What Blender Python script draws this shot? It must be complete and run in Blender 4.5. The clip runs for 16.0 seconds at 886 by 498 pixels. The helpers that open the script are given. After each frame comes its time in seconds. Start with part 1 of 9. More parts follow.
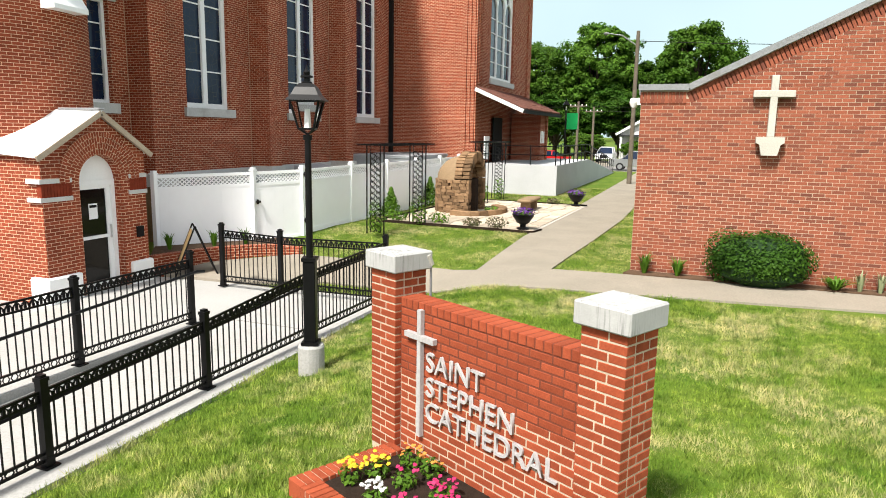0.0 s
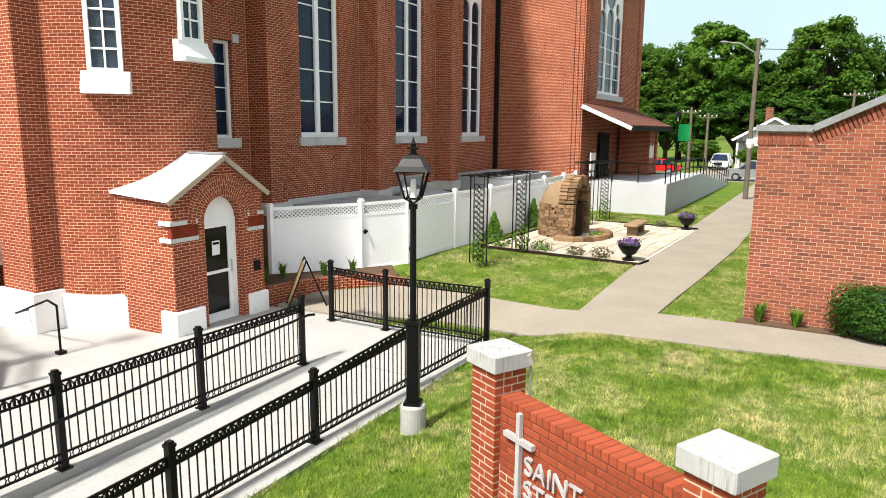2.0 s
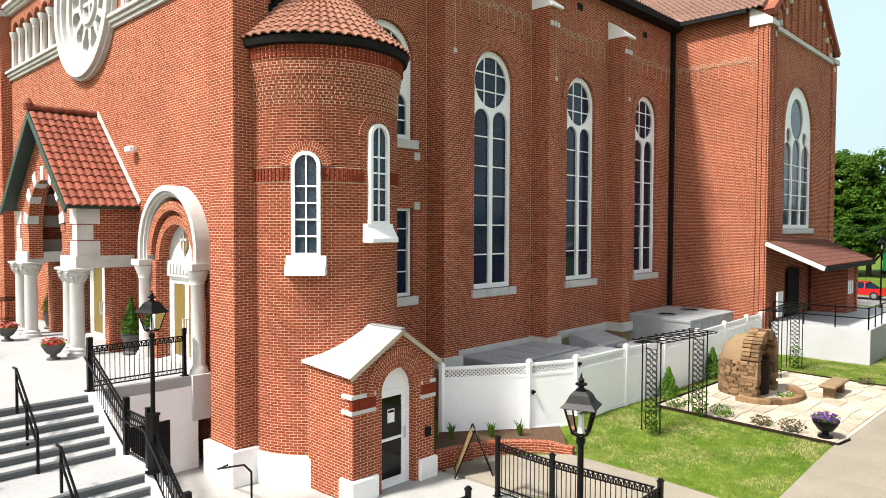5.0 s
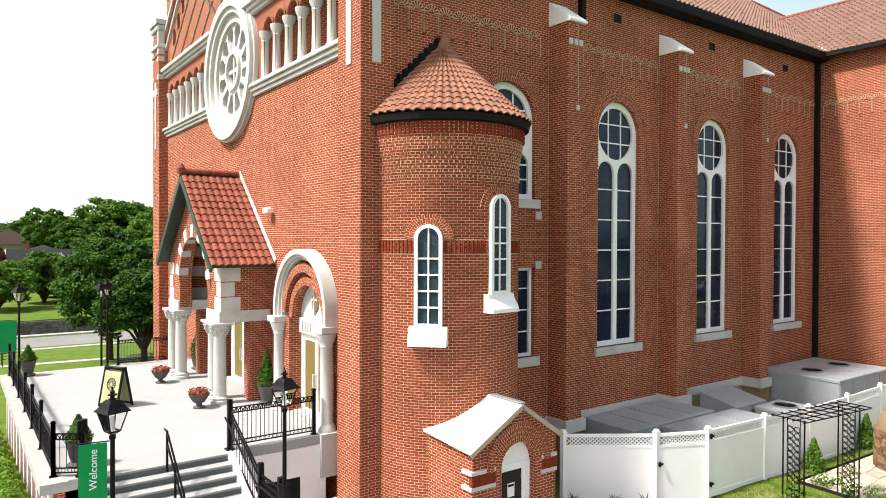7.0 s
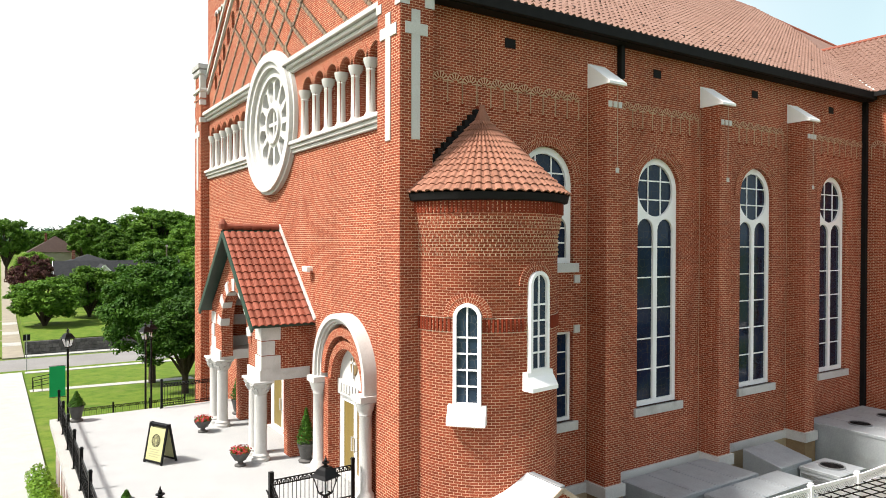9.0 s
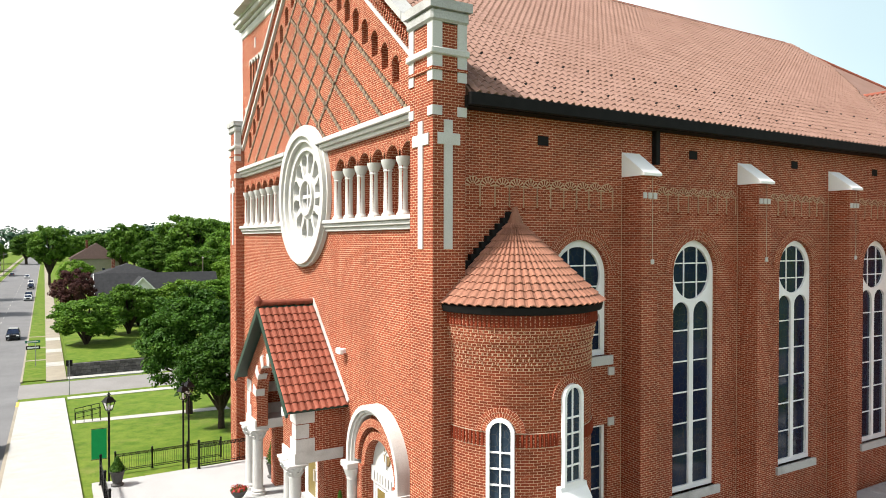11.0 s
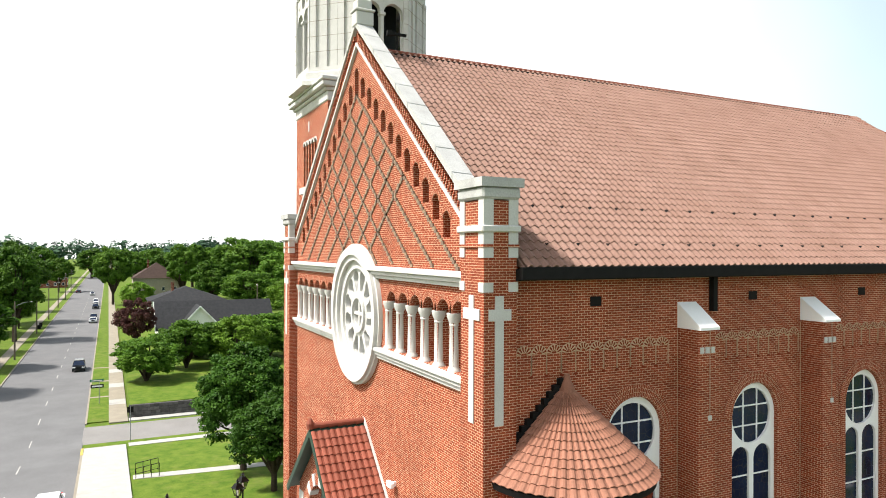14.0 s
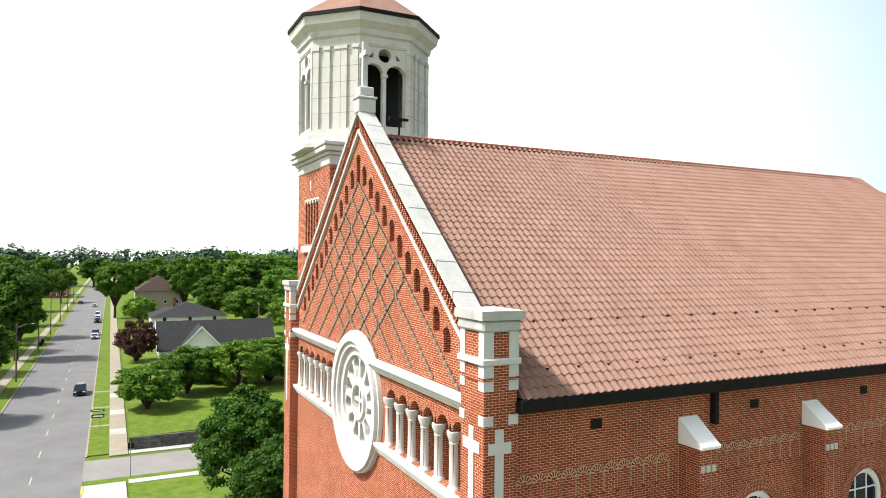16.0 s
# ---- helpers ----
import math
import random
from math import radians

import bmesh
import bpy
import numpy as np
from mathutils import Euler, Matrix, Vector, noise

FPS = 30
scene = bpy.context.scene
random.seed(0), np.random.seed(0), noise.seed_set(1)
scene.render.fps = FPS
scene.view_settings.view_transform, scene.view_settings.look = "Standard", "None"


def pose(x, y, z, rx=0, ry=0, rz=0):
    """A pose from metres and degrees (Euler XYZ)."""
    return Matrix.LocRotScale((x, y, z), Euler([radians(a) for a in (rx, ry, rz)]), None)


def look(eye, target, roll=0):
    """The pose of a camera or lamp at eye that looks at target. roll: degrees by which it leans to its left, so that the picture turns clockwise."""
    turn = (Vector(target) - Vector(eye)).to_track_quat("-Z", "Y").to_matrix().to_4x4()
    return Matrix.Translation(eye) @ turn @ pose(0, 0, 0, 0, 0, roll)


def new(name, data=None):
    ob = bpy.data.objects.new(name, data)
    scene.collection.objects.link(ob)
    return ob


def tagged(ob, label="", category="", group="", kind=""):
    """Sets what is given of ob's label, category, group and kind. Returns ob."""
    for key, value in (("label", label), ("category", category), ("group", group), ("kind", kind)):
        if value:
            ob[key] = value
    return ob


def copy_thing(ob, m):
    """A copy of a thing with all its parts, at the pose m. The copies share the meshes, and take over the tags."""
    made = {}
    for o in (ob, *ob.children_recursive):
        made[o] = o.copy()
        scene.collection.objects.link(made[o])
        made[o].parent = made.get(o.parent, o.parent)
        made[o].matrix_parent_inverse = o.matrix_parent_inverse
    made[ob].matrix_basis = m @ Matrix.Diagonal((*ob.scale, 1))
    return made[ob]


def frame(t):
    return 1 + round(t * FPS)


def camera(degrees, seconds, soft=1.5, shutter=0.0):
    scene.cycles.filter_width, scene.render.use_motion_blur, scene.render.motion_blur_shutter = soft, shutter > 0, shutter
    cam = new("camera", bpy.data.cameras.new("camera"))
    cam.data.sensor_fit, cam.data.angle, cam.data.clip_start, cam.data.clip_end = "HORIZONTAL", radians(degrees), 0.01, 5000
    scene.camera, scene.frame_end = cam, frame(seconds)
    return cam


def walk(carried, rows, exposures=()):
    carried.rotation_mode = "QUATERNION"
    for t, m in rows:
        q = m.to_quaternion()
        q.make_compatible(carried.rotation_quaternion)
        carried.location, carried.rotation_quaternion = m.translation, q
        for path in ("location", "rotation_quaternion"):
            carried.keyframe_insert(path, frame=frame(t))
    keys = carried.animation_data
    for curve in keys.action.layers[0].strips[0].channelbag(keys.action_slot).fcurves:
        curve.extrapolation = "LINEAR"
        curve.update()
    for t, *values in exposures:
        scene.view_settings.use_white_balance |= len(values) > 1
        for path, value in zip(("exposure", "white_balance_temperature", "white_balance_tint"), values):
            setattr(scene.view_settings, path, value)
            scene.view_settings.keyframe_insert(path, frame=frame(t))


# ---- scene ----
cam = camera(66.3, 16.0, 0.95)
PATH = [
    (0, (-0.221, 0.235, 3.094), (-0.916, 2.079, 2.753), 1.0),
    (0.5, (-0.225, 0.242, 3.301), (-0.978, 2.064, 2.959), 0.9),
    (1, (-0.23, 0.257, 3.532), (-1.051, 2.048, 3.188), 0.7),
    (1.5, (-0.26, 0.268, 3.785), (-1.147, 2.027, 3.44), 0.6),
    (2, (-0.25, 0.297, 4.039), (-1.218, 2.012, 3.691), 0.5),
    (2.5, (-0.226, 0.273, 4.317), (-1.274, 1.941, 3.974), 0.3),
    (3, (-0.249, 0.269, 4.618), (-1.328, 1.928, 4.327), 0.4),
    (3.5, (-0.247, 0.243, 4.922), (-1.381, 1.873, 4.689), 0.3),
    (4, (-0.235, 0.222, 5.254), (-1.456, 1.796, 5.078), 0.3),
    (4.5, (-0.17, 0.206, 5.586), (-1.476, 1.716, 5.466), 0.3),
    (5, (-0.147, 0.165, 5.943), (-1.529, 1.609, 5.878), 0.2),
    (5.2, (-0.145, 0.173, 6.034), (-1.557, 1.589, 5.997), 0.1),
    (7.3, (-0.156, 0.211, 7.584), (-1.782, 1.374, 7.559), 0.2),
    (7.5, (-0.125, 0.186, 7.702), (-1.752, 1.349, 7.681), 0.2),
    (8, (-0.139, 0.138, 8.189), (-1.767, 1.298, 8.17), 0.2),
    (8.5, (-0.187, 0.131, 8.74), (-1.834, 1.265, 8.721), 0.2),
    (9, (-0.219, 0.097, 9.323), (-1.894, 1.189, 9.305), 0.2),
    (9.2, (-0.276, 0.06, 9.484), (-1.96, 1.139, 9.472), 0.2),
    (11.3, (-0.272, 0.078, 12.583), (-1.999, 1.087, 12.563), 0.1),
    (11.5, (-0.252, 0.078, 12.743), (-1.98, 1.087, 12.734), 0.2),
    (12, (-0.22, 0.052, 13.473), (-1.954, 1.048, 13.468), 0.2),
    (12.5, (-0.229, 0.025, 14.221), (-1.989, 0.976, 14.218), 0.2),
    (13, (-0.265, 0.041, 14.97), (-2.05, 0.943, 14.971), 0.3),
    (13.5, (-0.31, 0.053, 15.797), (-2.104, 0.938, 15.799), 0.2),
    (14, (-0.351, 0.078, 16.647), (-2.145, 0.963, 16.65), 0.2),
    (14.5, (-0.36, 0.079, 17.491), (-2.155, 0.962, 17.497), 0.2),
    (15, (-0.348, 0.08, 18.333), (-2.144, 0.962, 18.343), 0.3),
    (15.5, (-0.37, 0.098, 19.167), (-2.166, 0.977, 19.18), 0.4),
    (16, (-0.344, 0.101, 19.96), (-2.14, 0.98, 19.98), 0.5),
]
METRE = 0.9                           # metres in one unit of the plan
walk(cam, [(t, look(METRE * Vector(eye), METRE * Vector(target), roll)) for t, eye, target, roll in PATH], [(0, 0.75), (16, 0.75)])

# ---- light ----
SUN_EL, SUN_AZ = 54.0, 12.0          # height, and lean from due south towards west
world = bpy.data.worlds.new("sky")
scene.world = world
world.use_nodes = True
wn, wl = world.node_tree.nodes, world.node_tree.links
wn.clear()
sky = wn.new("ShaderNodeTexSky")
sky.sky_type, sky.sun_disc = "NISHITA", False
sky.sun_elevation, sky.sun_rotation = radians(SUN_EL), radians(180 + SUN_AZ)
sky.air_density, sky.dust_density, sky.ozone_density = 1.0, 4.0, 1.0
coord = wn.new("ShaderNodeTexCoord")
cloud = wn.new("ShaderNodeTexNoise")
cloud.inputs["Scale"].default_value, cloud.inputs["Detail"].default_value = 1.3, 4
ramp = wn.new("ShaderNodeValToRGB")
ramp.color_ramp.elements[0].position, ramp.color_ramp.elements[1].position = 0.36, 0.60
ramp.color_ramp.elements[0].color, ramp.color_ramp.elements[1].color = (0.62, 0.62, 0.62, 1), (1, 1, 1, 1)
mixer = wn.new("ShaderNodeMix")
mixer.data_type = "RGBA"
backdrop_light = wn.new("ShaderNodeBackground")
backdrop_light.inputs["Strength"].default_value = 0.106
sky_out = wn.new("ShaderNodeOutputWorld")
wl.new(coord.outputs["Generated"], cloud.inputs["Vector"])
wl.new(cloud.outputs["Fac"], ramp.inputs["Fac"])
split = wn.new("ShaderNodeSeparateXYZ")
wl.new(coord.outputs["Generated"], split.inputs["Vector"])
haze = wn.new("ShaderNodeMapRange")
haze.inputs["From Min"].default_value, haze.inputs["From Max"].default_value = 0.12, 0.75
haze.inputs["To Min"].default_value, haze.inputs["To Max"].default_value = 1.0, 0.45
wl.new(split.outputs["Z"], haze.inputs["Value"])
thin = wn.new("ShaderNodeMath")
thin.operation = "MULTIPLY"
wl.new(haze.outputs["Result"], thin.inputs[0])
wl.new(ramp.outputs["Color"], thin.inputs[1])
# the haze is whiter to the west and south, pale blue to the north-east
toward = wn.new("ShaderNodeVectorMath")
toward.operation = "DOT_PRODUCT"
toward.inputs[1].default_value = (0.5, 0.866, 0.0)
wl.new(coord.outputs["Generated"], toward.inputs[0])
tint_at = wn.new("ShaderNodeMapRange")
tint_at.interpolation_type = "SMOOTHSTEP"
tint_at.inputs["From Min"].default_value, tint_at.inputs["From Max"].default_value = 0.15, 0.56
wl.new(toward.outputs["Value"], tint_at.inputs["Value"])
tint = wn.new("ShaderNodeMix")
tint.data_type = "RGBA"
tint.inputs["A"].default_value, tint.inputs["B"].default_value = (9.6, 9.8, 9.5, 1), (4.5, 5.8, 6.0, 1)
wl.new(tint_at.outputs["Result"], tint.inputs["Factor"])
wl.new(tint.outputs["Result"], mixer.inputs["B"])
wl.new(thin.outputs["Value"], mixer.inputs["Factor"])
wl.new(sky.outputs["Color"], mixer.inputs["A"])
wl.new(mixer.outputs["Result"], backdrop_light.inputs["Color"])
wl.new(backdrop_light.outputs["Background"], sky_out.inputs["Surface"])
sun = new("sun", bpy.data.lights.new("sun", "SUN"))
sun.data.energy, sun.data.angle, sun.data.color = 5.0, radians(6.0), (1.0, 0.955, 0.89)
_a, _e = radians(SUN_AZ), radians(SUN_EL)
sun.matrix_world = look((0, 0, 60), (math.sin(_a) * math.cos(_e), math.cos(_a) * math.cos(_e), 60 - math.sin(_e)))


# ---- materials ----
def socket(tree, kind, **values):
    n = tree.nodes.new(kind)
    for key, value in values.items():
        n.inputs[key].default_value = value
    return n


def start_material(name, rough=0.8, metal=0.0):
    m = bpy.data.materials.new(name)
    m.use_nodes = True
    b = m.node_tree.nodes["Principled BSDF"]
    b.inputs["Roughness"].default_value, b.inputs["Metallic"].default_value = rough, metal
    b.inputs["Specular IOR Level"].default_value = 0.12 if rough > 0.65 else 0.4      # rough, porous surfaces hardly shine
    return m, m.node_tree, b


def noise_of(tree, scale, detail=4, rough=0.6, vector=None):
    n = socket(tree, "ShaderNodeTexNoise", Scale=scale, Detail=detail, Roughness=rough)
    if vector is None:
        c = tree.nodes.new("ShaderNodeTexCoord")
        vector = c.outputs["Object"]
    tree.links.new(vector, n.inputs["Vector"])
    return n.outputs["Fac"]


def ramp_of(tree, fac, *stops):
    n = tree.nodes.new("ShaderNodeValToRGB")
    e = n.color_ramp.elements
    while len(e) < len(stops):
        e.new(0.5)
    for k, (p, c) in zip(e, stops):
        k.position, k.color = p, (*c, 1) if len(c) == 3 else c
    tree.links.new(fac, n.inputs["Fac"])
    return n.outputs["Color"]


def blend(tree, a, b, fac=0.5, mode="MIX"):
    n = tree.nodes.new("ShaderNodeMix")
    n.data_type, n.blend_type = "RGBA", mode
    for key, v in (("A", a), ("B", b), ("Factor", fac)):
        if isinstance(v, bpy.types.NodeSocket):
            tree.links.new(v, n.inputs[key])
        else:
            n.inputs[key].default_value = v if key == "Factor" else (*v, 1)
    return n.outputs["Result"]


def bump_to(tree, shader, height, strength=0.3, distance=0.01):
    n = socket(tree, "ShaderNodeBump", Strength=strength, Distance=distance)
    tree.links.new(height, n.inputs["Height"])
    tree.links.new(n.outputs["Normal"], shader.inputs["Normal"])


def plain(name, c1, c2, scale=3.0, rough=0.8, metal=0.0, fine=40.0, bump=0.15, stain=None, random_tone=0.0, grain=0.6):
    """Two tones at a large scale, grain at a fine one, and, where given, a stain."""
    m, t, b = start_material(name, rough, metal)
    big, small = noise_of(t, scale), noise_of(t, fine, 3)
    col = ramp_of(t, big, (0.3, c1), (0.7, c2))
    col = blend(t, col, ramp_of(t, small, (0.3, (0.72, 0.72, 0.72)), (0.7, (1.12, 1.12, 1.12))), grain, "MULTIPLY")
    if stain:
        col = blend(t, col, stain, ramp_of(t, noise_of(t, scale * 0.45, 6, 0.7), (0.55, (0, 0, 0)), (0.75, (0.7, 0.7, 0.7))))
    if random_tone:
        info = t.nodes.new("ShaderNodeObjectInfo")
        tone = ramp_of(t, info.outputs["Random"], (0.0, (1 - random_tone,) * 3), (1.0, (1 + random_tone,) * 3))
        col = blend(t, col, tone, 1.0, "MULTIPLY")
    t.links.new(col, b.inputs["Base Color"])
    bump_to(t, b, small, bump)
    return m


def leafy(name, c1, c2, scale=0.6, dry=None, tufts=0.0):
    """Thin leaves: half the light goes through; tone varies from clump to clump and leaf to leaf."""
    m, t, b = start_material(name, 0.55)
    col = ramp_of(t, noise_of(t, scale, 5), (0.32, c1), (0.68, c2))
    geo = t.nodes.new("ShaderNodeNewGeometry")
    col = blend(t, col, ramp_of(t, geo.outputs["Random Per Island"], (0.0, (0.7, 0.72, 0.7)), (1.0, (1.3, 1.25, 1.15))), 1.0, "MULTIPLY")
    if dry:
        col = blend(t, col, dry, ramp_of(t, noise_of(t, scale * 0.5, 6, 0.75), (0.46, (0, 0, 0)), (0.62, (0.9, 0.9, 0.9))))
    if tufts:
        col = blend(t, col, ramp_of(t, noise_of(t, tufts, 4, 0.7), (0.36, (0.42, 0.50, 0.42)), (0.5, (0.95, 0.95, 0.9)), (0.66, (1.35, 1.25, 1.1))), 1.0, "MULTIPLY")
    info = t.nodes.new("ShaderNodeObjectInfo")
    col = blend(t, col, ramp_of(t, info.outputs["Random"], (0.0, (0.84, 0.84, 0.84)), (1.0, (1.14, 1.14, 1.14))), 1.0, "MULTIPLY")
    t.links.new(col, b.inputs["Base Color"])
    b.inputs["Specular IOR Level"].default_value = 0.12
    thin_ = t.nodes.new("ShaderNodeBsdfTranslucent")
    t.links.new(col, thin_.inputs["Color"])
    both = socket(t, "ShaderNodeMixShader", Fac=0.24)
    t.links.new(b.outputs["BSDF"], both.inputs[1])
    t.links.new(thin_.outputs["BSDF"], both.inputs[2])
    t.links.new(both.outputs["Shader"], t.nodes["Material Output"].inputs["Surface"])
    return m


def brick(name, c1, c2, mortar, width=0.215, height=0.0725, joint=0.011, soot=0.35):
    m, t, b = start_material(name, 0.85)
    c = t.nodes.new("ShaderNodeTexCoord")
    n = socket(t, "ShaderNodeTexBrick", Color1=(*c1, 1), Color2=(*c2, 1), Mortar=(*mortar, 1), Scale=1.0)
    n.inputs["Mortar Size"].default_value, n.inputs["Mortar Smooth"].default_value = joint * 0.5, 0.55
    n.inputs["Brick Width"].default_value, n.inputs["Row Height"].default_value = width, height
    n.inputs["Bias"].default_value = -0.1
    t.links.new(c.outputs["UV"], n.inputs["Vector"])
    patch = ramp_of(t, noise_of(t, 0.45, 6, 0.65, c.outputs["UV"]), (0.25, (1 - soot,) * 3), (0.75, (1.15, 1.13, 1.1)))
    grain = ramp_of(t, noise_of(t, 28, 3, 0.6, c.outputs["UV"]), (0.3, (0.75, 0.75, 0.75)), (0.7, (1.15, 1.15, 1.15)))
    col = blend(t, blend(t, n.outputs["Color"], patch, 0.8, "MULTIPLY"), grain, 0.7, "MULTIPLY")
    t.links.new(col, b.inputs["Base Color"])
    inv = t.nodes.new("ShaderNodeMath")
    inv.operation, inv.inputs[0].default_value = "SUBTRACT", 1.0
    t.links.new(n.outputs["Fac"], inv.inputs[1])
    bump_to(t, b, inv.outputs[0], 0.25, 0.006)
    return m


BRICK = brick("church_brick", (0.292, 0.064, 0.031), (0.188, 0.038, 0.0185), (0.72, 0.485, 0.335), joint=0.0128)
BRICK_BAND = plain("dark_red_brick", (0.22, 0.038, 0.017), (0.155, 0.026, 0.0115), 6, 0.85, 0, 40, 0.2)
BRICK_ANNEX = brick("annex_brick", (0.235, 0.072, 0.043), (0.115, 0.040, 0.028), (0.50, 0.38, 0.29), 0.305, 0.1, 0.0115)
BRICK_SIGN = plain("sign_brick", (0.29, 0.066, 0.029), (0.225, 0.048, 0.021), 6, 0.8, 0, 70, 0.3, None, 0.18)
MORTAR = plain("mortar", (0.475, 0.396, 0.302), (0.396, 0.317, 0.238), 8, 0.9)
STONE = plain("pale_limestone", (0.54, 0.535, 0.515), (0.48, 0.472, 0.455), 1.6, 0.75, 0, 30, 0.12, (0.30, 0.285, 0.262), 0.0, 0.4)
WHITE = plain("white_paint", (0.84, 0.84, 0.835), (0.79, 0.79, 0.79), 1.0, 0.5, 0, 25, 0.03, None, 0.0, 0.12)
COPING = plain("weathered_coping_stone", (0.45, 0.45, 0.44), (0.36, 0.36, 0.35), 1.1, 0.8, 0, 22, 0.15, (0.21, 0.205, 0.195), 0.0, 0.6)
VINYL = plain("white_vinyl", (0.93, 0.935, 0.95), (0.91, 0.915, 0.93), 0.3, 0.35, 0, 3, 0.0, None, 0.0, 0.06)
CONCRETE = plain("pale_new_concrete", (0.365, 0.36, 0.342), (0.325, 0.32, 0.303), 0.8, 0.85, 0, 35, 0.1, (0.271, 0.254, 0.216))
CONCRETE_OLD = plain("weathered_concrete", (0.276, 0.246, 0.198), (0.228, 0.204, 0.162), 0.7, 0.9, 0, 30, 0.15, (0.18, 0.162, 0.132))
TERRACE = plain("grey_terrace_floor", (0.35, 0.355, 0.355), (0.315, 0.32, 0.32), 0.8, 0.8, 0, 30, 0.05)
# slightly grey concrete, darkened further for the shade on the risers
RISER = plain("shaded_riser_grey", (0.15, 0.156, 0.156), (0.12, 0.126, 0.126), 2.0, 0.8)
IRON = plain("black_iron", (0.003, 0.003, 0.0033), (0.006, 0.006, 0.0064), 6, 0.4, 0.0, 60, 0.05)
IRON.node_tree.nodes["Principled BSDF"].inputs["Specular IOR Level"].default_value = 0.16
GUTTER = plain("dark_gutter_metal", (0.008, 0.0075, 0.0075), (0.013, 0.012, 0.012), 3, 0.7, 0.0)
TILE = plain("clay_roof_tile", (0.26, 0.085, 0.055), (0.20, 0.06, 0.04), 2.5, 0.7, 0, 20, 0.2, (0.15, 0.06, 0.045), 0.16)
TILE_ENTRY = plain("brown_clay_tile", (0.13, 0.058, 0.042), (0.095, 0.042, 0.032), 2.5, 0.8, 0, 20, 0.2)
TILE_CONE = plain("weathered_clay_tile", (0.30, 0.145, 0.098), (0.24, 0.105, 0.07), 2.5, 0.7, 0, 20, 0.2, (0.17, 0.085, 0.06), 0.14)
TILE_ROOF = plain("faded_clay_roof_tile", (0.245, 0.148, 0.118), (0.205, 0.118, 0.090), 0.9, 0.7, 0, 20, 0.2, (0.16, 0.092, 0.07))
ASPHALT = plain("asphalt", (0.156, 0.156, 0.159), (0.126, 0.126, 0.129), 0.25, 0.9, 0, 12, 0.1)
SOIL = plain("dark_mulch", (0.03, 0.0192, 0.0132), (0.018, 0.012, 0.0084), 12, 0.95, 0, 60, 0.8)
GRASS = plain("lawn_turf", (0.055, 0.11, 0.009), (0.12, 0.165, 0.022), 0.9, 0.95, 0, 9, 0.6, (0.16, 0.15, 0.05), 0.0, 0.9)
BLADE = leafy("grass_blade", (0.095, 0.185, 0.022), (0.27, 0.35, 0.065), 1.3, (0.52, 0.46, 0.25), 5.5)
LEAF = leafy("tree_leaf", (0.045, 0.115, 0.010), (0.10, 0.195, 0.020), 0.6)
LEAF_DARK = leafy("dark_tree_leaf", (0.022, 0.070, 0.0075), (0.052, 0.12, 0.012), 0.6)
BARK = plain("bark", (0.06, 0.045, 0.033), (0.036, 0.027, 0.021), 6, 0.9, 0, 30, 0.6)
FRIEZE_JOINT = plain("dusty_pale_joint", (0.52, 0.36, 0.24), (0.43, 0.29, 0.19), 6, 0.9)
MORTAR_RED = plain("red_repointed_mortar", (0.17, 0.05, 0.03), (0.12, 0.035, 0.02), 8, 0.9)
MORTAR_DARK = plain("grey_header_brick", (0.15, 0.105, 0.08), (0.21, 0.16, 0.125), 9, 0.85)
PANE = bpy.data.materials.new("clear_glass")
PANE.use_nodes = True
PANE.node_tree.nodes["Principled BSDF"].inputs["Transmission Weight"].default_value = 1.0
PANE.node_tree.nodes["Principled BSDF"].inputs["Roughness"].default_value = 0.03
PANE.node_tree.nodes["Principled BSDF"].inputs["IOR"].default_value = 1.04


def streaked(name, pale, dark):
    """Concrete with black streaks that run down its sides."""
    m, t, b = start_material(name, 0.85)
    c = t.nodes.new("ShaderNodeTexCoord")
    squeeze = socket(t, "ShaderNodeMapping", Scale=(26.0, 26.0, 1.6))
    t.links.new(c.outputs["Object"], squeeze.inputs["Vector"])
    col = ramp_of(t, noise_of(t, 5, 4), (0.3, pale), (0.7, tuple(0.85 * v for v in pale)))
    runs = ramp_of(t, noise_of(t, 1.0, 5, 0.7, squeeze.outputs["Vector"]), (0.50, (0, 0, 0)), (0.72, (0.9, 0.9, 0.9)))
    areas = ramp_of(t, noise_of(t, 3.2, 3), (0.42, (0.1, 0.1, 0.1)), (0.6, (1, 1, 1)))
    col = blend(t, col, dark, blend(t, runs, areas, 1.0, "MULTIPLY"))
    t.links.new(col, b.inputs["Base Color"])
    bump_to(t, b, noise_of(t, 45, 3), 0.2)
    return m


CONCRETE_CAP = streaked("stained_cap_concrete", (0.37, 0.37, 0.36), (0.07, 0.07, 0.068))
CASING = plain("grey_unit_casing", (0.367, 0.392, 0.408), (0.306, 0.326, 0.342), 1.5, 0.5, 0.1, 20, 0.05, (0.204, 0.194, 0.174))
HEADER_PALE = plain("khaki_brick_header", (0.30, 0.235, 0.165), (0.235, 0.18, 0.125), 2, 0.85)
CREAM = plain("cream_cast_stone", (0.46, 0.44, 0.385), (0.40, 0.385, 0.34), 2, 0.8)
LETTER = plain("grey_cast_metal", (0.46, 0.45, 0.45), (0.40, 0.39, 0.39), 5, 0.5, 0.2)
GREEN = plain("green_banner_cloth", (0.0096, 0.288, 0.0768), (0.00768, 0.25, 0.0672), 2, 0.7)
GREEN_DARK = plain("dark_green_paint", (0.012, 0.035, 0.024), (0.02, 0.05, 0.035), 3, 0.5)
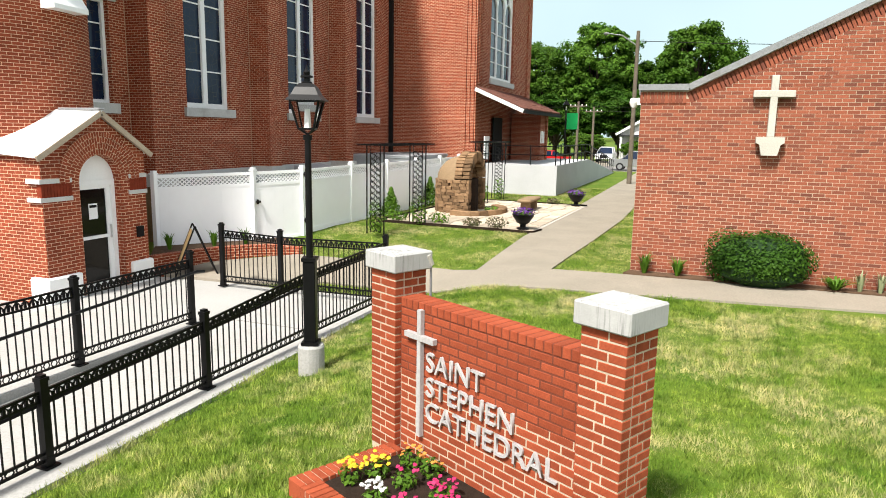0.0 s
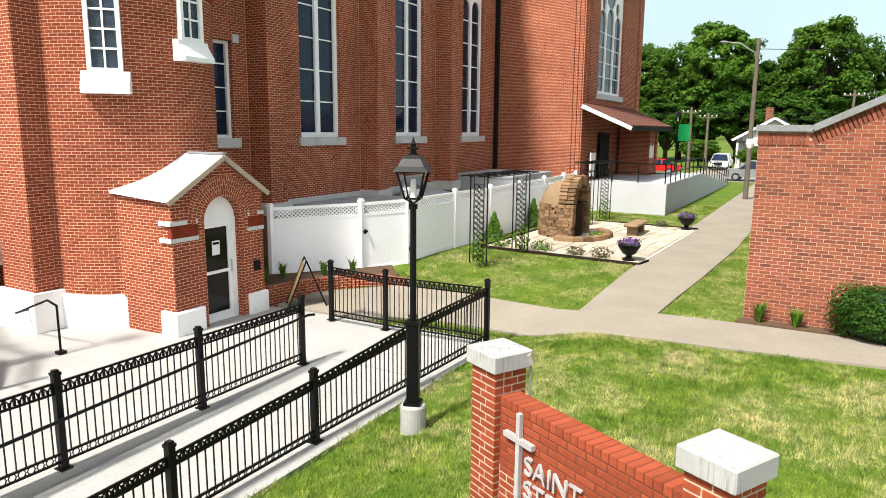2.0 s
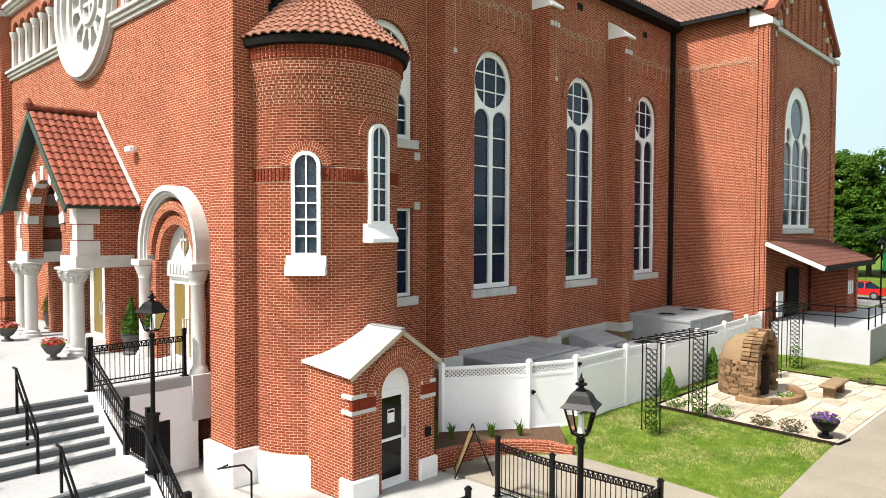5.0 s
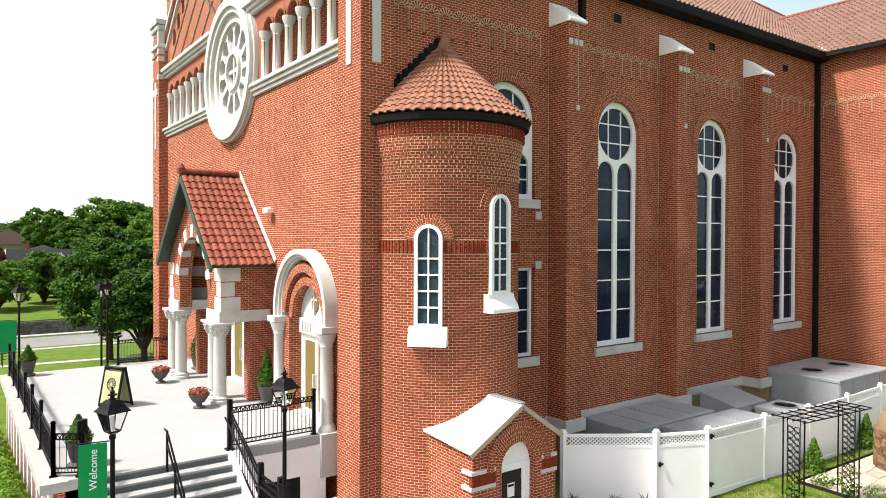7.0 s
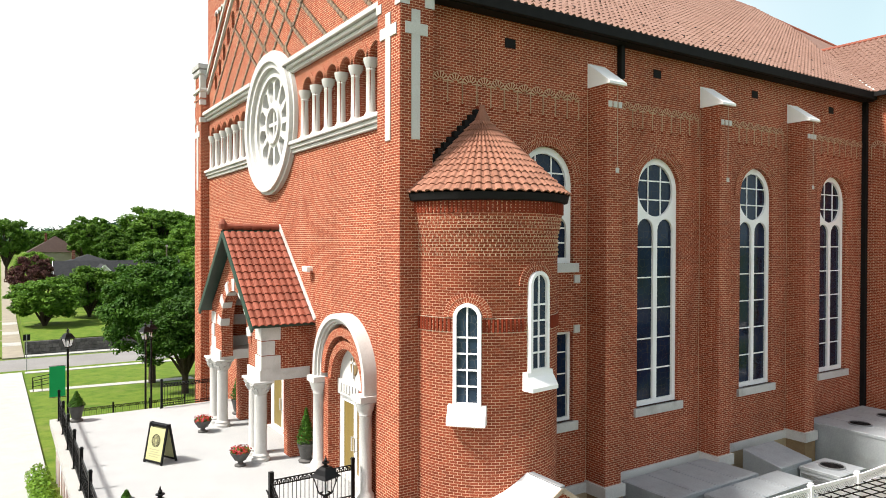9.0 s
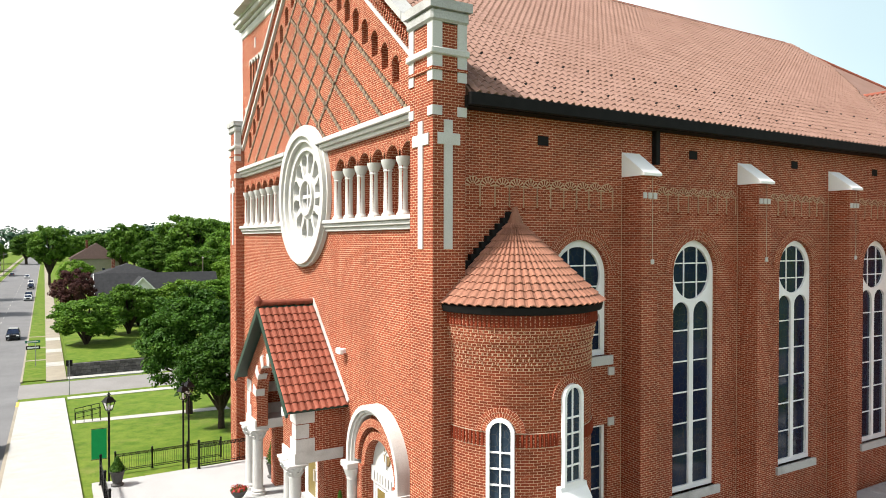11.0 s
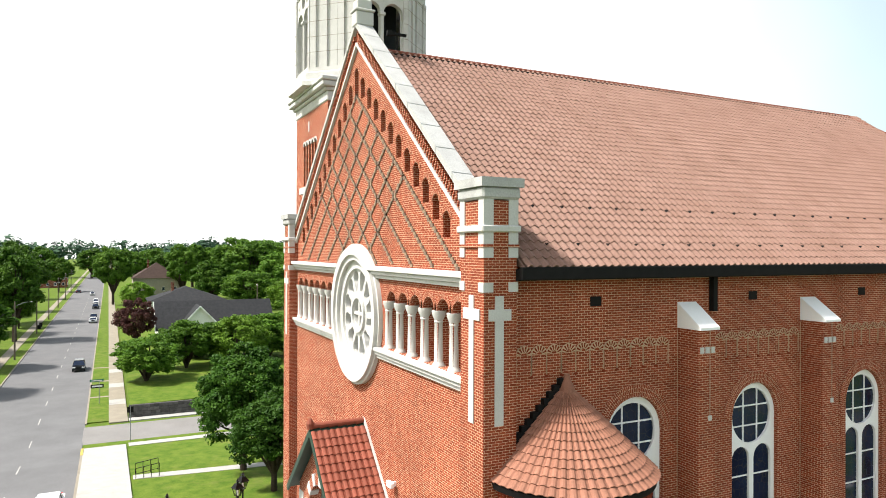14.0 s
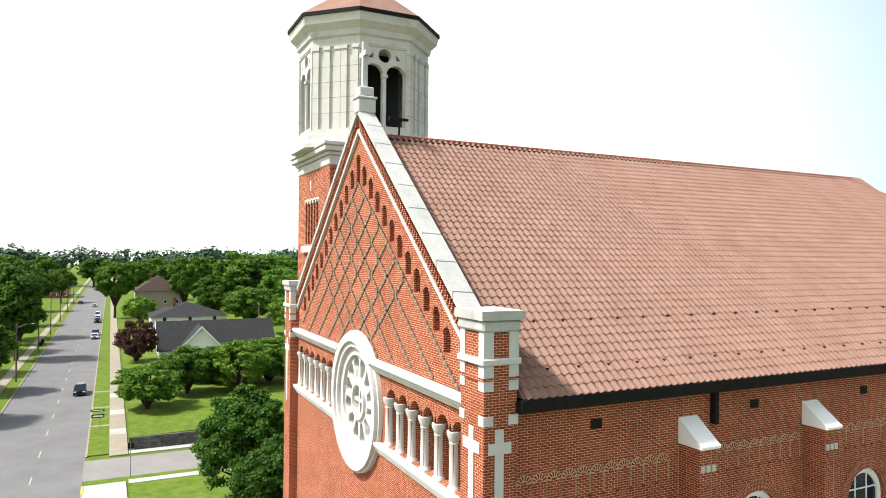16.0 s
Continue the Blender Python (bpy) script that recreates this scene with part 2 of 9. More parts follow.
BRASS = plain("brass_door_panel", (0.252, 0.192, 0.06), (0.204, 0.15, 0.045), 3, 0.4, 0.25)
METAL = plain("galvanised_sheet", (0.262, 0.264, 0.27), (0.204, 0.216, 0.222), 1.5, 0.5, 0.35, 20, 0.05, (0.168, 0.15, 0.12))
FLAG = plain("pale_flagstone", (0.50, 0.43, 0.33), (0.40, 0.35, 0.275), 1.5, 0.85, 0, 25, 0.3, (0.288, 0.23, 0.158), 0.22)
FLAG_JOINT = plain("sandy_joint", (0.44, 0.41, 0.36), (0.39, 0.36, 0.31), 3, 0.95)
GSTONE = plain("brown_fieldstone", (0.24, 0.15, 0.08), (0.15, 0.092, 0.052), 4, 0.9, 0, 25, 0.6, (0.25, 0.19, 0.12), 0.45)
RENDER = plain("tan_render", (0.264, 0.186, 0.108), (0.216, 0.15, 0.09), 2, 0.9, 0, 25, 0.3)
RENDERWALL = plain("white_render", (0.475, 0.482, 0.49), (0.418, 0.425, 0.432), 0.7, 0.85, 0, 20, 0.1)
URN_GREY = plain("dark_grey_urn", (0.07, 0.07, 0.068), (0.11, 0.105, 0.10), 6, 0.7)
POSTER = plain("pale_yellow_poster", (0.432, 0.42, 0.216), (0.396, 0.384, 0.198), 3, 0.6)
FADED = plain("faded_print", (0.312, 0.3, 0.18), (0.288, 0.276, 0.168), 3, 0.7)
MULCH2 = plain("brown_mulch", (0.12, 0.075, 0.045), (0.078, 0.048, 0.03), 9, 0.95, 0, 50, 0.7)
# near-black green: the shade between leaves, given as a colour
LEAF_SHADE = plain("shade_between_leaves", (0.012, 0.03, 0.01), (0.02, 0.045, 0.015), 5, 0.8)
PALELEAF = plain("pale_iris_leaf", (0.204, 0.228, 0.12), (0.156, 0.192, 0.09), 3, 0.6)
PINKLEAF = plain("reddish_shrub_leaf", (0.096, 0.06, 0.03), (0.06, 0.078, 0.024), 5, 0.6)


def petal(name, c):
    c = tuple(0.65 * v for v in c)
    return plain(name, c, tuple(0.75 * v for v in c), 8, 0.6, 0, 40, 0.05)


PURPLE, REDBLOOM = petal("purple_petal", (0.13, 0.02, 0.28)), petal("red_petal", (0.55, 0.02, 0.02))
YELLOW, ORANGE = petal("yellow_petal", (0.85, 0.60, 0.02)), petal("orange_petal", (0.75, 0.30, 0.05))
WHITEBLOOM, MAGENTA = petal("white_petal", (0.82, 0.84, 0.78)), petal("magenta_petal", (0.55, 0.02, 0.13))
LEAF_MID = leafy("mid_tree_leaf", (0.034, 0.092, 0.0085), (0.078, 0.16, 0.016), 0.6)
LEAF_LIGHT = leafy("light_young_leaf", (0.085, 0.18, 0.014), (0.14, 0.25, 0.028), 0.8)
LEAF_RED = leafy("red_tree_leaf", (0.0504, 0.0185, 0.0202), (0.084, 0.0378, 0.0294), 0.6)
# leaf green shifted bluish: the haze of distance is in the colour
LEAF_FAR = plain("haze_tinted_leaf", (0.035, 0.075, 0.045), (0.06, 0.11, 0.065), 0.02, 0.8, 0, 0.3, 0.0)
ROAD_PALE = plain("worn_pale_road", (0.216, 0.209, 0.202), (0.18, 0.173, 0.166), 0.3, 0.9, 0, 10, 0.1)
RUBBLE = plain("grey_rubble", (0.12, 0.114, 0.108), (0.078, 0.075, 0.072), 3, 0.9, 0, 15, 0.4, None, 0.3)
SIDING = plain("white_siding", (0.72, 0.72, 0.70), (0.66, 0.66, 0.65), 1, 0.7)
BEIGE = plain("beige_render", (0.348, 0.312, 0.258), (0.3, 0.27, 0.222), 1, 0.8)
SHINGLE = plain("dark_shingle", (0.0248, 0.0257, 0.0281), (0.0363, 0.037, 0.0396), 1.5, 0.9, 0, 12, 0.3)
SHINGLE_RED = plain("brown_shingle", (0.0495, 0.033, 0.0281), (0.066, 0.0462, 0.0396), 1.5, 0.9, 0, 12, 0.3)
POLEWOOD = plain("weathered_pole_wood", (0.15, 0.126, 0.096), (0.108, 0.09, 0.069), 3, 0.9, 0, 20, 0.4)
SIGNGREEN = plain("sign_green", (0, 0.132, 0.078), (0, 0.114, 0.066), 3, 0.5)
YELLOWPAINT = plain("worn_yellow_paint", (0.42, 0.33, 0.06), (0.36, 0.3, 0.12), 4, 0.8)
TYRE = plain("tyre_rubber", (0.015, 0.015, 0.016), (0.025, 0.025, 0.025), 6, 0.85)
WHITEPAINT = plain("white_car_paint", (0.78, 0.79, 0.80), (0.74, 0.75, 0.76), 1, 0.2, 0, 8, 0.0)
BLACKPAINT = plain("black_car_paint", (0.015, 0.016, 0.018), (0.02, 0.021, 0.023), 1, 0.15, 0, 8, 0.0)
REDPAINT = plain("red_car_paint", (0.5, 0.02, 0.02), (0.42, 0.015, 0.015), 1, 0.2, 0, 8, 0.0)
WOOD = plain("pale_wood", (0.24, 0.162, 0.072), (0.18, 0.12, 0.051), 3, 0.55, 0, 30, 0.1)


def brick_piece(name, *tones):
    """Single bricks: each takes a tone of its own."""
    m, t, b = start_material(name, 0.85)
    info, geo = t.nodes.new("ShaderNodeObjectInfo"), t.nodes.new("ShaderNodeNewGeometry")
    add = t.nodes.new("ShaderNodeMath")
    add.operation = "ADD"
    t.links.new(info.outputs["Random"], add.inputs[0])
    t.links.new(geo.outputs["Random Per Island"], add.inputs[1])
    frac = t.nodes.new("ShaderNodeMath")
    frac.operation = "FRACT"
    t.links.new(add.outputs[0], frac.inputs[0])
    col = ramp_of(t, frac.outputs[0], *[(k / (len(tones) - 1), c) for k, c in enumerate(tones)])
    g = noise_of(t, 30, 4)
    col = blend(t, col, ramp_of(t, g, (0.3, (0.7, 0.7, 0.7)), (0.7, (1.15, 1.15, 1.15))), 0.7, "MULTIPLY")
    t.links.new(col, b.inputs["Base Color"])
    bump_to(t, b, g, 0.3)
    return m


ANNEX_PIECE = brick_piece("annex_single_brick", (0.13, 0.045, 0.030), (0.225, 0.068, 0.038), (0.27, 0.085, 0.048), (0.235, 0.072, 0.04), (0.165, 0.056, 0.036))


def glass_dark(name, tint=(0.012, 0.014, 0.018), lead=0.05):
    """Dark leaded glass behind storm glazing: it mirrors the sky a little; fine pale lead lines show in it."""
    m, t, b = start_material(name, 0.07)
    b.inputs["Specular IOR Level"].default_value = 0.24
    col = ramp_of(t, noise_of(t, 1.2), (0.35, tint), (0.7, tuple(1.8 * v for v in tint)))
    c = t.nodes.new("ShaderNodeTexCoord")
    cells = socket(t, "ShaderNodeTexVoronoi", Scale=4.2, Randomness=0.75)
    cells.feature = "DISTANCE_TO_EDGE"
    t.links.new(c.outputs["Object"], cells.inputs["Vector"])
    lines = ramp_of(t, cells.outputs["Distance"], (0.012, (0.8, 0.8, 0.8)), (0.035, (0, 0, 0)))
    col = blend(t, col, (lead, lead * 1.08, lead * 1.15), lines)
    t.links.new(col, b.inputs["Base Color"])
    bump_to(t, b, noise_of(t, 3.5, 4), 0.10, 0.02)
    return m


# the blue base tint paints in the reflected sky
GLASS = glass_dark("sky_tinted_leaded_glass", (0.005, 0.011, 0.027), 0.03)
DOOR_GLASS = glass_dark("dark_door_glass", (0.004, 0.0038, 0.0036), 0.004)
GLASS_BLUE = glass_dark("storm_glazing", (0.016, 0.027, 0.042), 0.06)


# ---- building helpers ----
def uv_box(bm, axis=None):
    """Metres as texture coordinates: along the face and up; round an upright axis where one is given (x, y, radius)."""
    uv = bm.loops.layers.uv.get("UVMap")
    kept = uv is not None
    uv = uv or bm.loops.layers.uv.new("UVMap")
    for f in bm.faces:
        if kept and any(l[uv].uv.length > 1e-6 for l in f.loops):
            continue
        n = f.normal
        if abs(n.z) > 0.75:
            for l in f.loops:
                l[uv].uv = (l.vert.co.x, l.vert.co.y)
        elif axis:
            mid = f.calc_center_median()
            base = math.atan2(mid.y - axis[1], mid.x - axis[0])
            for l in f.loops:
                a = math.atan2(l.vert.co.y - axis[1], l.vert.co.x - axis[0])
                a += 2 * math.pi * round((base - a) / (2 * math.pi))
                l[uv].uv = (a * axis[2], l.vert.co.z)
        else:
            s = Vector((-n.y, n.x, 0)).normalized()
            for l in f.loops:
                l[uv].uv = (l.vert.co.dot(s), l.vert.co.z)


def part(name, bm, material, parent=None, label="", smooth=False, axis=None):
    bmesh.ops.recalc_face_normals(bm, faces=bm.faces)
    bm.normal_update()
    uv_box(bm, axis)
    me = bpy.data.meshes.new(name)
    bm.to_mesh(me)
    bm.free()
    me.materials.append(material)
    if smooth:
        for p in me.polygons:
            p.use_smooth = True
        me.set_sharp_from_angle(angle=radians(38))
    ob = new(name, me)
    if parent:
        ob.parent = parent
    if label:
        ob["label"] = label
    return ob


def thing(name, label, category, at=(0, 0, 0), turn=0, group="", kind=""):
    ob = new(name)
    ob.empty_display_size = 0.2
    ob.matrix_basis = pose(*at, 0, 0, turn)
    return tagged(ob, label, category, group, kind)


def box(bm, x0, x1, y0, y1, z0, z1, bevel=0.0):
    if not bevel:
        vs = [bm.verts.new((x, y, z)) for x in (x0, x1) for y in (y0, y1) for z in (z0, z1)]
        for f in ((0, 1, 3, 2), (4, 6, 7, 5), (0, 4, 5, 1), (2, 3, 7, 6), (0, 2, 6, 4), (1, 5, 7, 3)):
            bm.faces.new([vs[k] for k in f])
        return bm
    vs = bmesh.ops.create_cube(bm, size=1.0, matrix=Matrix.Translation(((x0 + x1) / 2, (y0 + y1) / 2, (z0 + z1) / 2)) @ Matrix.Diagonal((abs(x1 - x0), abs(y1 - y0), abs(z1 - z0), 1)))["verts"]
    es = list({e for v in vs for e in v.link_edges})
    bmesh.ops.bevel(bm, geom=es, offset=bevel, segments=1, affect="EDGES")
    return bm


def boxm(*a):
    return box(bmesh.new(), *a)


def rod(bm, a, b, r, n=8, r2=None):
    a, b = Vector(a), Vector(b)
    d = b - a
    m = Matrix.Translation((a + b) / 2) @ d.to_track_quat("Z", "Y").to_matrix().to_4x4()
    bmesh.ops.create_cone(bm, cap_ends=True, segments=n, radius1=r, radius2=r if r2 is None else r2, depth=d.length, matrix=m)
    return bm


CUBE = [(x, y, z) for x in (-0.5, 0.5) for y in (-0.5, 0.5) for z in (-0.5, 0.5)]
SIDES = ((0, 1, 3, 2), (4, 6, 7, 5), (0, 4, 5, 1), (2, 3, 7, 6), (0, 2, 6, 4), (1, 5, 7, 3))


def bar(bm, a, b, w, h=None):
    """A square bar from a to b."""
    a, b = Vector(a), Vector(b)
    d = b - a
    m = Matrix.Translation((a + b) / 2) @ d.to_track_quat("Y", "Z").to_matrix().to_4x4() @ Matrix.Diagonal((w, d.length, h or w, 1))
    vs = [bm.verts.new(m @ Vector(c)) for c in CUBE]
    for f in SIDES:
        bm.faces.new([vs[k] for k in f])
    return bm


def lathe(bm, profile, at=(0, 0, 0), n=20):
    """Turn a profile of (radius, height) round the upright through at."""
    rings = []
    for r, z in profile:
        rings.append([bm.verts.new((at[0] + r * math.cos(2 * math.pi * k / n), at[1] + r * math.sin(2 * math.pi * k / n), at[2] + z)) for k in range(n)])
    for lo, hi in zip(rings, rings[1:]):
        for k in range(n):
            bm.faces.new((lo[k], lo[(k + 1) % n], hi[(k + 1) % n], hi[k]))
    bm.faces.new(rings[0][::-1])
    bm.faces.new(rings[-1])
    return bm


def sheet(bm, outline, holes, place, depth):
    """A slab with openings: outline and holes in (u, v), place(u, v, w) to the world, w from 0 (front) to depth."""
    ends = []
    for w in (0.0, depth):
        edges = []
        loops = []
        for ring in (outline, *holes):
            vs = [bm.verts.new(place(u, v, w)) for u, v in ring]
            loops.append(vs)
            edges += [bm.edges.new((vs[k - 1], vs[k])) for k in range(len(vs))]
        bmesh.ops.triangle_fill(bm, use_beauty=True, edges=edges)
        ends.append(loops)
    for front, back in zip(*ends):
        for k in range(len(front)):
            bm.faces.new((front[k - 1], front[k], back[k], back[k - 1]))
    return bm


def arch(c, half, v0, spring, n=12, rise=None):
    rise = half if rise is None else rise
    return [(c - half, v0), (c + half, v0)] + [(c + half * math.cos(math.pi * k / n), spring + rise * math.sin(math.pi * k / n)) for k in range(n + 1)]


def circle(c, v, r, n=24):
    return [(c + r * math.cos(2 * math.pi * k / n), v + r * math.sin(2 * math.pi * k / n)) for k in range(n)]


def rect(u0, u1, v0, v1):
    return [(u0, v0), (u1, v0), (u1, v1), (u0, v1)]


def ring_band(bm, c, spring, r0, r1, place, w0, w1, n=20, a0=0.0, a1=math.pi, brickwork=True):
    """A band of voussoirs round an arch, with courses that run across it."""
    uv = bm.loops.layers.uv.get("UVMap") or bm.loops.layers.uv.new("UVMap")
    rows = []
    for k in range(n + 1):
        a = a0 + (a1 - a0) * k / n
        q = [(r0, w0), (r1, w0), (r1, w1), (r0, w1)]
        rows.append((a, [bm.verts.new(place(c + r * math.cos(a), spring + r * math.sin(a), w)) for r, w in q]))
    for (a, lo), (b, hi) in zip(rows, rows[1:]):
        for j in range(4):
            f = bm.faces.new((lo[j], lo[(j + 1) % 4], hi[(j + 1) % 4], hi[j]))
            us = [(0, a), (r1 - r0, a), (r1 - r0, b), (0, b)] if j % 2 == 0 else [(0, a), (abs(w1 - w0), a), (abs(w1 - w0), b), (0, b)]
            for l, (u, v) in zip(f.loops, us):
                l[uv].uv = (u + 0.1, v * r1)
    bm.faces.new(rows[0][1][::-1])
    bm.faces.new(rows[-1][1])
    return bm


def on_y(y0, s=1):
    return lambda u, v, w: (u, y0 + s * w, v)


def on_x(x0, s=-1):
    return lambda u, v, w: (x0 + s * w, u, v)


# ---- ground ----
def ground_z(x, y=0.0):
    """The lawns by the church are level; the street falls away westwards."""
    f = min(max((-20.0 - x) / 58.0, 0.0), 1.0)
    return -3.4 * f


def lawn_z(x, y):
    """The lawn dips towards the sunken plaza and ramp beside the church."""
    f = min(max((-3.6 - x) / 2.6, 0.0), 1.0)
    f = f * f * (3 - 2 * f) * min(max((19.5 - y) / 6.0, 0.0), 1.0) * min(max((x + 24.0) / 6.0, 0.0), 1.0)
    return ground_z(x) - 0.46 * f


def ground_mesh():
    bm = bmesh.new()
    xs = [-1500, -900, -500, -300, -200, -150, -120] + list(range(-100, -20, 4)) + [-20 + 0.5 * k for k in range(40)] + [0, 20, 60, 120, 300, 700, 1500]
    ys = [-1500, -600, -250, -100, -40, -15.2] + [-14.5 + 0.9 * k for k in range(40)] + [30, 60, 100, 180, 350, 800, 1500]
    g = [[bm.verts.new((x, y, lawn_z(x, y) - 0.02 - (1.6 if -8.8 < x < -6.4 and -15.3 < y < 10.5 else 0.5 if -18.5 < x < -6.2 and 1 < y < 12.9 else 0))) for x in xs] for y in ys]
    for a, b in zip(g, g[1:]):
        for k in range(len(xs) - 1):
            bm.faces.new((a[k], a[k + 1], b[k + 1], b[k]))
    return bm


ground = part("ground", ground_mesh(), GRASS)
tagged(ground, "green lawn with dry straw-coloured patches", "ground", kind="structure")

# ---- church ----
CX, FY, NX = -26.7, 9.2, -15.9      # middle of the front, front wall, east nave wall
EAVE, RIDGE = 16.2, 24.84
church = thing("church", "red brick church with limestone trim and clay tile roof", "church")


def window_unit(name, parent, place, c, half, sill, spring, rows, tracery=True, lights=2, glass=GLASS, deep=0.16, sill_drop=0.28):
    """A round-headed window: white frame with lights, bars, panes and a stone sill."""
    w = new(name)
    w.parent = parent
    put = lambda u, v, d: place(u, v, deep + d)
    m = 0.17 if half > 0.6 else 0.09
    holes = []
    if tracery and lights == 2:
        lw = (2 * half - 2 * m - 0.20) / 4
        head = spring - (half - 0.16) - 0.07 - lw
        for s in (-1, 1):
            holes.append(arch(c + s * (lw + 0.10), lw, sill + m, head, 8))
        holes.append(circle(c, spring - 0.02, half - 0.19, 28))
    elif tracery:
        lw = (2 * half - 2 * m - 0.28) / 6
        for k in (-1, 0, 1):
            holes.append(arch(c + k * (2 * lw + 0.14), lw, sill + m, spring - half * 0.55 + (0.25 if k == 0 else 0), 8))
        holes.append(circle(c, spring + half * 0.28, half * 0.46, 20))
        for s in (-1, 1):
            holes.append(circle(c + s * half * 0.56, spring - half * 0.12, half * 0.17, 12))
    else:
        holes.append(arch(c, half - m, sill + m, spring, 12))
    part("frame", sheet(bmesh.new(), arch(c, half, sill, spring, 20), holes, put, 0.12), WHITE, w, "white painted wooden window frame")

    def glazing_bar(u0, u1, v0, v1, back=0.045):
        part("glazing_bar", sheet(bmesh.new(), rect(u0, u1, v0, v1), [], lambda u, v, d: place(u, v, deep + back + d), 0.03), WHITE, w)
    top = spring - half if tracery and lights == 2 else spring - half * 0.5
    for k in range(1, rows):
        z = sill + m + (top - sill) * k / rows
        glazing_bar(c - half + m, c + half - m, z - 0.022, z + 0.022)
    if tracery and lights == 2:
        v = spring - 0.02
        rr = half - 0.19
        for q in (-0.36, 0.36):
            e = rr * math.sqrt(1 - q * q)
            glazing_bar(c - e, c + e, v + q * rr - 0.022, v + q * rr + 0.022, 0.05)
            glazing_bar(c + q * rr - 0.022, c + q * rr + 0.022, v - e, v + e, 0.054)
    if not tracery:
        glazing_bar(c - 0.02, c + 0.02, sill + m, spring + half - m, 0.05)
    part("pane", sheet(bmesh.new(), arch(c, half - 0.03, sill + 0.03, spring, 16), [], lambda u, v, d: place(u, v, deep + 0.085 + d), 0.02), glass, w, "dark leaded glass behind storm glazing")
    s = bmesh.new()
    e = half + 0.14
    sheet(s, rect(c - e, c + e, sill - sill_drop, sill), [], lambda u, v, d: place(u, v, -0.10 + d), 0.35)
    part("sill", s, STONE, w, "pale stone window sill")
    return w


def hood(parent, place, c, half, spring, rings=3):
    bm = bmesh.new()
    for k in range(rings):
        ring_band(bm, c, spring, half + 0.02 + 0.125 * k, half + 0.135 + 0.125 * k, place, -0.02 - 0.008 * k, 0.10, 24)
    part("arch_ring", bm, BRICK, parent, "rings of radial brickwork")


# nave wall, east side
nave = on_x(NX)
NAVE_WINDOWS = (19.3, 25.1, 30.88)
HALF, SILL, SPRING = 1.10, 3.72, 11.2
holes = [arch(c, HALF, SILL, SPRING, 16) for c in NAVE_WINDOWS]
W0 = 14.15
holes += [arch(W0, HALF, 8.70, SPRING, 16), rect(W0 - HALF, W0 + HALF, SILL, 6.55)]
wall = part("nave_wall", sheet(bmesh.new(), rect(FY + 0.4, 33.6, -0.6, EAVE), holes, nave, 0.5), BRICK, church, "dark red brick nave wall")
for c in NAVE_WINDOWS:
    w = window_unit("nave_window", church, nave, c, HALF, SILL, SPRING, 6)
    hood(w, nave, c, HALF, SPRING)
w = window_unit("nave_window", church, nave, W0, HALF, 8.70, SPRING, 3)
hood(w, nave, W0, HALF, SPRING)
lower = new("nave_window")
lower.parent = church
dp = lambda u, v, d: nave(u, v, 0.16 + d)
part("frame", sheet(bmesh.new(), rect(W0 - HALF, W0 + HALF, SILL, 6.55), [rect(W0 - HALF + 0.1, W0 - 0.05, SILL + 0.1, 6.45), rect(W0 + 0.05, W0 + HALF - 0.1, SILL + 0.1, 6.45)], dp, 0.12), WHITE, lower)
part("pane", sheet(bmesh.new(), rect(W0 - HALF + 0.03, W0 + HALF - 0.03, SILL + 0.03, 6.5), [], lambda u, v, d: nave(u, v, 0.25 + d), 0.02), GLASS, lower)
for k in (1, 2, 3):
    z = SILL + 0.1 + 2.75 * k / 4
    part("glazing_bar", sheet(bmesh.new(), rect(W0 - HALF + 0.1, W0 + HALF - 0.1, z - 0.018, z + 0.018), [], lambda u, v, d: nave(u, v, 0.205 + d), 0.03), WHITE, lower)
part("sill", sheet(bmesh.new(), rect(W0 - HALF - 0.14, W0 + HALF + 0.14, SILL - 0.28, SILL), [], lambda u, v, d: nave(u, v, -0.1 + d), 0.35), STONE, lower)
for z in (6.62, 8.2):
    part("stone_block", sheet(bmesh.new(), rect(W0 + HALF + 0.0, W0 + HALF + 0.24, z - 0.12, z + 0.12), [], lambda u, v, d: nave(u, v, -0.05 + d), 0.2), STONE, church)

# buttresses with sloped stone caps
BUTTRESSES = (16.2, 21.9, 27.57)
for c in BUTTRESSES:
    b = new("buttress")
    b.parent = church
    part("shaft", boxm(NX - 0.05, -15.1, c - 0.36, c + 0.36, -0.6, 14.29), BRICK, b)
    bm = bmesh.new()
    pr = [(NX - 0.05, 14.28), (-14.96, 14.28), (-14.96, 14.36), (NX - 0.05, 15.1)]
    a = [[bm.verts.new((x, c + s * 0.39, z)) for x, z in pr] for s in (-1, 1)]
    bm.faces.new(a[0]); bm.faces.new(a[1][::-1])
    for k in range(4):
        bm.faces.new((a[0][k - 1], a[0][k], a[1][k], a[1][k - 1]))
    part("cap", bm, WHITE, b, "sloped white stone cap")
    part("foundation", boxm(NX - 0.05, -15.05, c - 0.38, c + 0.38, -0.5, 1.345), RENDER, b, "stained rendered foot of the buttress")
    bm = bmesh.new()
    for k in (-1, 0, 1):
        box(bm, -15.12, -15.06, c + k * 0.22 - 0.07, c + k * 0.22 + 0.07, 13.58, 13.76)
    part("stone_block", bm, STONE, b)
    part("stone_block", boxm(-15.12, -15.07, c + 0.05, c + 0.18, 11.55, 11.7), STONE, b)
    part("plinth", boxm(NX - 0.05, -14.98, c - 0.45, c + 0.45, 1.35, 1.72), STONE, b, "weathered stone base course")

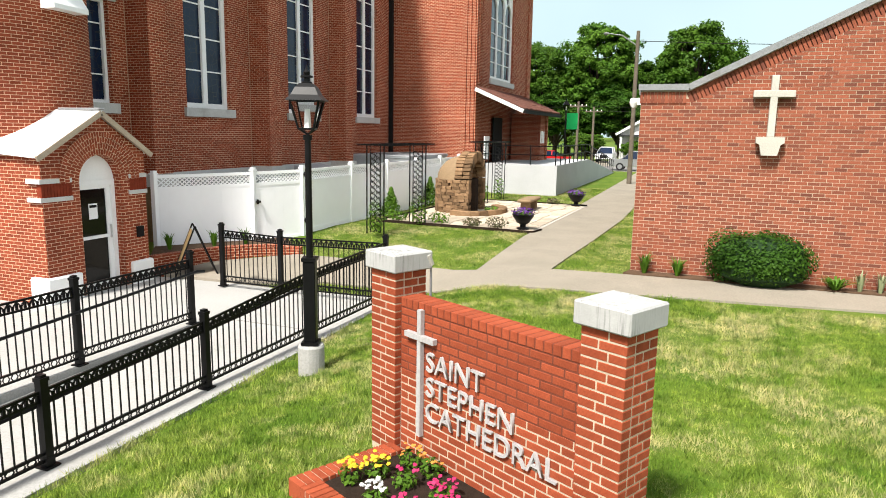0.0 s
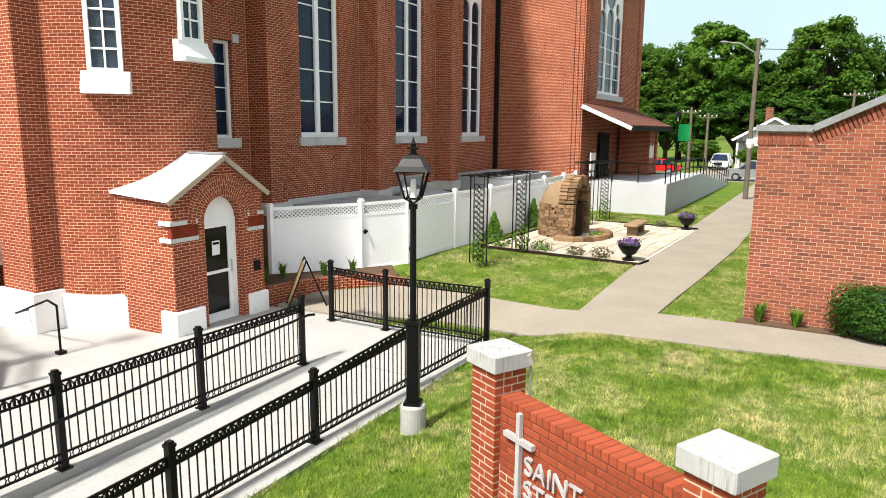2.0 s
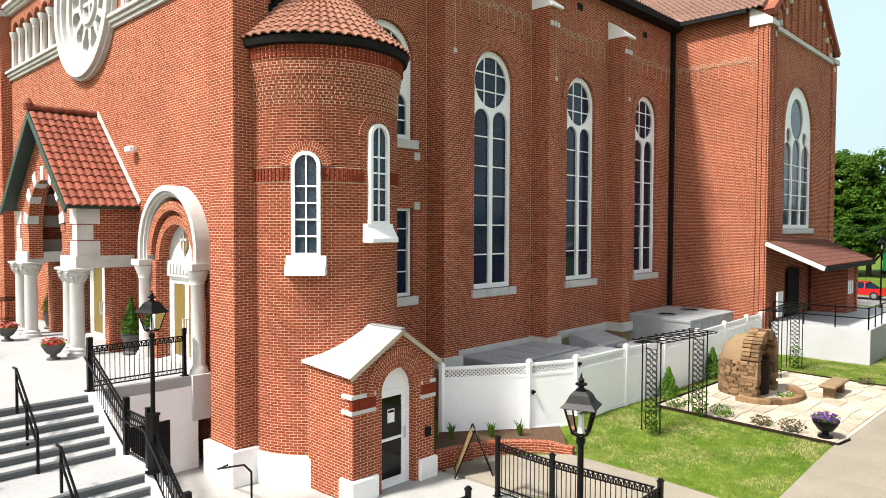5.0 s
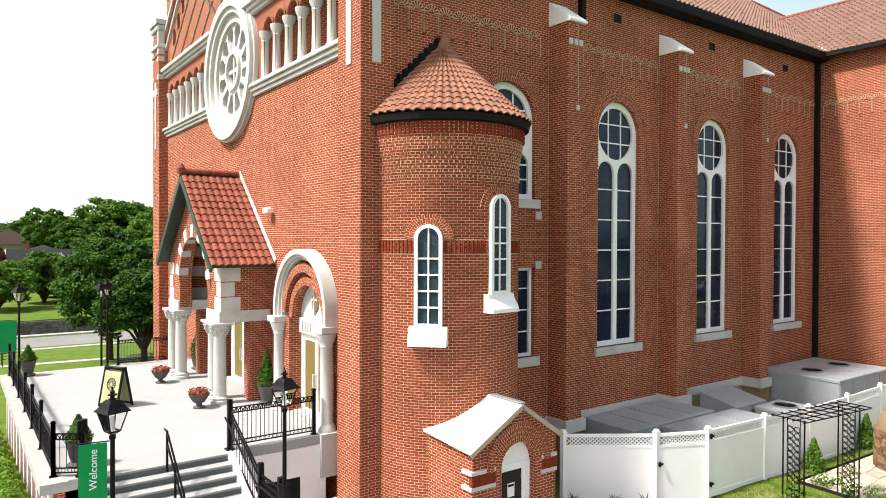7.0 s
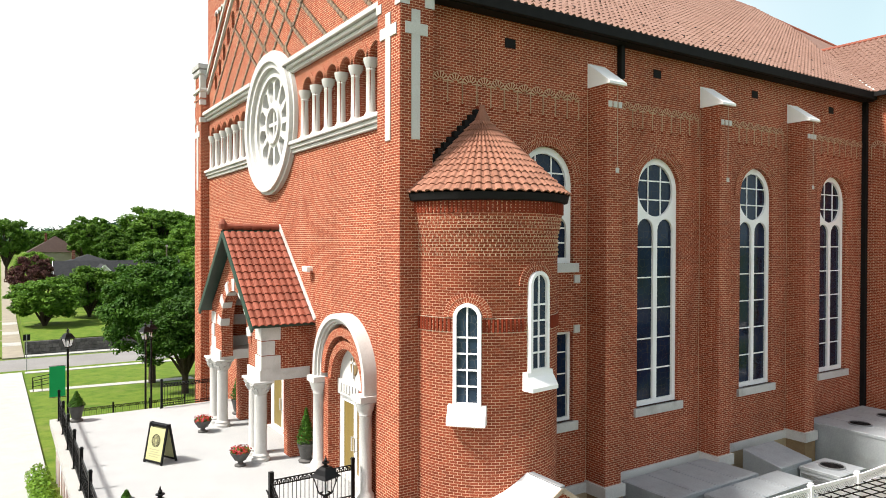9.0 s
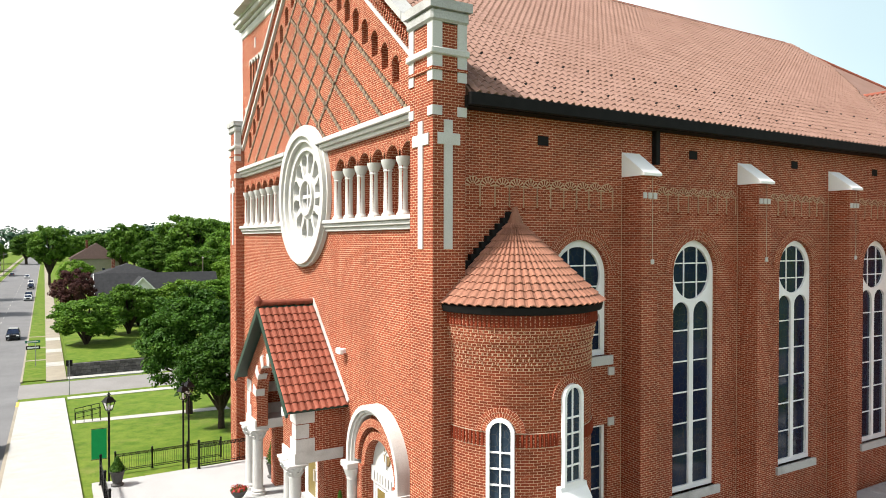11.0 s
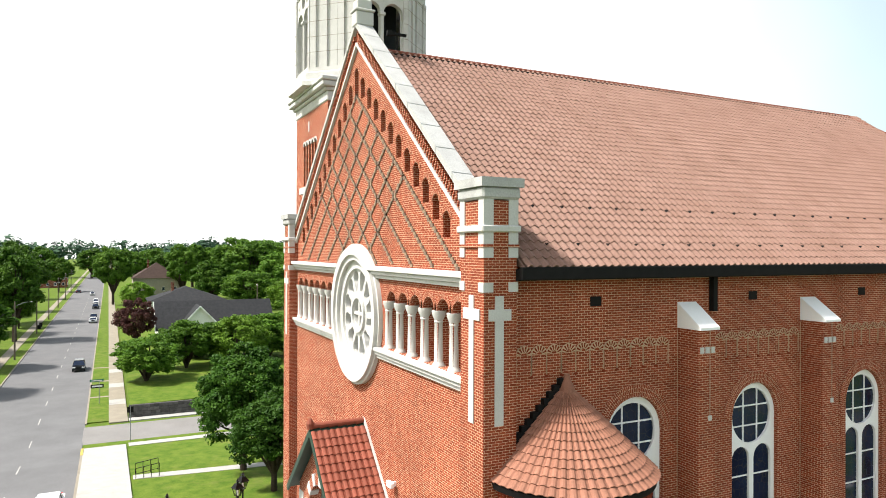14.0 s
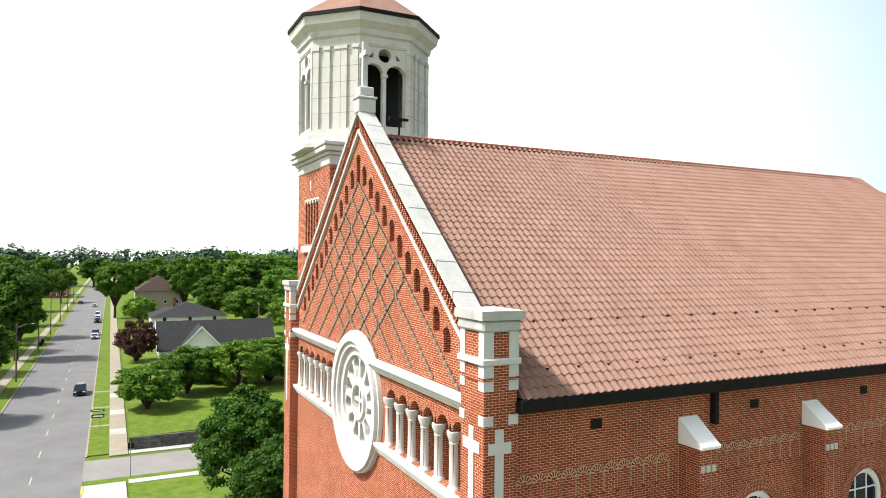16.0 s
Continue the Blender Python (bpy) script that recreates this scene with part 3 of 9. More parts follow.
for c in BUTTRESSES:
    part("conductor", rod(bmesh.new(), (NX + 0.02, c - 0.40, 1.7), (NX + 0.02, c - 0.40, 14.2), 0.009, 5), FRIEZE_JOINT, church, "thin pale lightning conductor")
    part("conductor", rod(bmesh.new(), (-15.085, c + 0.11, 11.7), (-15.085, c + 0.11, 14.28), 0.009, 5), MORTAR, church, "thin pale lightning conductor")
# corbel frieze: small fans of brick over thin pale drops, on the nave and on the transept's south wall
def frieze(place, u0, u1, avoid):
    fans, pale = bmesh.new(), bmesh.new()
    n = int((u1 - u0) / 0.49)
    step = (u1 - u0) / n
    for k in range(n):
        u = u0 + step * (k + 0.5)
        if any(abs(u - c) < 0.58 for c in avoid):
            continue
        ring_band(pale, u, 13.78, 0.10, 0.262, place, -0.03, 0.05, 10, 0.12, math.pi - 0.12)
        for j in range(6):
            a0 = 0.2 + (math.pi - 0.4) * (j + 0.24) / 6
            ring_band(fans, u, 13.78, 0.115, 0.245, place, -0.034, 0.05, 1, a0, a0 + (math.pi - 0.4) * 0.52 / 6)
        for side in (-1, 1):
            v = u + side * step * 0.5
            sheet(pale, rect(v - 0.011 - 0.004 * side, v + 0.011 - 0.004 * side, 13.22, 13.82), [], lambda p, q, d: place(p, q, -0.018 + d), 0.04)
        sheet(fans, rect(u - step * 0.5 - 0.05, u - step * 0.5 + 0.05, 13.14, 13.2), [], lambda p, q, d: place(p, q, -0.025 + d), 0.1)
    part("frieze_bricks", fans, BRICK_BAND, church, "fans of small corbelled bricks")["kind"] = "stuff"
    part("frieze_joints", pale, FRIEZE_JOINT, church, "pale joints and drops of the frieze")["kind"] = "stuff"


frieze(nave, 9.95, 33.35, BUTTRESSES)
for c in (12.65, 19.15, 24.9, 30.6):
    part("wall_vent", sheet(bmesh.new(), rect(c - 0.2, c + 0.2, 15.05, 15.33), [], lambda u, v, d: nave(u, v, -0.012 + d), 0.05), GUTTER, church, "small black vent grille")
part("base_course", boxm(NX, NX + 0.1, 14.2, 33.6, 1.38, 1.68), STONE, church, "weathered stone base course")
part("foundation", boxm(NX, NX + 0.06, 14.2, 33.6, -0.4, 1.376), plain("old_render", (0.42, 0.33, 0.20), (0.33, 0.27, 0.18), 1.2, 0.9), church, "stained rendered foundation")

# front wall
fr = on_y(FY)
ARC_Z0, ARC_SP = 13.05, 14.75
arcade = []
for s in (-1, 1):
    for k in range(6):
        arcade.append(CX + s * (3.75 + 1.04 * k))
DOOR_X, DOOR_R = -19.55, 1.1
holes = [arch(c, 0.40, ARC_Z0, ARC_SP, 10) for c in arcade]
holes += [circle(CX, 14.05, 2.3, 40), arch(DOOR_X, DOOR_R, 1.9, 4.9, 16), rect(CX - 1.3, CX + 1.3, 1.9, 5.2)]
GABLE_FOOT = 17.8
slope_u = (25.75 - GABLE_FOOT) / 9.85
NC = CX - 0.2                        # middle of the niches and the lattice
niches = [(NC, 24.1, 1.2)]
for s in (-1, 1):
    for k in range(1, 12):
        niches.append((NC + s * 0.755 * k, 24.12 - 0.572 * k, 0.8))
holes += [arch(u, 0.23, top - tall, top - 0.23, 8) for u, top, tall in niches]
outline = [(CX - 9.85, -3.2), (CX + 9.85, -3.2), (CX + 9.85, GABLE_FOOT), (CX, 25.75), (CX - 9.85, GABLE_FOOT)]
part("front_wall", sheet(bmesh.new(), outline, holes, fr, 0.5), BRICK, church, "red brick gabled front wall")
part("niche_backing", sheet(bmesh.new(), [(CX - 9.8, 12.8), (CX + 9.8, 12.8), (CX + 9.8, 17.3), (CX, 25.4), (CX - 9.8, 17.3)], [circle(CX, 14.05, 2.25, 30)], lambda u, v, d: fr(u, v, 0.5 + d), 0.05), BRICK, church, "brick backing of the niches")
for s in (-1, 1):
    for z0, z1, near, out in ((15.86, 16.04, 1.95, 0.34), (15.72, 15.86, 2.15, 0.24), (15.58, 15.72, 2.25, 0.14), (12.88, 13.02, 2.45, 0.26), (12.74, 12.88, 2.35, 0.18), (12.60, 12.74, 2.3, 0.10)):
        part("string_course", boxm(*sorted((CX + s * near, CX + s * 9.85)), FY - out, FY + 0.05, z0, z1 - 0.003, 0.02), STONE, church, "moulded limestone string course")
col_bm = bmesh.new()
lathe(col_bm, [(0.215, 0), (0.215, 0.1), (0.175, 0.15), (0.155, 0.2), (0.14, 1.40), (0.16, 1.43), (0.145, 1.48), (0.225, 1.67), (0.235, 1.78)], (0, 0, 0), 14)
first = None
for s in (-1, 1):
    for k in range(-1, 6):
        at = (CX + s * (3.75 + 1.04 * (k + 0.5)), FY + 0.10, 12.99)
        if first is None:
            first = part("colonnette", col_bm, STONE, church, "pale stone colonnette", True)
            first.location = at
        else:
            o = new("colonnette", first.data)
            o.parent, o.location = church, at
for c in arcade:
    part("arch_ring", ring_band(bmesh.new(), c, ARC_SP, 0.42, 0.60, fr, -0.03, 0.05, 10), BRICK, church)
for c in arcade:
    bm = bmesh.new()
    for k in range(-4, 17):
        for sg in (-1, 1):
            u0, u1 = c - 0.44 * sg, c + 0.44 * sg
            v0 = ARC_Z0 + k * 0.14
            a_, b_ = (u0, v0), (u1, v0 + 0.88)
            if v0 > ARC_Z0 - 0.5 and v0 + 0.88 < ARC_SP + 0.5:
                bar(bm, fr(*a_, 0.47), fr(*b_, 0.47), 0.03, 0.03)
    part("niche_lattice", bm, CREAM, church, "pale lattice in the back of the niche")["kind"] = "stuff"
for u, top, tall in niches:
    part("niche_arch", ring_band(bmesh.new(), u, top - 0.23, 0.235, 0.36, fr, -0.025, 0.05, 8), BRICK, church)
# lattice of raised diagonal brick ribs in the gable: dark and pale headers in turn
bm, pale = bmesh.new(), bmesh.new()


def rib(u0, v0, u1, v1):
    """A rib of alternating header blocks, cut off at the gable's field."""
    n = int(math.hypot(u1 - u0, v1 - v0) / 0.155)
    du, dv = (u1 - u0) / n, (v1 - v0) / n
    for k in range(n):
        u, v = u0 + du * (k + 0.5), v0 + dv * (k + 0.5)
        if v < 16.1 or v > 23.0 - RIB * abs(u - NC) or abs(u - CX) > 9.0 or math.hypot(u - CX, v - 14.05) < 2.85:
            continue
        if k % 2:
            box(bm, u - 0.085, u + 0.085, FY - 0.05, FY + 0.02, v - 0.06, v + 0.06)
        else:
            box(pale, u - 0.08, u + 0.08, FY - 0.038, FY + 0.02, v - 0.055, v + 0.055)


RIB = 0.757
for k in range(-6, 7):
    for s in (-1, 1):
        top = 22.97 - 1.66 * RIB * k
        rib(NC - s * 10, top + RIB * 10, NC + s * 10, top - RIB * 10)
part("lattice", bm, MORTAR_DARK, church, "raised lattice of grey and red brick headers")["kind"] = "stuff"
part("lattice_pale", pale, HEADER_PALE, church, "pale headers of the lattice")["kind"] = "stuff"
bm = bmesh.new()
for s in (-1, 1):
    n = 62
    for k in range(n):
        u = CX + s * (0.25 + 9.5 * k / n)
        v = 25.75 - slope_u * abs(u - CX)
        box(bm, u - 0.035, u + 0.035, FY - 0.10, FY + 0.02, v - 0.62, v - 0.42)
        box(bm, u - 0.035, u + 0.035, FY - 0.14, FY + 0.02, v - 0.36, v - 0.16)
part("dentil_course", bm, BRICK, church, "rows of brick dentils below the coping")["kind"] = "stuff"
for s in (-1, 1):
    def strip(lo, hi, f0, f1, name, material, label):
        q = bmesh.new()
        pts = [(CX, 25.75), (CX + s * 9.85, GABLE_FOOT)]
        a = [q.verts.new((pts[0][0], y, pts[0][1] + z)) for y, z in ((f0, lo), (f1, lo), (f1, hi), (f0, hi))]
        b = [q.verts.new((pts[1][0], y, pts[1][1] + z)) for y, z in ((f0, lo), (f1, lo), (f1, hi), (f0, hi))]
        q.faces.new(a); q.faces.new(b[::-1])
        for k in range(4):
            q.faces.new((a[k - 1], a[k], b[k], b[k - 1]))
        part(name, q, material, church, label)
    strip(-0.80, -0.66, FY - 0.12, FY + 0.0, "coping_trim", STONE, "thin stone trim under the coping")
    # coping stones laid one after another
    for k in range(9):
        t0, t1 = k / 9 + 0.002, (k + 1) / 9 - 0.002
        q = bmesh.new()
        ends = []
        for t in (t0, t1):
            x, z = CX + s * 9.85 * t, 25.75 - (25.75 - GABLE_FOOT) * t
            ends.append([q.verts.new((x, y, z + h)) for y, h in ((FY - 0.16, 0.0), (FY + 0.52, 0.0), (FY + 0.52, 0.2), (FY - 0.16, 0.24))])
        q.faces.new(ends[0]); q.faces.new(ends[1][::-1])
        for k2 in range(4):
            q.faces.new((ends[0][k2 - 1], ends[0][k2], ends[1][k2], ends[1][k2 - 1]))
        part("coping_stone", q, COPING, church)
cap = new("gable_finial")
cap.parent = church
cap["label"] = "stone block and cross on the gable"
part("block", boxm(CX - 0.3, CX + 0.3, FY - 0.2, FY + 0.55, 25.75, 26.32, 0.04), STONE, cap)
part("block", boxm(CX - 0.36, CX + 0.36, FY - 0.25, FY + 0.6, 26.32, 26.42, 0.03), STONE, cap)
part("block", boxm(CX - 0.27, CX + 0.27, FY - 0.15, FY + 0.48, 26.42, 26.82, 0.04), STONE, cap)
bm = bmesh.new()
box(bm, CX - 0.1, CX + 0.1, FY + 0.05, FY + 0.25, 26.82, 28.7)
box(bm, CX - 0.36, CX + 0.36, FY + 0.053, FY + 0.247, 28.1, 28.3)
part("cross", bm, STONE, cap)

# rose window
rose = new("rose_window")
rose.parent = church
for r0, r1, d in ((2.40, 2.72, -0.30), (2.18, 2.45, -0.2), (1.84, 2.25, -0.05)):
    part("surround", ring_band(bmesh.new(), CX, 14.05, r0, r1, fr, d, 0.3, 48, 0, 2 * math.pi), STONE, rose, "moulded round limestone surround", True)
part("surround_rim", ring_band(bmesh.new(), CX, 14.05, 2.66, 2.84, fr, -0.16, 0.1, 48, 0, 2 * math.pi), STONE, rose)
holes = []
for k in range(12):
    a = 2 * math.pi * (k + 0.5) / 12
    ca, sa = math.cos(a), math.sin(a)
    pet = []
    for r, h in ((0.93, 0.13), (1.25, 0.22), (1.42, 0.31), (1.56, 0.325), (1.68, 0.26), (1.76, 0.13), (1.78, 0.0), (1.76, -0.13), (1.68, -0.26), (1.56, -0.325), (1.42, -0.31), (1.25, -0.22), (0.93, -0.13)):
        pet.append((CX + r * ca - h * sa, 14.05 + r * sa + h * ca))
    holes.append(pet)
for k in range(4):
    a0 = math.pi / 2 * k + 0.12
    a1 = math.pi / 2 * (k + 1) - 0.12
    holes.append([(CX + 0.1 * math.cos((a0 + a1) / 2), 14.05 + 0.1 * math.sin((a0 + a1) / 2))] + [(CX + 0.6 * math.cos(a0 + (a1 - a0) * j / 5), 14.05 + 0.6 * math.sin(a0 + (a1 - a0) * j / 5)) for j in range(6)])
part("tracery", sheet(bmesh.new(), circle(CX, 14.05, 2.0, 40), holes, lambda u, v, d: fr(u, v, 0.06 + d), 0.22), STONE, rose, "wheel of stone petals round a cross")
part("hub_ring", ring_band(bmesh.new(), CX, 14.05, 0.62, 0.78, fr, -0.04, 0.1, 28, 0, 2 * math.pi), STONE, rose)
# grey of the backing paints the shadow within the petals
part("pane", sheet(bmesh.new(), circle(CX, 14.05, 2.2, 30), [], lambda u, v, d: fr(u, v, 0.34 + d), 0.02), CASING, rose, "backing behind the tracery, greyed as the shadow in the petals")

# corner piers with stone crosses
for s, x0, x1 in ((1, -16.87, -15.6), (-1, -37.8, -36.55)):
    p = new("corner_pier")
    p.parent = church
    part("shaft", boxm(x0, x1, 8.78, 9.78, -3.2, 17.95), BRICK, p)
    bm = bmesh.new()
    box(bm, x0 - 0.15, x1 + 0.15, 8.63, 9.92, 18.3, 18.54)
    box(bm, x0 - 0.09, x1 + 0.09, 8.69, 9.86, 17.98, 18.3, 0.06)
    part("cap", bm, COPING, p, "moulded weathered limestone cap")
    part("band", boxm(x0 - 0.1, x1 + 0.1, 8.68, 9.87, 17.12, 17.3, 0.03), STONE, p)
    part("band", boxm(x0 - 0.05, x1 + 0.05, 8.73, 9.83, 16.72, 16.80), BRICK, p)
    for xa, xb in ((x0 - 0.03, x0 + 0.25), (x1 - 0.25, x1 + 0.03)):
        for z0, z1 in ((17.3, 17.98), (16.8, 17.12), (16.45, 16.72), (15.55, 15.8)):
            part("corner_block", boxm(xa, xb, 8.75, 9.05, z0, z1), STONE, p)
            part("corner_block", boxm(xa, xb, 9.52, 9.81, z0, z1), STONE, p)
    bm = bmesh.new()
    c = (x0 + x1) / 2
    box(bm, c - 0.13, c + 0.13, 8.75, 8.8, 12.05, 15.45)
    box(bm, c - 0.45, c + 0.45, 8.747, 8.8, 14.8, 15.1)
    part("cross", bm, STONE, p, "inlaid pale stone cross")
    xf = x1 if s > 0 else x0
    bm = bmesh.new()
    box(bm, xf - 0.03, xf + 0.03, 9.11, 9.37, 12.05, 15.45)
    box(bm, xf - 0.034, xf + 0.034, 8.92, 9.6, 14.8, 15.1)
    part("cross", bm, STONE, p, "inlaid pale stone cross")

# ---- roofs ----
EX = -15.45                          # eave line of the east slope
SLOPE = (RIDGE - EAVE) / (EX - CX)
up_e = Vector((-1, 0, SLOPE)).normalized()
LEN = math.hypot(EX - CX, RIDGE - EAVE)
W_T, R_T = 0.27, 0.37
rows_n = int(LEN / R_T) + 1
cols_n = int((42.0 - 9.95) / W_T)
YE = 40.6


def keep_e(c, r):
    y, s = 9.95 + c * W_T, r * R_T
    dx = s * (-up_e.x)
    x, z = EX - dx, EAVE + s * up_e.z
    if y > 33.4 and (y - 33.4) > (EX - 0.4 - x):     # the valley against the transept
        return False
    return y < YE + 1.0 and s < LEN


def fast_tiles(name, origin, along, up, cols, rows, wide, run, keep, material, parent, label, lift=0.075):
    """The same field written as arrays, for large roofs."""
    o, a, u = (np.array(v, float) for v in (origin, along, up))
    a, u = a / np.linalg.norm(a), u / np.linalg.norm(u)
    n = np.cross(a, u)
    n = n if n[2] > 0 else -n
    p = np.array([0.0, 0.12, 0.30, 0.45, 0.60, 0.76])
    h = np.array([0.0, 0.40, 0.95, 1.0, 0.55, 0.08])
    k = len(p)
    verts, faces = [], []
    rng = np.random.RandomState(7)
    for r in range(rows):
        cs = [c for c in range(cols) if keep(c, r)]
        if not cs:
            continue
        runs = np.split(np.array(cs), np.where(np.diff(cs) > 1)[0] + 1)
        for q in runs:
            pts = np.concatenate([(c + p) * wide for c in q] + [[(q[-1] + 1) * wide]])
            hs = np.concatenate([h * (1 + 0.05 * rng.randn()) for c in q] + [[0.0]])
            jit = rng.randn(len(pts)) * 0.003
            base = o + u * (r * run)
            lo = base + pts[:, None] * a + (hs * lift + 0.030 + jit)[:, None] * n
            hi = base + u * (run + 0.02) + pts[:, None] * a + (hs * lift)[:, None] * n
            f0 = base + pts[:, None] * a + (hs * lift - 0.015)[:, None] * n
            s0, m = len(verts), len(pts)
            verts += lo.tolist() + hi.tolist() + f0.tolist()
            for j in range(m - 1):
                faces.append((s0 + j, s0 + j + 1, s0 + m + j + 1, s0 + m + j))
                faces.append((s0 + 2 * m + j, s0 + 2 * m + j + 1, s0 + j + 1, s0 + j))
    me = bpy.data.meshes.new(name)
    me.from_pydata(verts, [], faces)
    me.materials.append(material)
    ob = new(name, me)
    ob.parent = parent
    ob["label"], ob["kind"] = label, "stuff"
    return ob


roof = new("nave_roof")
roof.parent = church
roof["label"] = "long steep roof of faded clay barrel tiles"
bm = bmesh.new()
WX = 2 * CX - EX
v = [bm.verts.new(q) for q in ((EX, 9.9, EAVE), (EX, 52, EAVE), (CX, YE, RIDGE), (CX, 9.9, RIDGE), (WX, 9.9, EAVE), (WX, 52, EAVE))]
bm.faces.new((v[0], v[1], v[2], v[3]))
bm.faces.new((v[3], v[2], v[5], v[4]))
bm.faces.new((v[1], v[5], v[2]))
bm.faces.new((v[0], v[3], v[4]))
part("deck", bm, TILE_ROOF, roof)
fast_tiles("tiles", (EX + 0.1, 9.95, EAVE - 0.02), (0, 1, 0), (CX - EX, 0, RIDGE - EAVE), cols_n, rows_n, W_T, R_T, keep_e, TILE_ROOF, roof, "rows of faded clay barrel tiles")
bm = bmesh.new()
y = 10.0
while y < YE:
    rod(bm, (CX, y, RIDGE + 0.03), (CX, y + 0.36, RIDGE + 0.05), 0.13, 10, 0.115)
    y += 0.35
part("ridge_tiles", bm, TILE, roof, "row of round ridge tiles")
bm = bmesh.new()
rod(bm, (CX, 10.9, RIDGE), (CX, 10.9, RIDGE + 0.85), 0.045, 8)
box(bm, CX - 0.06, CX + 0.06, 10.55, 11.3, RIDGE + 0.78, RIDGE + 0.88)
box(bm, CX - 0.09, CX + 0.09, 10.45, 10.68, RIDGE + 0.74, RIDGE + 0.94)
part("ridge_camera", bm, GUTTER, roof, "small black camera on a post at the ridge")
part("ridge_flashing", boxm(CX - 0.26, CX + 0.26, 10.0, YE, RIDGE - 0.14, RIDGE - 0.045), GUTTER, roof, "dark strip under the ridge tiles")
for x, shift in ((-17.62, 0.0), (-16.1, 0.54)):
    for k in range(22):
        y = 10.55 + shift + 1.08 * k
        z = EAVE + (EX - x) * SLOPE + 0.11
        part("snow_guard", boxm(x - 0.04, x + 0.045, y - 0.03, y + 0.03, z - 0.03, z + 0.05), GUTTER, roof)
bm = bmesh.new()
rod(bm, (CX, YE, RIDGE + 0.03), (EX - 5, YE + 6.3, EAVE + 5 * SLOPE), 0.11, 8)
part("hip_tiles", bm, TILE, roof)
part("gutter", boxm(EX, EX + 0.16, 9.75, 33.4, EAVE - 0.34, EAVE + 0.0, 0.02), GUTTER, roof, "dark metal eaves gutter")
part("fascia", boxm(NX + 0.01, EX, 9.75, 33.5, EAVE - 0.36, EAVE - 0.06), GUTTER, roof)
part("downpipe", boxm(NX + 0.01, NX + 0.2, 17.15, 17.32, 14.75, EAVE - 0.1), GUTTER, roof, "short dark downpipe")
part("downpipe", boxm(NX + 0.01, NX + 0.2, 33.3, 33.5, 1.6, EAVE - 0.1), GUTTER, roof, "dark downpipe in the inner corner")

# ---- transept ----
TX, TY0, TY1 = -11.2, 33.6, 44.6
TC = (TY0 + TY1) / 2
part("transept_front", sheet(bmesh.new(), rect(NX - 0.2, TX, -0.6, EAVE), [], on_y(TY0), 0.5), BRICK, church, "red brick side wall of the transept")
tw = on_x(TX)
part("transept_wall", sheet(bmesh.new(), [(TY0 + 0.005, -0.6), (TY1, -0.6), (TY1, EAVE), (TC, EAVE + 5.1), (TY0 + 0.005, EAVE)], [arch(38.3, 2.3, 5.95, 10.9, 20)], tw, 0.5), BRICK, church, "red brick transept gable")
frieze(on_y(TY0), NX + 0.3, TX - 0.75, ())
part("transept_back", sheet(bmesh.new(), rect(NX - 0.2, TX, -0.6, EAVE), [], on_y(TY1, -1), 0.5), BRICK, church)
w = window_unit("transept_window", church, tw, 38.3, 2.3, 5.95, 10.9, 5, True, 3, GLASS_BLUE, 0.12)
hood(w, tw, 38.3, 2.3, 10.9, 3)
part("corner_pilaster", boxm(TX - 0.7, TX + 0.06, TY0 - 0.08, TY0 + 0.8, -0.4, 15.6), BRICK, church, "stepped brick corner pilaster")
for k in range(3):
    part("pilaster_rib", boxm(TX - 0.55 + k * 0.22, TX - 0.45 + k * 0.22, TY0 - 0.14, TY0, 0.6, 15.6), BRICK, church)
    part("pilaster_rib", boxm(TX, TX + 0.12, TY0 + 0.15 + k * 0.25, TY0 + 0.27 + k * 0.25, 5.5, 15.6), BRICK, church)
part("corner_pilaster", boxm(TX - 0.3, TX + 0.1, TY1 - 0.8, TY1 + 0.06, -0.4, 15.6), BRICK, church)
for y0 in (TY0 - 0.2, TY1 - 0.75):
    bm = bmesh.new()
    a = [[bm.verts.new((x, yy, z)) for x, z in ((TX - 0.85, 15.4), (TX + 0.2, 15.4), (TX + 0.2, 15.65), (TX - 0.85, 16.35))] for yy in (y0, y0 + 1.0)]
    bm.faces.new(a[0]); bm.faces.new(a[1][::-1])
    for k in range(4):
        bm.faces.new((a[0][k - 1], a[0][k], a[1][k], a[1][k - 1]))
    part("cap", bm, STONE, church, "sloped pale stone cap")
part("string_course", boxm(TX - 0.02, TX + 0.14, TY0 + 0.8, TY1 - 0.8, 15.3, 15.5), STONE, church)
bm = bmesh.new()
for k in range(-4, 5):
    c = TC + k * 1.05
    h = 5.1 * (1 - abs(c - TC) / 5.5)
    ring_band(bm, c, EAVE + h - 1.0, 0.28, 0.5, tw, -0.1, 0.02, 8)
    sheet(bm, rect(c - 0.5, c - 0.28, 15.6, EAVE + h - 1.0), [], lambda u, v, d: tw(u, v, -0.1 + d), 0.12)
part("blind_arcade", bm, BRICK, church, "stepped blind arcade of brick in the gable")
bm = bmesh.new()
for s in (-1, 1):
    for k in range(7):
        c = TC + s * (0.5 + 0.75 * k)
        h = 5.1 * (1 - abs(c - TC) / 5.5)
        sheet(bm, rect(c - 0.1, c + 0.1, EAVE + h - 1.75, EAVE + h - 1.5), [], lambda u, v, d: tw(u, v, -0.14 + d), 0.12)
part("corbel_block", bm, STONE, church)
troof = new("transept_roof")
troof.parent = church
troof["label"] = "clay tile roof of the transept"
bm = bmesh.new()
TR = EAVE + 5.2 * SLOPE
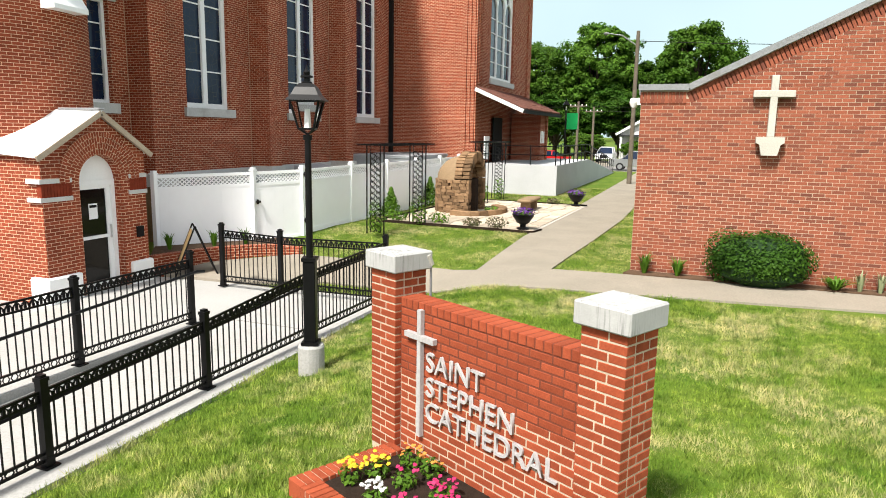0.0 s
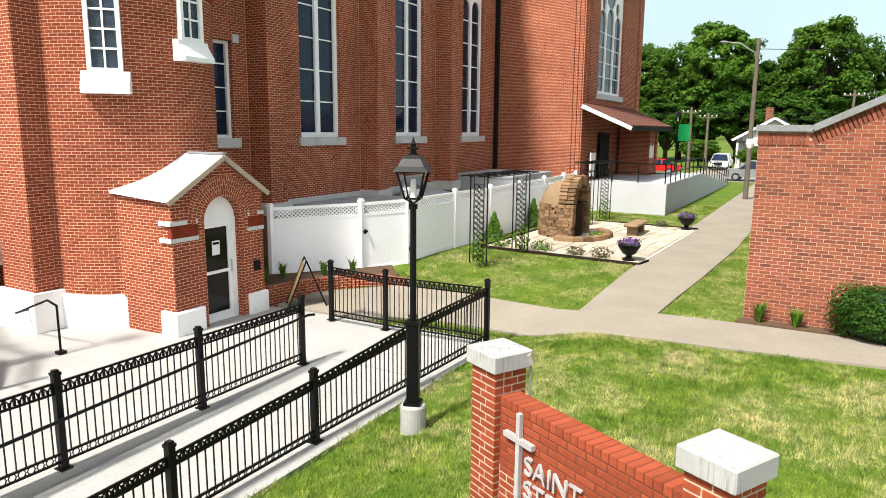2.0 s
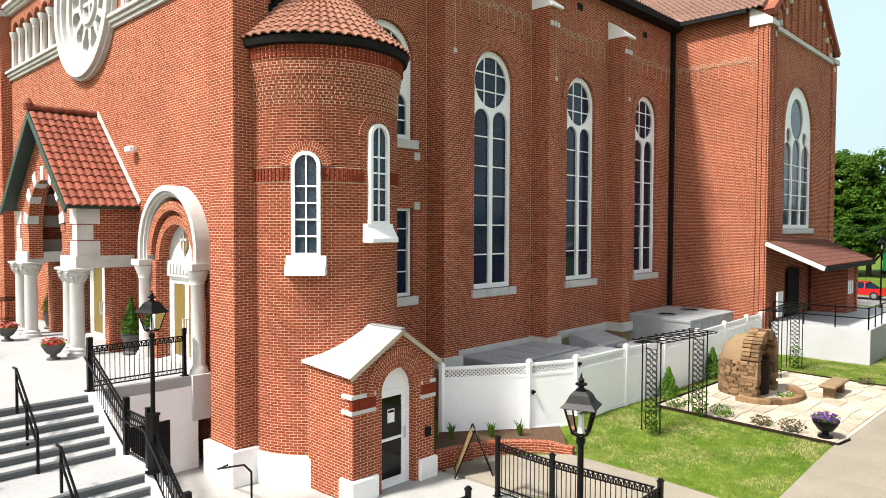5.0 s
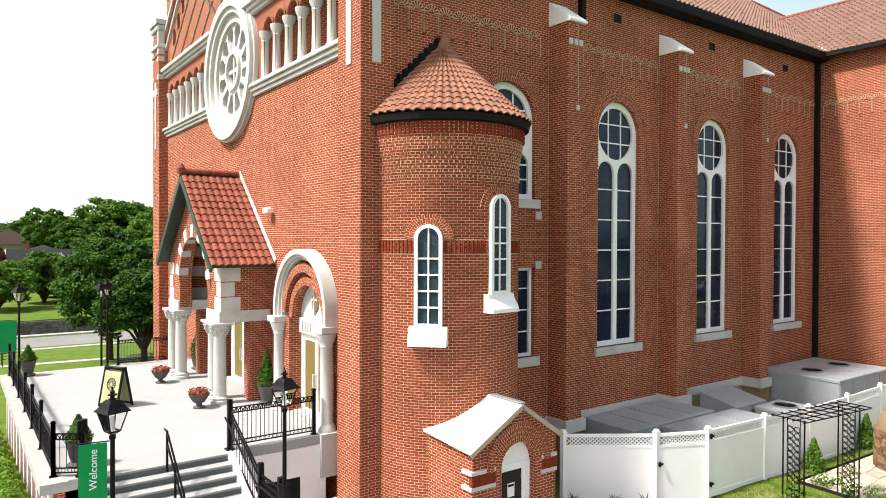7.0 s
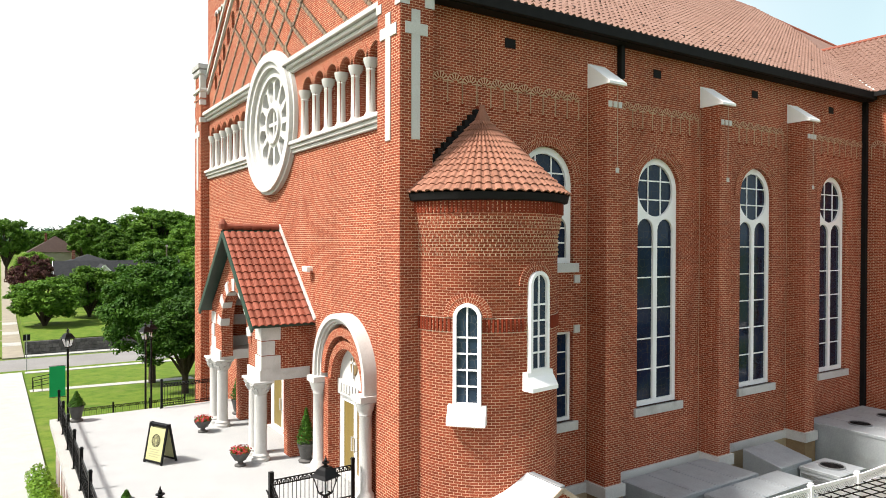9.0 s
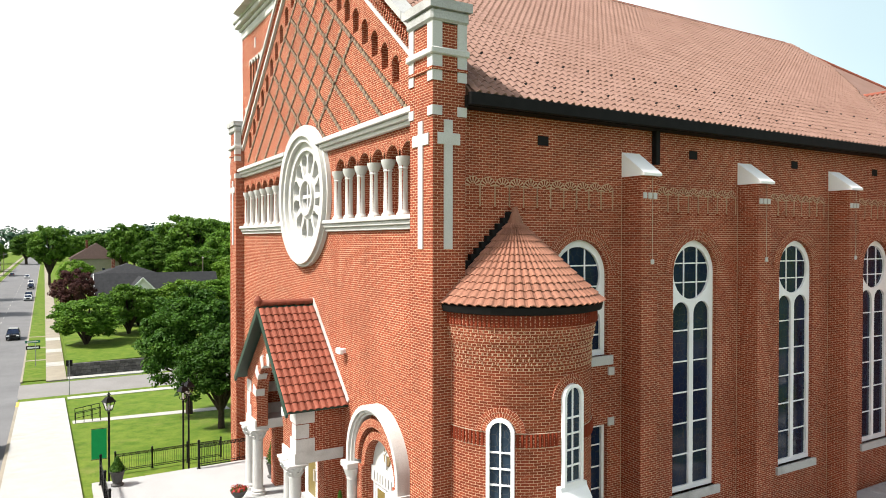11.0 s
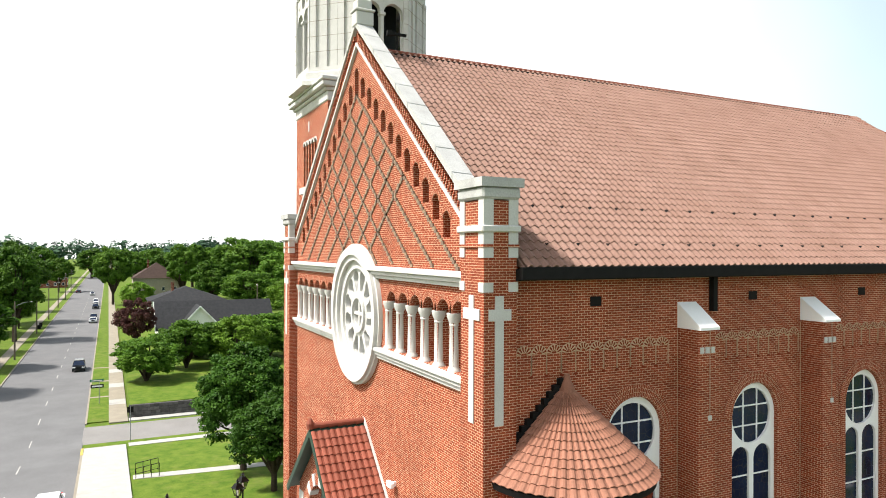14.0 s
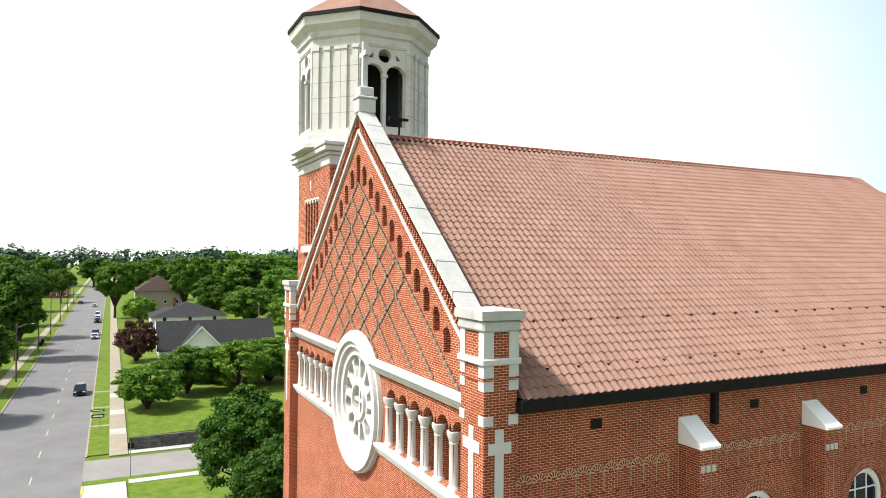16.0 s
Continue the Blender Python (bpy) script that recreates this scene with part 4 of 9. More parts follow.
v = [bm.verts.new(q) for q in ((TX - 0.25, TY0 - 0.35, EAVE), (TX - 0.25, TC, TR), (TX - 0.25, TY1 + 0.35, EAVE), (-22.4, TY0 - 0.35, EAVE), (-22.4, TC, TR), (-22.4, TY1 + 0.35, EAVE))]
bm.faces.new((v[0], v[3], v[4], v[1])); bm.faces.new((v[1], v[4], v[5], v[2])); bm.faces.new((v[0], v[1], v[2]))
part("deck", bm, TILE_ROOF, troof)


def keep_t(c, r):
    x, s = TX - 0.25 - c * W_T, r * R_T
    return s < 7.3 and (EX - x) < 0.25 + s * 0.74


fast_tiles("tiles", (TX - 0.25, TY0 - 0.42, EAVE - 0.02), (-1, 0, 0), (0, 5.85, TR - EAVE), 40, 20, W_T, R_T, keep_t, TILE_ROOF, troof, "rows of faded clay barrel tiles")
rodm = bmesh.new()
rod(rodm, (TX - 0.2, TC, TR + 0.05), (-21.6, TC, TR + 0.05), 0.13, 8)
part("ridge_tiles", rodm, TILE, troof)
part("gutter", boxm(EX, TX - 0.9, TY0 - 0.55, TY0 - 0.38, EAVE - 0.2, EAVE), GUTTER, troof)
vm = bmesh.new()
bar(vm, (EX, TY0 - 0.4, EAVE + 0.1), (-21.2, 39.0, TR + 0.02), 0.35, 0.05)
part("valley_flashing", vm, STONE, troof, "pale metal valley flashing")
bm = bmesh.new()
for s in (-1, 1):
    bar(bm, (TX + 0.0, TC + s * 5.6, EAVE - 0.25), (TX + 0.0, TC, TR + 0.25), 0.5, 0.3)
part("coping", bm, TILE, church)

# ---- round stair tower ----
TCX, TCY, TR_ = -15.75, 11.5, 2.15
bm = bmesh.new()
prof = [(TR_, -1.0), (TR_, 9.55), (TR_ + 0.03, 9.6), (TR_ + 0.07, 9.8), (TR_ + 0.1, 10.0), (TR_ + 0.13, 10.2), (TR_ + 0.13, 10.45)]
lathe(bm, prof, (TCX, TCY, 0), 72)
tower = new("stair_tower")
tower.parent = church
tower["label"] = "round brick stair tower with a tiled cone roof"
part("tower_wall", bm, BRICK, tower, "curved red brick wall", True, (TCX, TCY, TR_))
part("tower_base", lathe(bmesh.new(), [(TR_ + 0.1, -1.0), (TR_ + 0.1, 0.12), (TR_ + 0.02, 0.2)], (TCX, TCY, 0), 72), WHITE, tower, "white painted base")
part("gutter", lathe(bmesh.new(), [(TR_ + 0.15, 10.4), (TR_ + 0.27, 10.43), (TR_ + 0.31, 10.6), (TR_ + 0.2, 10.65)], (TCX, TCY, 0), 72), GUTTER, tower, "dark metal gutter")
# tower windows, band and cone roof
for ang, z0, half in ((-45.0, 5.2, 0.36), (7.0, 6.0, 0.36)):
    ca, sa = math.cos(radians(ang)), math.sin(radians(ang))

    def tp(u, v, w, ca=ca, sa=sa):
        r = TR_ - w
        return (TCX + r * ca - u * sa, TCY + r * sa + u * ca, v)
    w = window_unit("tower_window", tower, tp, 0.0, half, z0, z0 + 2.24, 5, False, 1, GLASS_BLUE, -0.11, 0.001)
    bm = bmesh.new()
    pr = [(-0.10, z0 + 0.02), (-0.13, z0 - 0.10), (-0.30, z0 - 0.36), (-0.30, z0 - 0.46), (0.3, z0 - 0.46), (0.3, z0 + 0.02)]
    a = [[bm.verts.new(tp(s * 0.49, v, d)) for d, v in pr] for s in (-1, 1)]
    bm.faces.new(a[0]); bm.faces.new(a[1][::-1])
    for k in range(6):
        bm.faces.new((a[0][k - 1], a[0][k], a[1][k], a[1][k - 1]))
    part("sloping_sill", bm, WHITE, w, "thick sloping white stone sill")

    def bent(u, v, d, a=radians(ang)):
        q = a + u / TR_
        return (TCX + (TR_ + 0.02 - d) * math.cos(q), TCY + (TR_ + 0.02 - d) * math.sin(q), v)
    hood(w, bent, 0.0, half, z0 + 2.24, 2)
bm = bmesh.new()
n = 118
for k in range(n):
    a = 2 * math.pi * k / n
    if -1.75 < (a if a < math.pi else a - 2 * math.pi) < 1.75:
        if min(abs((a - radians(w_) + math.pi) % (2 * math.pi) - math.pi) for w_ in (-45.0, 7.0)) < 0.19:
            continue
        c, s = math.cos(a), math.sin(a)
        rod(bm, (TCX + (TR_ + 0.0) * c, TCY + (TR_ + 0.0) * s, 7.06), (TCX + (TR_ + 0.0) * c, TCY + (TR_ + 0.0) * s, 7.4), 0.042, 5)
part("soldier_course", bm, BRICK_BAND, tower, "band of upright brick soldiers")["kind"] = "stuff"
for z_ in (7.04, 7.40):
    part("course_joint", lathe(bmesh.new(), [(TR_ + 0.004, z_), (TR_ + 0.012, z_ + 0.01), (TR_ + 0.004, z_ + 0.02)], (TCX, TCY, 0), 72), MORTAR, tower)
bm = bmesh.new()
for k in range(n):
    a = 2 * math.pi * k / n
    if -1.75 < (a if a < math.pi else a - 2 * math.pi) < 1.75:
        c, s = math.cos(a), math.sin(a)
        rod(bm, (TCX + (TR_ + 0.12) * c, TCY + (TR_ + 0.12) * s, 10.1), (TCX + (TR_ + 0.12) * c, TCY + (TR_ + 0.12) * s, 10.42), 0.042, 5)
part("soldier_course", bm, BRICK_BAND, tower, "band of upright brick soldiers under the eave")["kind"] = "stuff"

bm = bmesh.new()
for row in range(9):
    z = 9.0 + 0.118 * row
    rad = TR_ + 0.004 + float(np.interp(z, [9.55, 9.6, 9.8, 10.0, 10.2], [0, 0.03, 0.07, 0.1, 0.13]))
    for k in range(96):
        a = 2 * math.pi * (k + 0.5 * (row % 2)) / 96
        if -1.75 < (a if a < math.pi else a - 2 * math.pi) < 1.75:
            bar(bm, (TCX + rad * math.cos(a), TCY + rad * math.sin(a), z), (TCX + rad * math.cos(a), TCY + rad * math.sin(a), z + 0.062), 0.022)
part("header_joints", bm, FRIEZE_JOINT, tower, "pale upright joints of the corbelled headers")["kind"] = "stuff"

cone_z, cone_top = 10.62, 12.92
part("cone_deck", lathe(bmesh.new(), [(TR_ + 0.24, cone_z - 0.03), (0.1, cone_top - 0.06)], (TCX, TCY, 0), 60), TILE_CONE, tower)


def tile_mesh(name, wide, run, material):
    bm = bmesh.new()
    prof = [(-0.5, 0.0), (-0.36, 0.75), (-0.15, 1.0), (0.08, 0.85), (0.25, 0.25), (0.5, 0.0)]
    lo = [bm.verts.new((p * wide, 0, h * 0.06 + 0.03)) for p, h in prof]
    hi = [bm.verts.new((p * wide * 0.97, run * 1.04, h * 0.05)) for p, h in prof]
    f0 = [bm.verts.new((p * wide, 0, h * 0.06 - 0.005)) for p, h in prof]
    for k in range(5):
        bm.faces.new((lo[k], lo[k + 1], hi[k + 1], hi[k]))
        bm.faces.new((f0[k], f0[k + 1], lo[k + 1], lo[k]))
    bm.normal_update()
    me = bpy.data.meshes.new(name)
    bm.to_mesh(me)
    bm.free()
    me.materials.append(material)
    return me


roof_tile = tile_mesh("roof_tile", 0.3, 0.26, TILE_CONE)
slope_len = math.hypot(TR_ + 0.30, cone_top - cone_z)
pitch_c = math.atan2(cone_top - cone_z, TR_ + 0.30)
for r in range(13):
    rad = (TR_ + 0.32) * (1 - r * 0.26 / slope_len)
    z = cone_z + (cone_top - cone_z) * r * 0.26 / slope_len
    n = 58 if rad > 0.55 else 29
    for k in range(n):
        a = 2 * math.pi * k / n
        if not -1.62 < (a if a < math.pi else a - 2 * math.pi) < 1.75:
            continue
        o = new("roof_tile", roof_tile)
        o.parent = tower
        o.matrix_basis = Matrix.Translation((TCX + rad * math.cos(a), TCY + rad * math.sin(a), z)) @ Matrix.Rotation(a + math.pi / 2, 4, "Z") @ Matrix.Rotation(pitch_c, 4, "X") @ Matrix.Diagonal((2 * math.pi * rad / n / 0.3, 1, 1, 1))
part("finial", lathe(bmesh.new(), [(0.24, 0), (0.2, 0.15), (0.1, 0.35), (0.07, 0.5)], (TCX + 0.05, TCY, 12.72), 12), TILE_CONE, tower, "clay cap at the cone's tip")
bm = bmesh.new()
for k in range(14):
    f = k / 13
    y, z = TCY - 2.3 * (1 - f) - 0.1, cone_z + 0.15 + f * 2.2
    box(bm, NX, NX + 0.16, y - 0.11, y + 0.1, z - 0.2, z + 0.12)
part("step_flashing", bm, GUTTER, tower, "stepped dark flashing up the wall")["kind"] = "stuff"

# ---- side porch with the glazed door ----
porch = thing("side_porch", "small brick porch with white metal roof and glazed door", "porch")
PX, P0, P1, PC = -12.42, 9.98, 12.68, 11.46
pf = on_x(PX)
D0, D1, DT = 10.87, 11.97, 1.92
DB = -0.53                            # threshold
part("front_wall", sheet(bmesh.new(), [(P0, -0.7), (P1, -0.7), (P1, 2.5), (PC, 3.3), (P0, 2.5)], [arch((D0 + D1) / 2, (D1 - D0) / 2, DB, DT, 14)], pf, 0.4), BRICK, porch)
lean = lambda u, v, w: (u, P0 + 0.003 + w, v)
part("side_wall", sheet(bmesh.new(), rect(-14.9, PX - 0.41, -0.9, 2.5), [], lean, 0.35), BRICK, porch)
part("corner_return", sheet(bmesh.new(), rect(PX - 0.41, PX - 0.401, -0.7, 2.5), [], lean, 0.12), BRICK, porch)
part("side_wall", sheet(bmesh.new(), rect(-14.9, PX - 0.41, -0.7, 2.5), [], on_y(P1 - 0.003, -1), 0.35), BRICK, porch)
bm = bmesh.new()
DC, DH = (D0 + D1) / 2, (D1 - D0) / 2
for k in range(4):
    ring_band(bm, DC, DT, DH + 0.01 + 0.125 * k, DH + 0.125 + 0.125 * k, pf, -0.05 + 0.012 * (3 - k), 0.2, 24)
part("arch_ring", bm, BRICK, porch, "four rings of radial brickwork")
part("lunette", sheet(bmesh.new(), arch(DC, DH, DT, DT + 0.001, 16), [], lambda u, v, d: pf(u, v, 0.22 + d), 0.05), WHITE, porch, "white boarded lunette")
door = new("door")
door.parent = porch
door["label"] = "white aluminium door with two dark glass panels"
dd = lambda u, v, d: pf(u, v, 0.2 + d)
part("door_frame", sheet(bmesh.new(), rect(D0, D1, DB, DT), [rect(D0 + 0.10, D1 - 0.10, DB + 0.02, DT - 0.14)], dd, 0.14), WHITE, door)
part("leaf", sheet(bmesh.new(), rect(D0 + 0.105, D1 - 0.105, DB + 0.02, DT - 0.145), [rect(D0 + 0.14, D1 - 0.22, DB + 0.2, 0.62), rect(D0 + 0.14, D1 - 0.22, 0.69, DT - 0.2)], lambda u, v, d: pf(u, v, 0.24 + d), 0.06), WHITE, door)
part("pane", sheet(bmesh.new(), rect(D0 + 0.12, D1 - 0.2, DB + 0.15, DT - 0.17), [], lambda u, v, d: pf(u, v, 0.27 + d), 0.01), DOOR_GLASS, door, "dark door glass")
part("notice", sheet(bmesh.new(), rect(DC - 0.13, DC + 0.10, 1.06, 1.40), [], lambda u, v, d: pf(u, v, 0.262 + d), 0.004), WHITE, door, "white paper notice")
part("notice_heading", sheet(bmesh.new(), rect(DC - 0.11, DC + 0.08, 1.31, 1.37), [], lambda u, v, d: pf(u, v, 0.2585 + d), 0.003), IRON, door)
bm = bmesh.new()
bar(bm, pf(D1 - 0.16, 0.6, 0.2), pf(D1 - 0.16, 0.9, 0.2), 0.03)
bar(bm, pf(D1 - 0.16, 0.62, 0.2), pf(D1 - 0.16, 0.62, 0.25), 0.02)
bar(bm, pf(D1 - 0.16, 0.88, 0.2), pf(D1 - 0.16, 0.88, 0.25), 0.02)
part("door_handle", bm, STONE, door, "pale metal pull handle")
for y0, y1 in ((P0 - 0.06, D0 - 0.2), (D1 + 0.2, P1 + 0.02)):
    for z in (1.56, 1.93):
        part("stone_band", boxm(PX - 0.35, PX + 0.035, y0, y1, z, z + 0.09), STONE, porch)
    y = y0 + 0.04
    while y < y1 - 0.05:
        part("brick", boxm(PX - 0.1, PX + 0.02, y, y + 0.062, 1.65, 1.93), BRICK_BAND, porch)
        y += 0.072
part("base_block", boxm(PX - 0.42, PX + 0.1, P0 - 0.1, D0 - 0.14, -0.75, 0.02, 0.03), WHITE, porch, "white painted stone base")
part("base_block", boxm(PX - 0.42, PX + 0.1, D1 + 0.14, P1 + 0.06, -0.75, 0.0, 0.03), WHITE, porch, "white painted stone base")
part("call_box", boxm(PX - 0.01, PX + 0.06, D1 + 0.36, D1 + 0.54, 0.55, 0.8), GUTTER, porch, "small black call box by the door")
proof = new("porch_roof")
proof.parent = porch
for s, ye, ze, a0, a1 in ((-1, P0 - 0.12, 2.5, -2, -50), (1, P1 + 0.15, 2.5, -2, 46)):
    bm = bmesh.new()
    front, back = [], []
    for k in range(9):
        f = k / 8
        y, z = PC + (ye - PC) * f, 3.43 + (ze - 3.43) * f
        a = radians(a0 + (a1 - a0) * f)
        zb = 3.43 + (2.62 - 3.43) * f - 0.10 * math.sin(math.pi * f)
        front.append([bm.verts.new((PX + 0.1, y, z - h)) for h in (0.0, 0.06)])
        back.append([bm.verts.new((TCX + (TR_ - 0.05) * math.cos(a), TCY + (TR_ - 0.05) * math.sin(a), zb - h)) for h in (0.0, 0.06)])
    for k in range(8):
        bm.faces.new((front[k][0], front[k + 1][0], back[k + 1][0], back[k][0]))
        bm.faces.new((front[k][1], back[k][1], back[k + 1][1], front[k + 1][1]))
        bm.faces.new((front[k][0], front[k][1], front[k + 1][1], front[k + 1][0]))
    bm.faces.new((front[-1][0], front[-1][1], back[-1][1], back[-1][0]))
    part("roof_sheet", bm, WHITE, proof, "white painted metal roofing")
bm = bmesh.new()
for s, ye in ((-1, P0 - 0.12), (1, P1 + 0.15)):
    bar(bm, (PX + 0.09, PC, 3.36), (PX + 0.09, ye, 2.43), 0.06, 0.11)
part("verge_board", bm, MORTAR, proof, "weathered verge board")
part("ridge_cap", boxm(-13.5, PX + 0.12, PC - 0.08, PC + 0.08, 3.42, 3.47, 0.02), METAL, proof)

# ---- paving, ramp and plaza ----
def slab(name, poly, z0, z1, material, label, category="pavement", joints=()):
    bm = bmesh.new()
    top = [bm.verts.new((x, y, z1 if isinstance(z1, (int, float)) else z1(x, y))) for x, y in poly]
    bot = [bm.verts.new((x, y, (z1 if isinstance(z1, (int, float)) else z1(x, y)) - (z1 - z0 if isinstance(z1, (int, float)) else z0))) for x, y in poly]
    bm.faces.new(top)
    bm.faces.new(bot[::-1])
    for k in range(len(poly)):
        bm.faces.new((top[k - 1], top[k], bot[k], bot[k - 1]))
    return tagged(part(name, bm, material), label, category, kind="structure")


GROUND_DIP = Matrix.Translation((-0.22, 0.25, 3.7)) @ Matrix.Diagonal((1.13, 1.13, 1.13, 1)) @ Matrix.Translation((0.22, -0.25, -3.7))
bm = bmesh.new()
cols = [(-18.2, -0.62), (-14.2, -0.60), (-12.4, -0.52), (-10.5, -0.485), (-8.74, -0.483)]
lines = [[bm.verts.new((x, y, z - h)) for y in (1.4, 12.98) for h in (0, 0.5)] for x, z in cols]
for a, b in zip(lines, lines[1:]):
    bm.faces.new((a[0], b[0], b[2], a[2]))
    bm.faces.new((a[0], a[1], b[1], b[0]))
    bm.faces.new((a[2], b[2], b[3], a[3]))
bm.faces.new(lines[-1][:2] + lines[-1][3:1:-1])
tagged(part("pavement_plaza", bm, CONCRETE), "pale new concrete plaza before the porch", "pavement", kind="structure")
slab("pavement_landing", [(-8.735, 10.45), (-6.1, 10.45), (-6.1, 13.1), (-8.735, 13.1)], -1.0, -0.47, CONCRETE, "pale new concrete landing at the ramp's head")
rampo = slab("pavement_ramp", [(-7.75, -14), (-5.8, -14), (-5.8, 9.3), (-7.75, 9.3)], 0.4, lambda x, y: -0.004 if y > 9 else -0.62, CONCRETE, "pale concrete ramp")
rampo.matrix_basis = GROUND_DIP
bm = bmesh.new()
a = [[bm.verts.new((x, y, z)) for x, z in ((-5.8, -1.3), (-5.42, -1.3), (-5.42, 0.02), (-5.8, 0.02))] for y in (-14, 11.4)]
bm.faces.new(a[0]); bm.faces.new(a[1][::-1])
for k in range(4):
    bm.faces.new((a[0][k - 1], a[0][k], a[1][k], a[1][k - 1]))
kerb = tagged(part("kerb_ramp", bm, CONCRETE), "pale concrete kerb along the ramp", "kerb", kind="structure")
kerb.matrix_basis = GROUND_DIP
over = lambda x, y: lawn_z(x, y) + 0.025
south = [(30, 14.9), (12, 14.75), (3.1, 14.2), (-1.5, 13.6), (-3.4, 13.4), (-4.2, 13.42), (-4.9, 13.5), (-5.6, 13.62), (-6.4, 13.75), (-8.2, 13.75), (-10.2, 12.99), (-12.3, 12.99)]
north = [(30, 16.1), (12, 15.62), (3.1, 15.6), (-1.5, 15.58), (-3.3, 15.46), (-4.2, 15.47), (-5.1, 15.48), (-5.7, 15.6), (-6.6, 15.75), (-8.2, 15.85), (-10.3, 15.85), (-12.1, 14.4)]
bm = bmesh.new()
rows_ = [[bm.verts.new((x, y, over(x, y) - h)) for x, y in (p, q) for h in (0, 0.3)] for p, q in zip(south, north)]
for a, b in zip(rows_, rows_[1:]):
    bm.faces.new((a[0], b[0], b[2], a[2]))
    bm.faces.new((a[0], a[1], b[1], b[0]))
    bm.faces.new((a[2], b[2], b[3], a[3]))
tagged(part("pavement_cross", bm, CONCRETE_OLD), "weathered concrete walk across the lawn", "pavement", kind="structure")
bm = bmesh.new()
rows_ = [[bm.verts.new((x, y, over(x, y) - 0.006 - h)) for x in xs for h in (0, 0.3)] for y, xs in ((15.3, (-5.1, -4.2, -3.3)), (17.5, (-5.1, -4.15, -3.2)), (20, (-5.1, -4.1, -3.05)), (26, (-5.1, -4.0, -2.8)), (70, (-5.3, -4.2, -2.95)))]
for a, b in zip(rows_, rows_[1:]):
    bm.faces.new((a[0], a[2], b[2], b[0]))
    bm.faces.new((a[2], a[4], b[4], b[2]))
    bm.faces.new((a[0], b[0], b[1], a[1]))
    bm.faces.new((a[4], a[5], b[5], b[4]))
tagged(part("pavement_path", bm, CONCRETE_OLD), "weathered concrete path beside the annex", "pavement", kind="structure")


# ---- iron fences ----
def iron_fence(name, points, label, height=1.12, posts=None, post_h=1.30, tops=None, group="iron fences"):
    """Panels between posts; tops gives the height of every post's head where they differ."""
    f = thing(name, label, "fence", group=group)
    for k, (a, b) in enumerate(zip(points, points[1:])):
        a, b = Vector(a), Vector(b)
        d = b - a
        L = d.length
        n = max(4, int(L / 0.118))
        u = d / L
        tall = ((tops[k] - a.z - 0.18) / height, (tops[k + 1] - b.z - 0.18) / height) if tops else (1.0, 1.0)
        at = lambda s, h: tuple(a + u * s + Vector((0, 0, h * (tall[0] + (tall[1] - tall[0]) * s / L))))
        for h in (0.10, 0.205, height - 0.13, height):
            part("rail", bar(bmesh.new(), at(0, h), at(L, h), 0.028, 0.03), IRON, f)
        pk = bmesh.new()
        for j in range(1, n):
            s = L * j / n
            bar(pk, at(s, 0.20), at(s, height - 0.13), 0.015)
        part("infill", pk, IRON, f)["kind"] = "stuff"
        orn = bmesh.new()
        for j in range(n):
            s = L * (j + 0.5) / n
            step = L / n
            for q in range(6):
                t0, t1 = math.pi * 2 * q / 6, math.pi * 2 * (q + 1) / 6
                bar(orn, at(s + 0.05 * math.cos(t0), 0.152 + 0.05 * math.sin(t0)), at(s + 0.05 * math.cos(t1), 0.152 + 0.05 * math.sin(t1)), 0.012)
            for sg in (-1, 1):
                bar(orn, at(s + sg * step * 0.5, height - 0.13), at(s + sg * step * 0.38, height - 0.06), 0.02)
                bar(orn, at(s + sg * step * 0.38, height - 0.06), at(s, height - 0.012), 0.016)
            bar(orn, at(s, height - 0.11), at(s, height - 0.03), 0.03)
        part("scrollwork", orn, IRON, f)["kind"] = "stuff"
    for k, p in enumerate(points if posts is None else posts):
        x, y, z = p
        if tops:
            post_h = tops[k] - z
        po = bmesh.new()
        box(po, x - 0.045, x + 0.045, y - 0.045, y + 0.045, z, z + post_h - 0.05)
        box(po, x - 0.055, x + 0.055, y - 0.055, y + 0.055, z + post_h - 0.07, z + post_h - 0.03)
        box(po, x - 0.036, x + 0.036, y - 0.036, y + 0.036, z + post_h - 0.03, z + post_h)
        box(po, x - 0.085, x + 0.085, y - 0.085, y + 0.085, z, z + 0.02)
        box(po, x - 0.05, x + 0.05, y - 0.05, y + 0.05, z + 0.02, z + 0.12)
        part("post", po, IRON, f)
    return f


FENCE_FOOT = -0.455
inner = iron_fence("iron_fence", [(-8.8, y, FENCE_FOOT - 0.03) for y in (-4.4, -2.0, 0.4, 2.78, 5.16, 7.49, 9.94)], "black iron fence with ringed rail and arched top by the ramp", tops=[0.9] * 7)
bm = bmesh.new()
rod(bm, (-8.69, 10.0, 0.50), (-8.69, -4.0, -0.25), 0.026)
rod(bm, (-8.69, 10.0, 0.50), (-8.69, 10.18, 0.47), 0.026)
part("handrail", bm, IRON, inner, "round black handrail")
outer = iron_fence("iron_fence", [(x, y, FENCE_FOOT) for x, y in ((-6.5, -2.2), (-6.48, 0.2), (-6.45, 2.6), (-6.42, 5.0), (-6.38, 7.43), (-6.28, 9.95), (-6.18, 12.7))], "black iron fence with ringed rail on the lawn kerb", 1.08, tops=[0.28, 0.37, 0.46, 0.56, 0.67, 0.9, 1.0])
bm = bmesh.new()
rod(bm, (-6.4, 10.0, 0.45), (-6.58, -2.0, -0.1), 0.026)
part("handrail", bm, IRON, outer, "round black handrail")
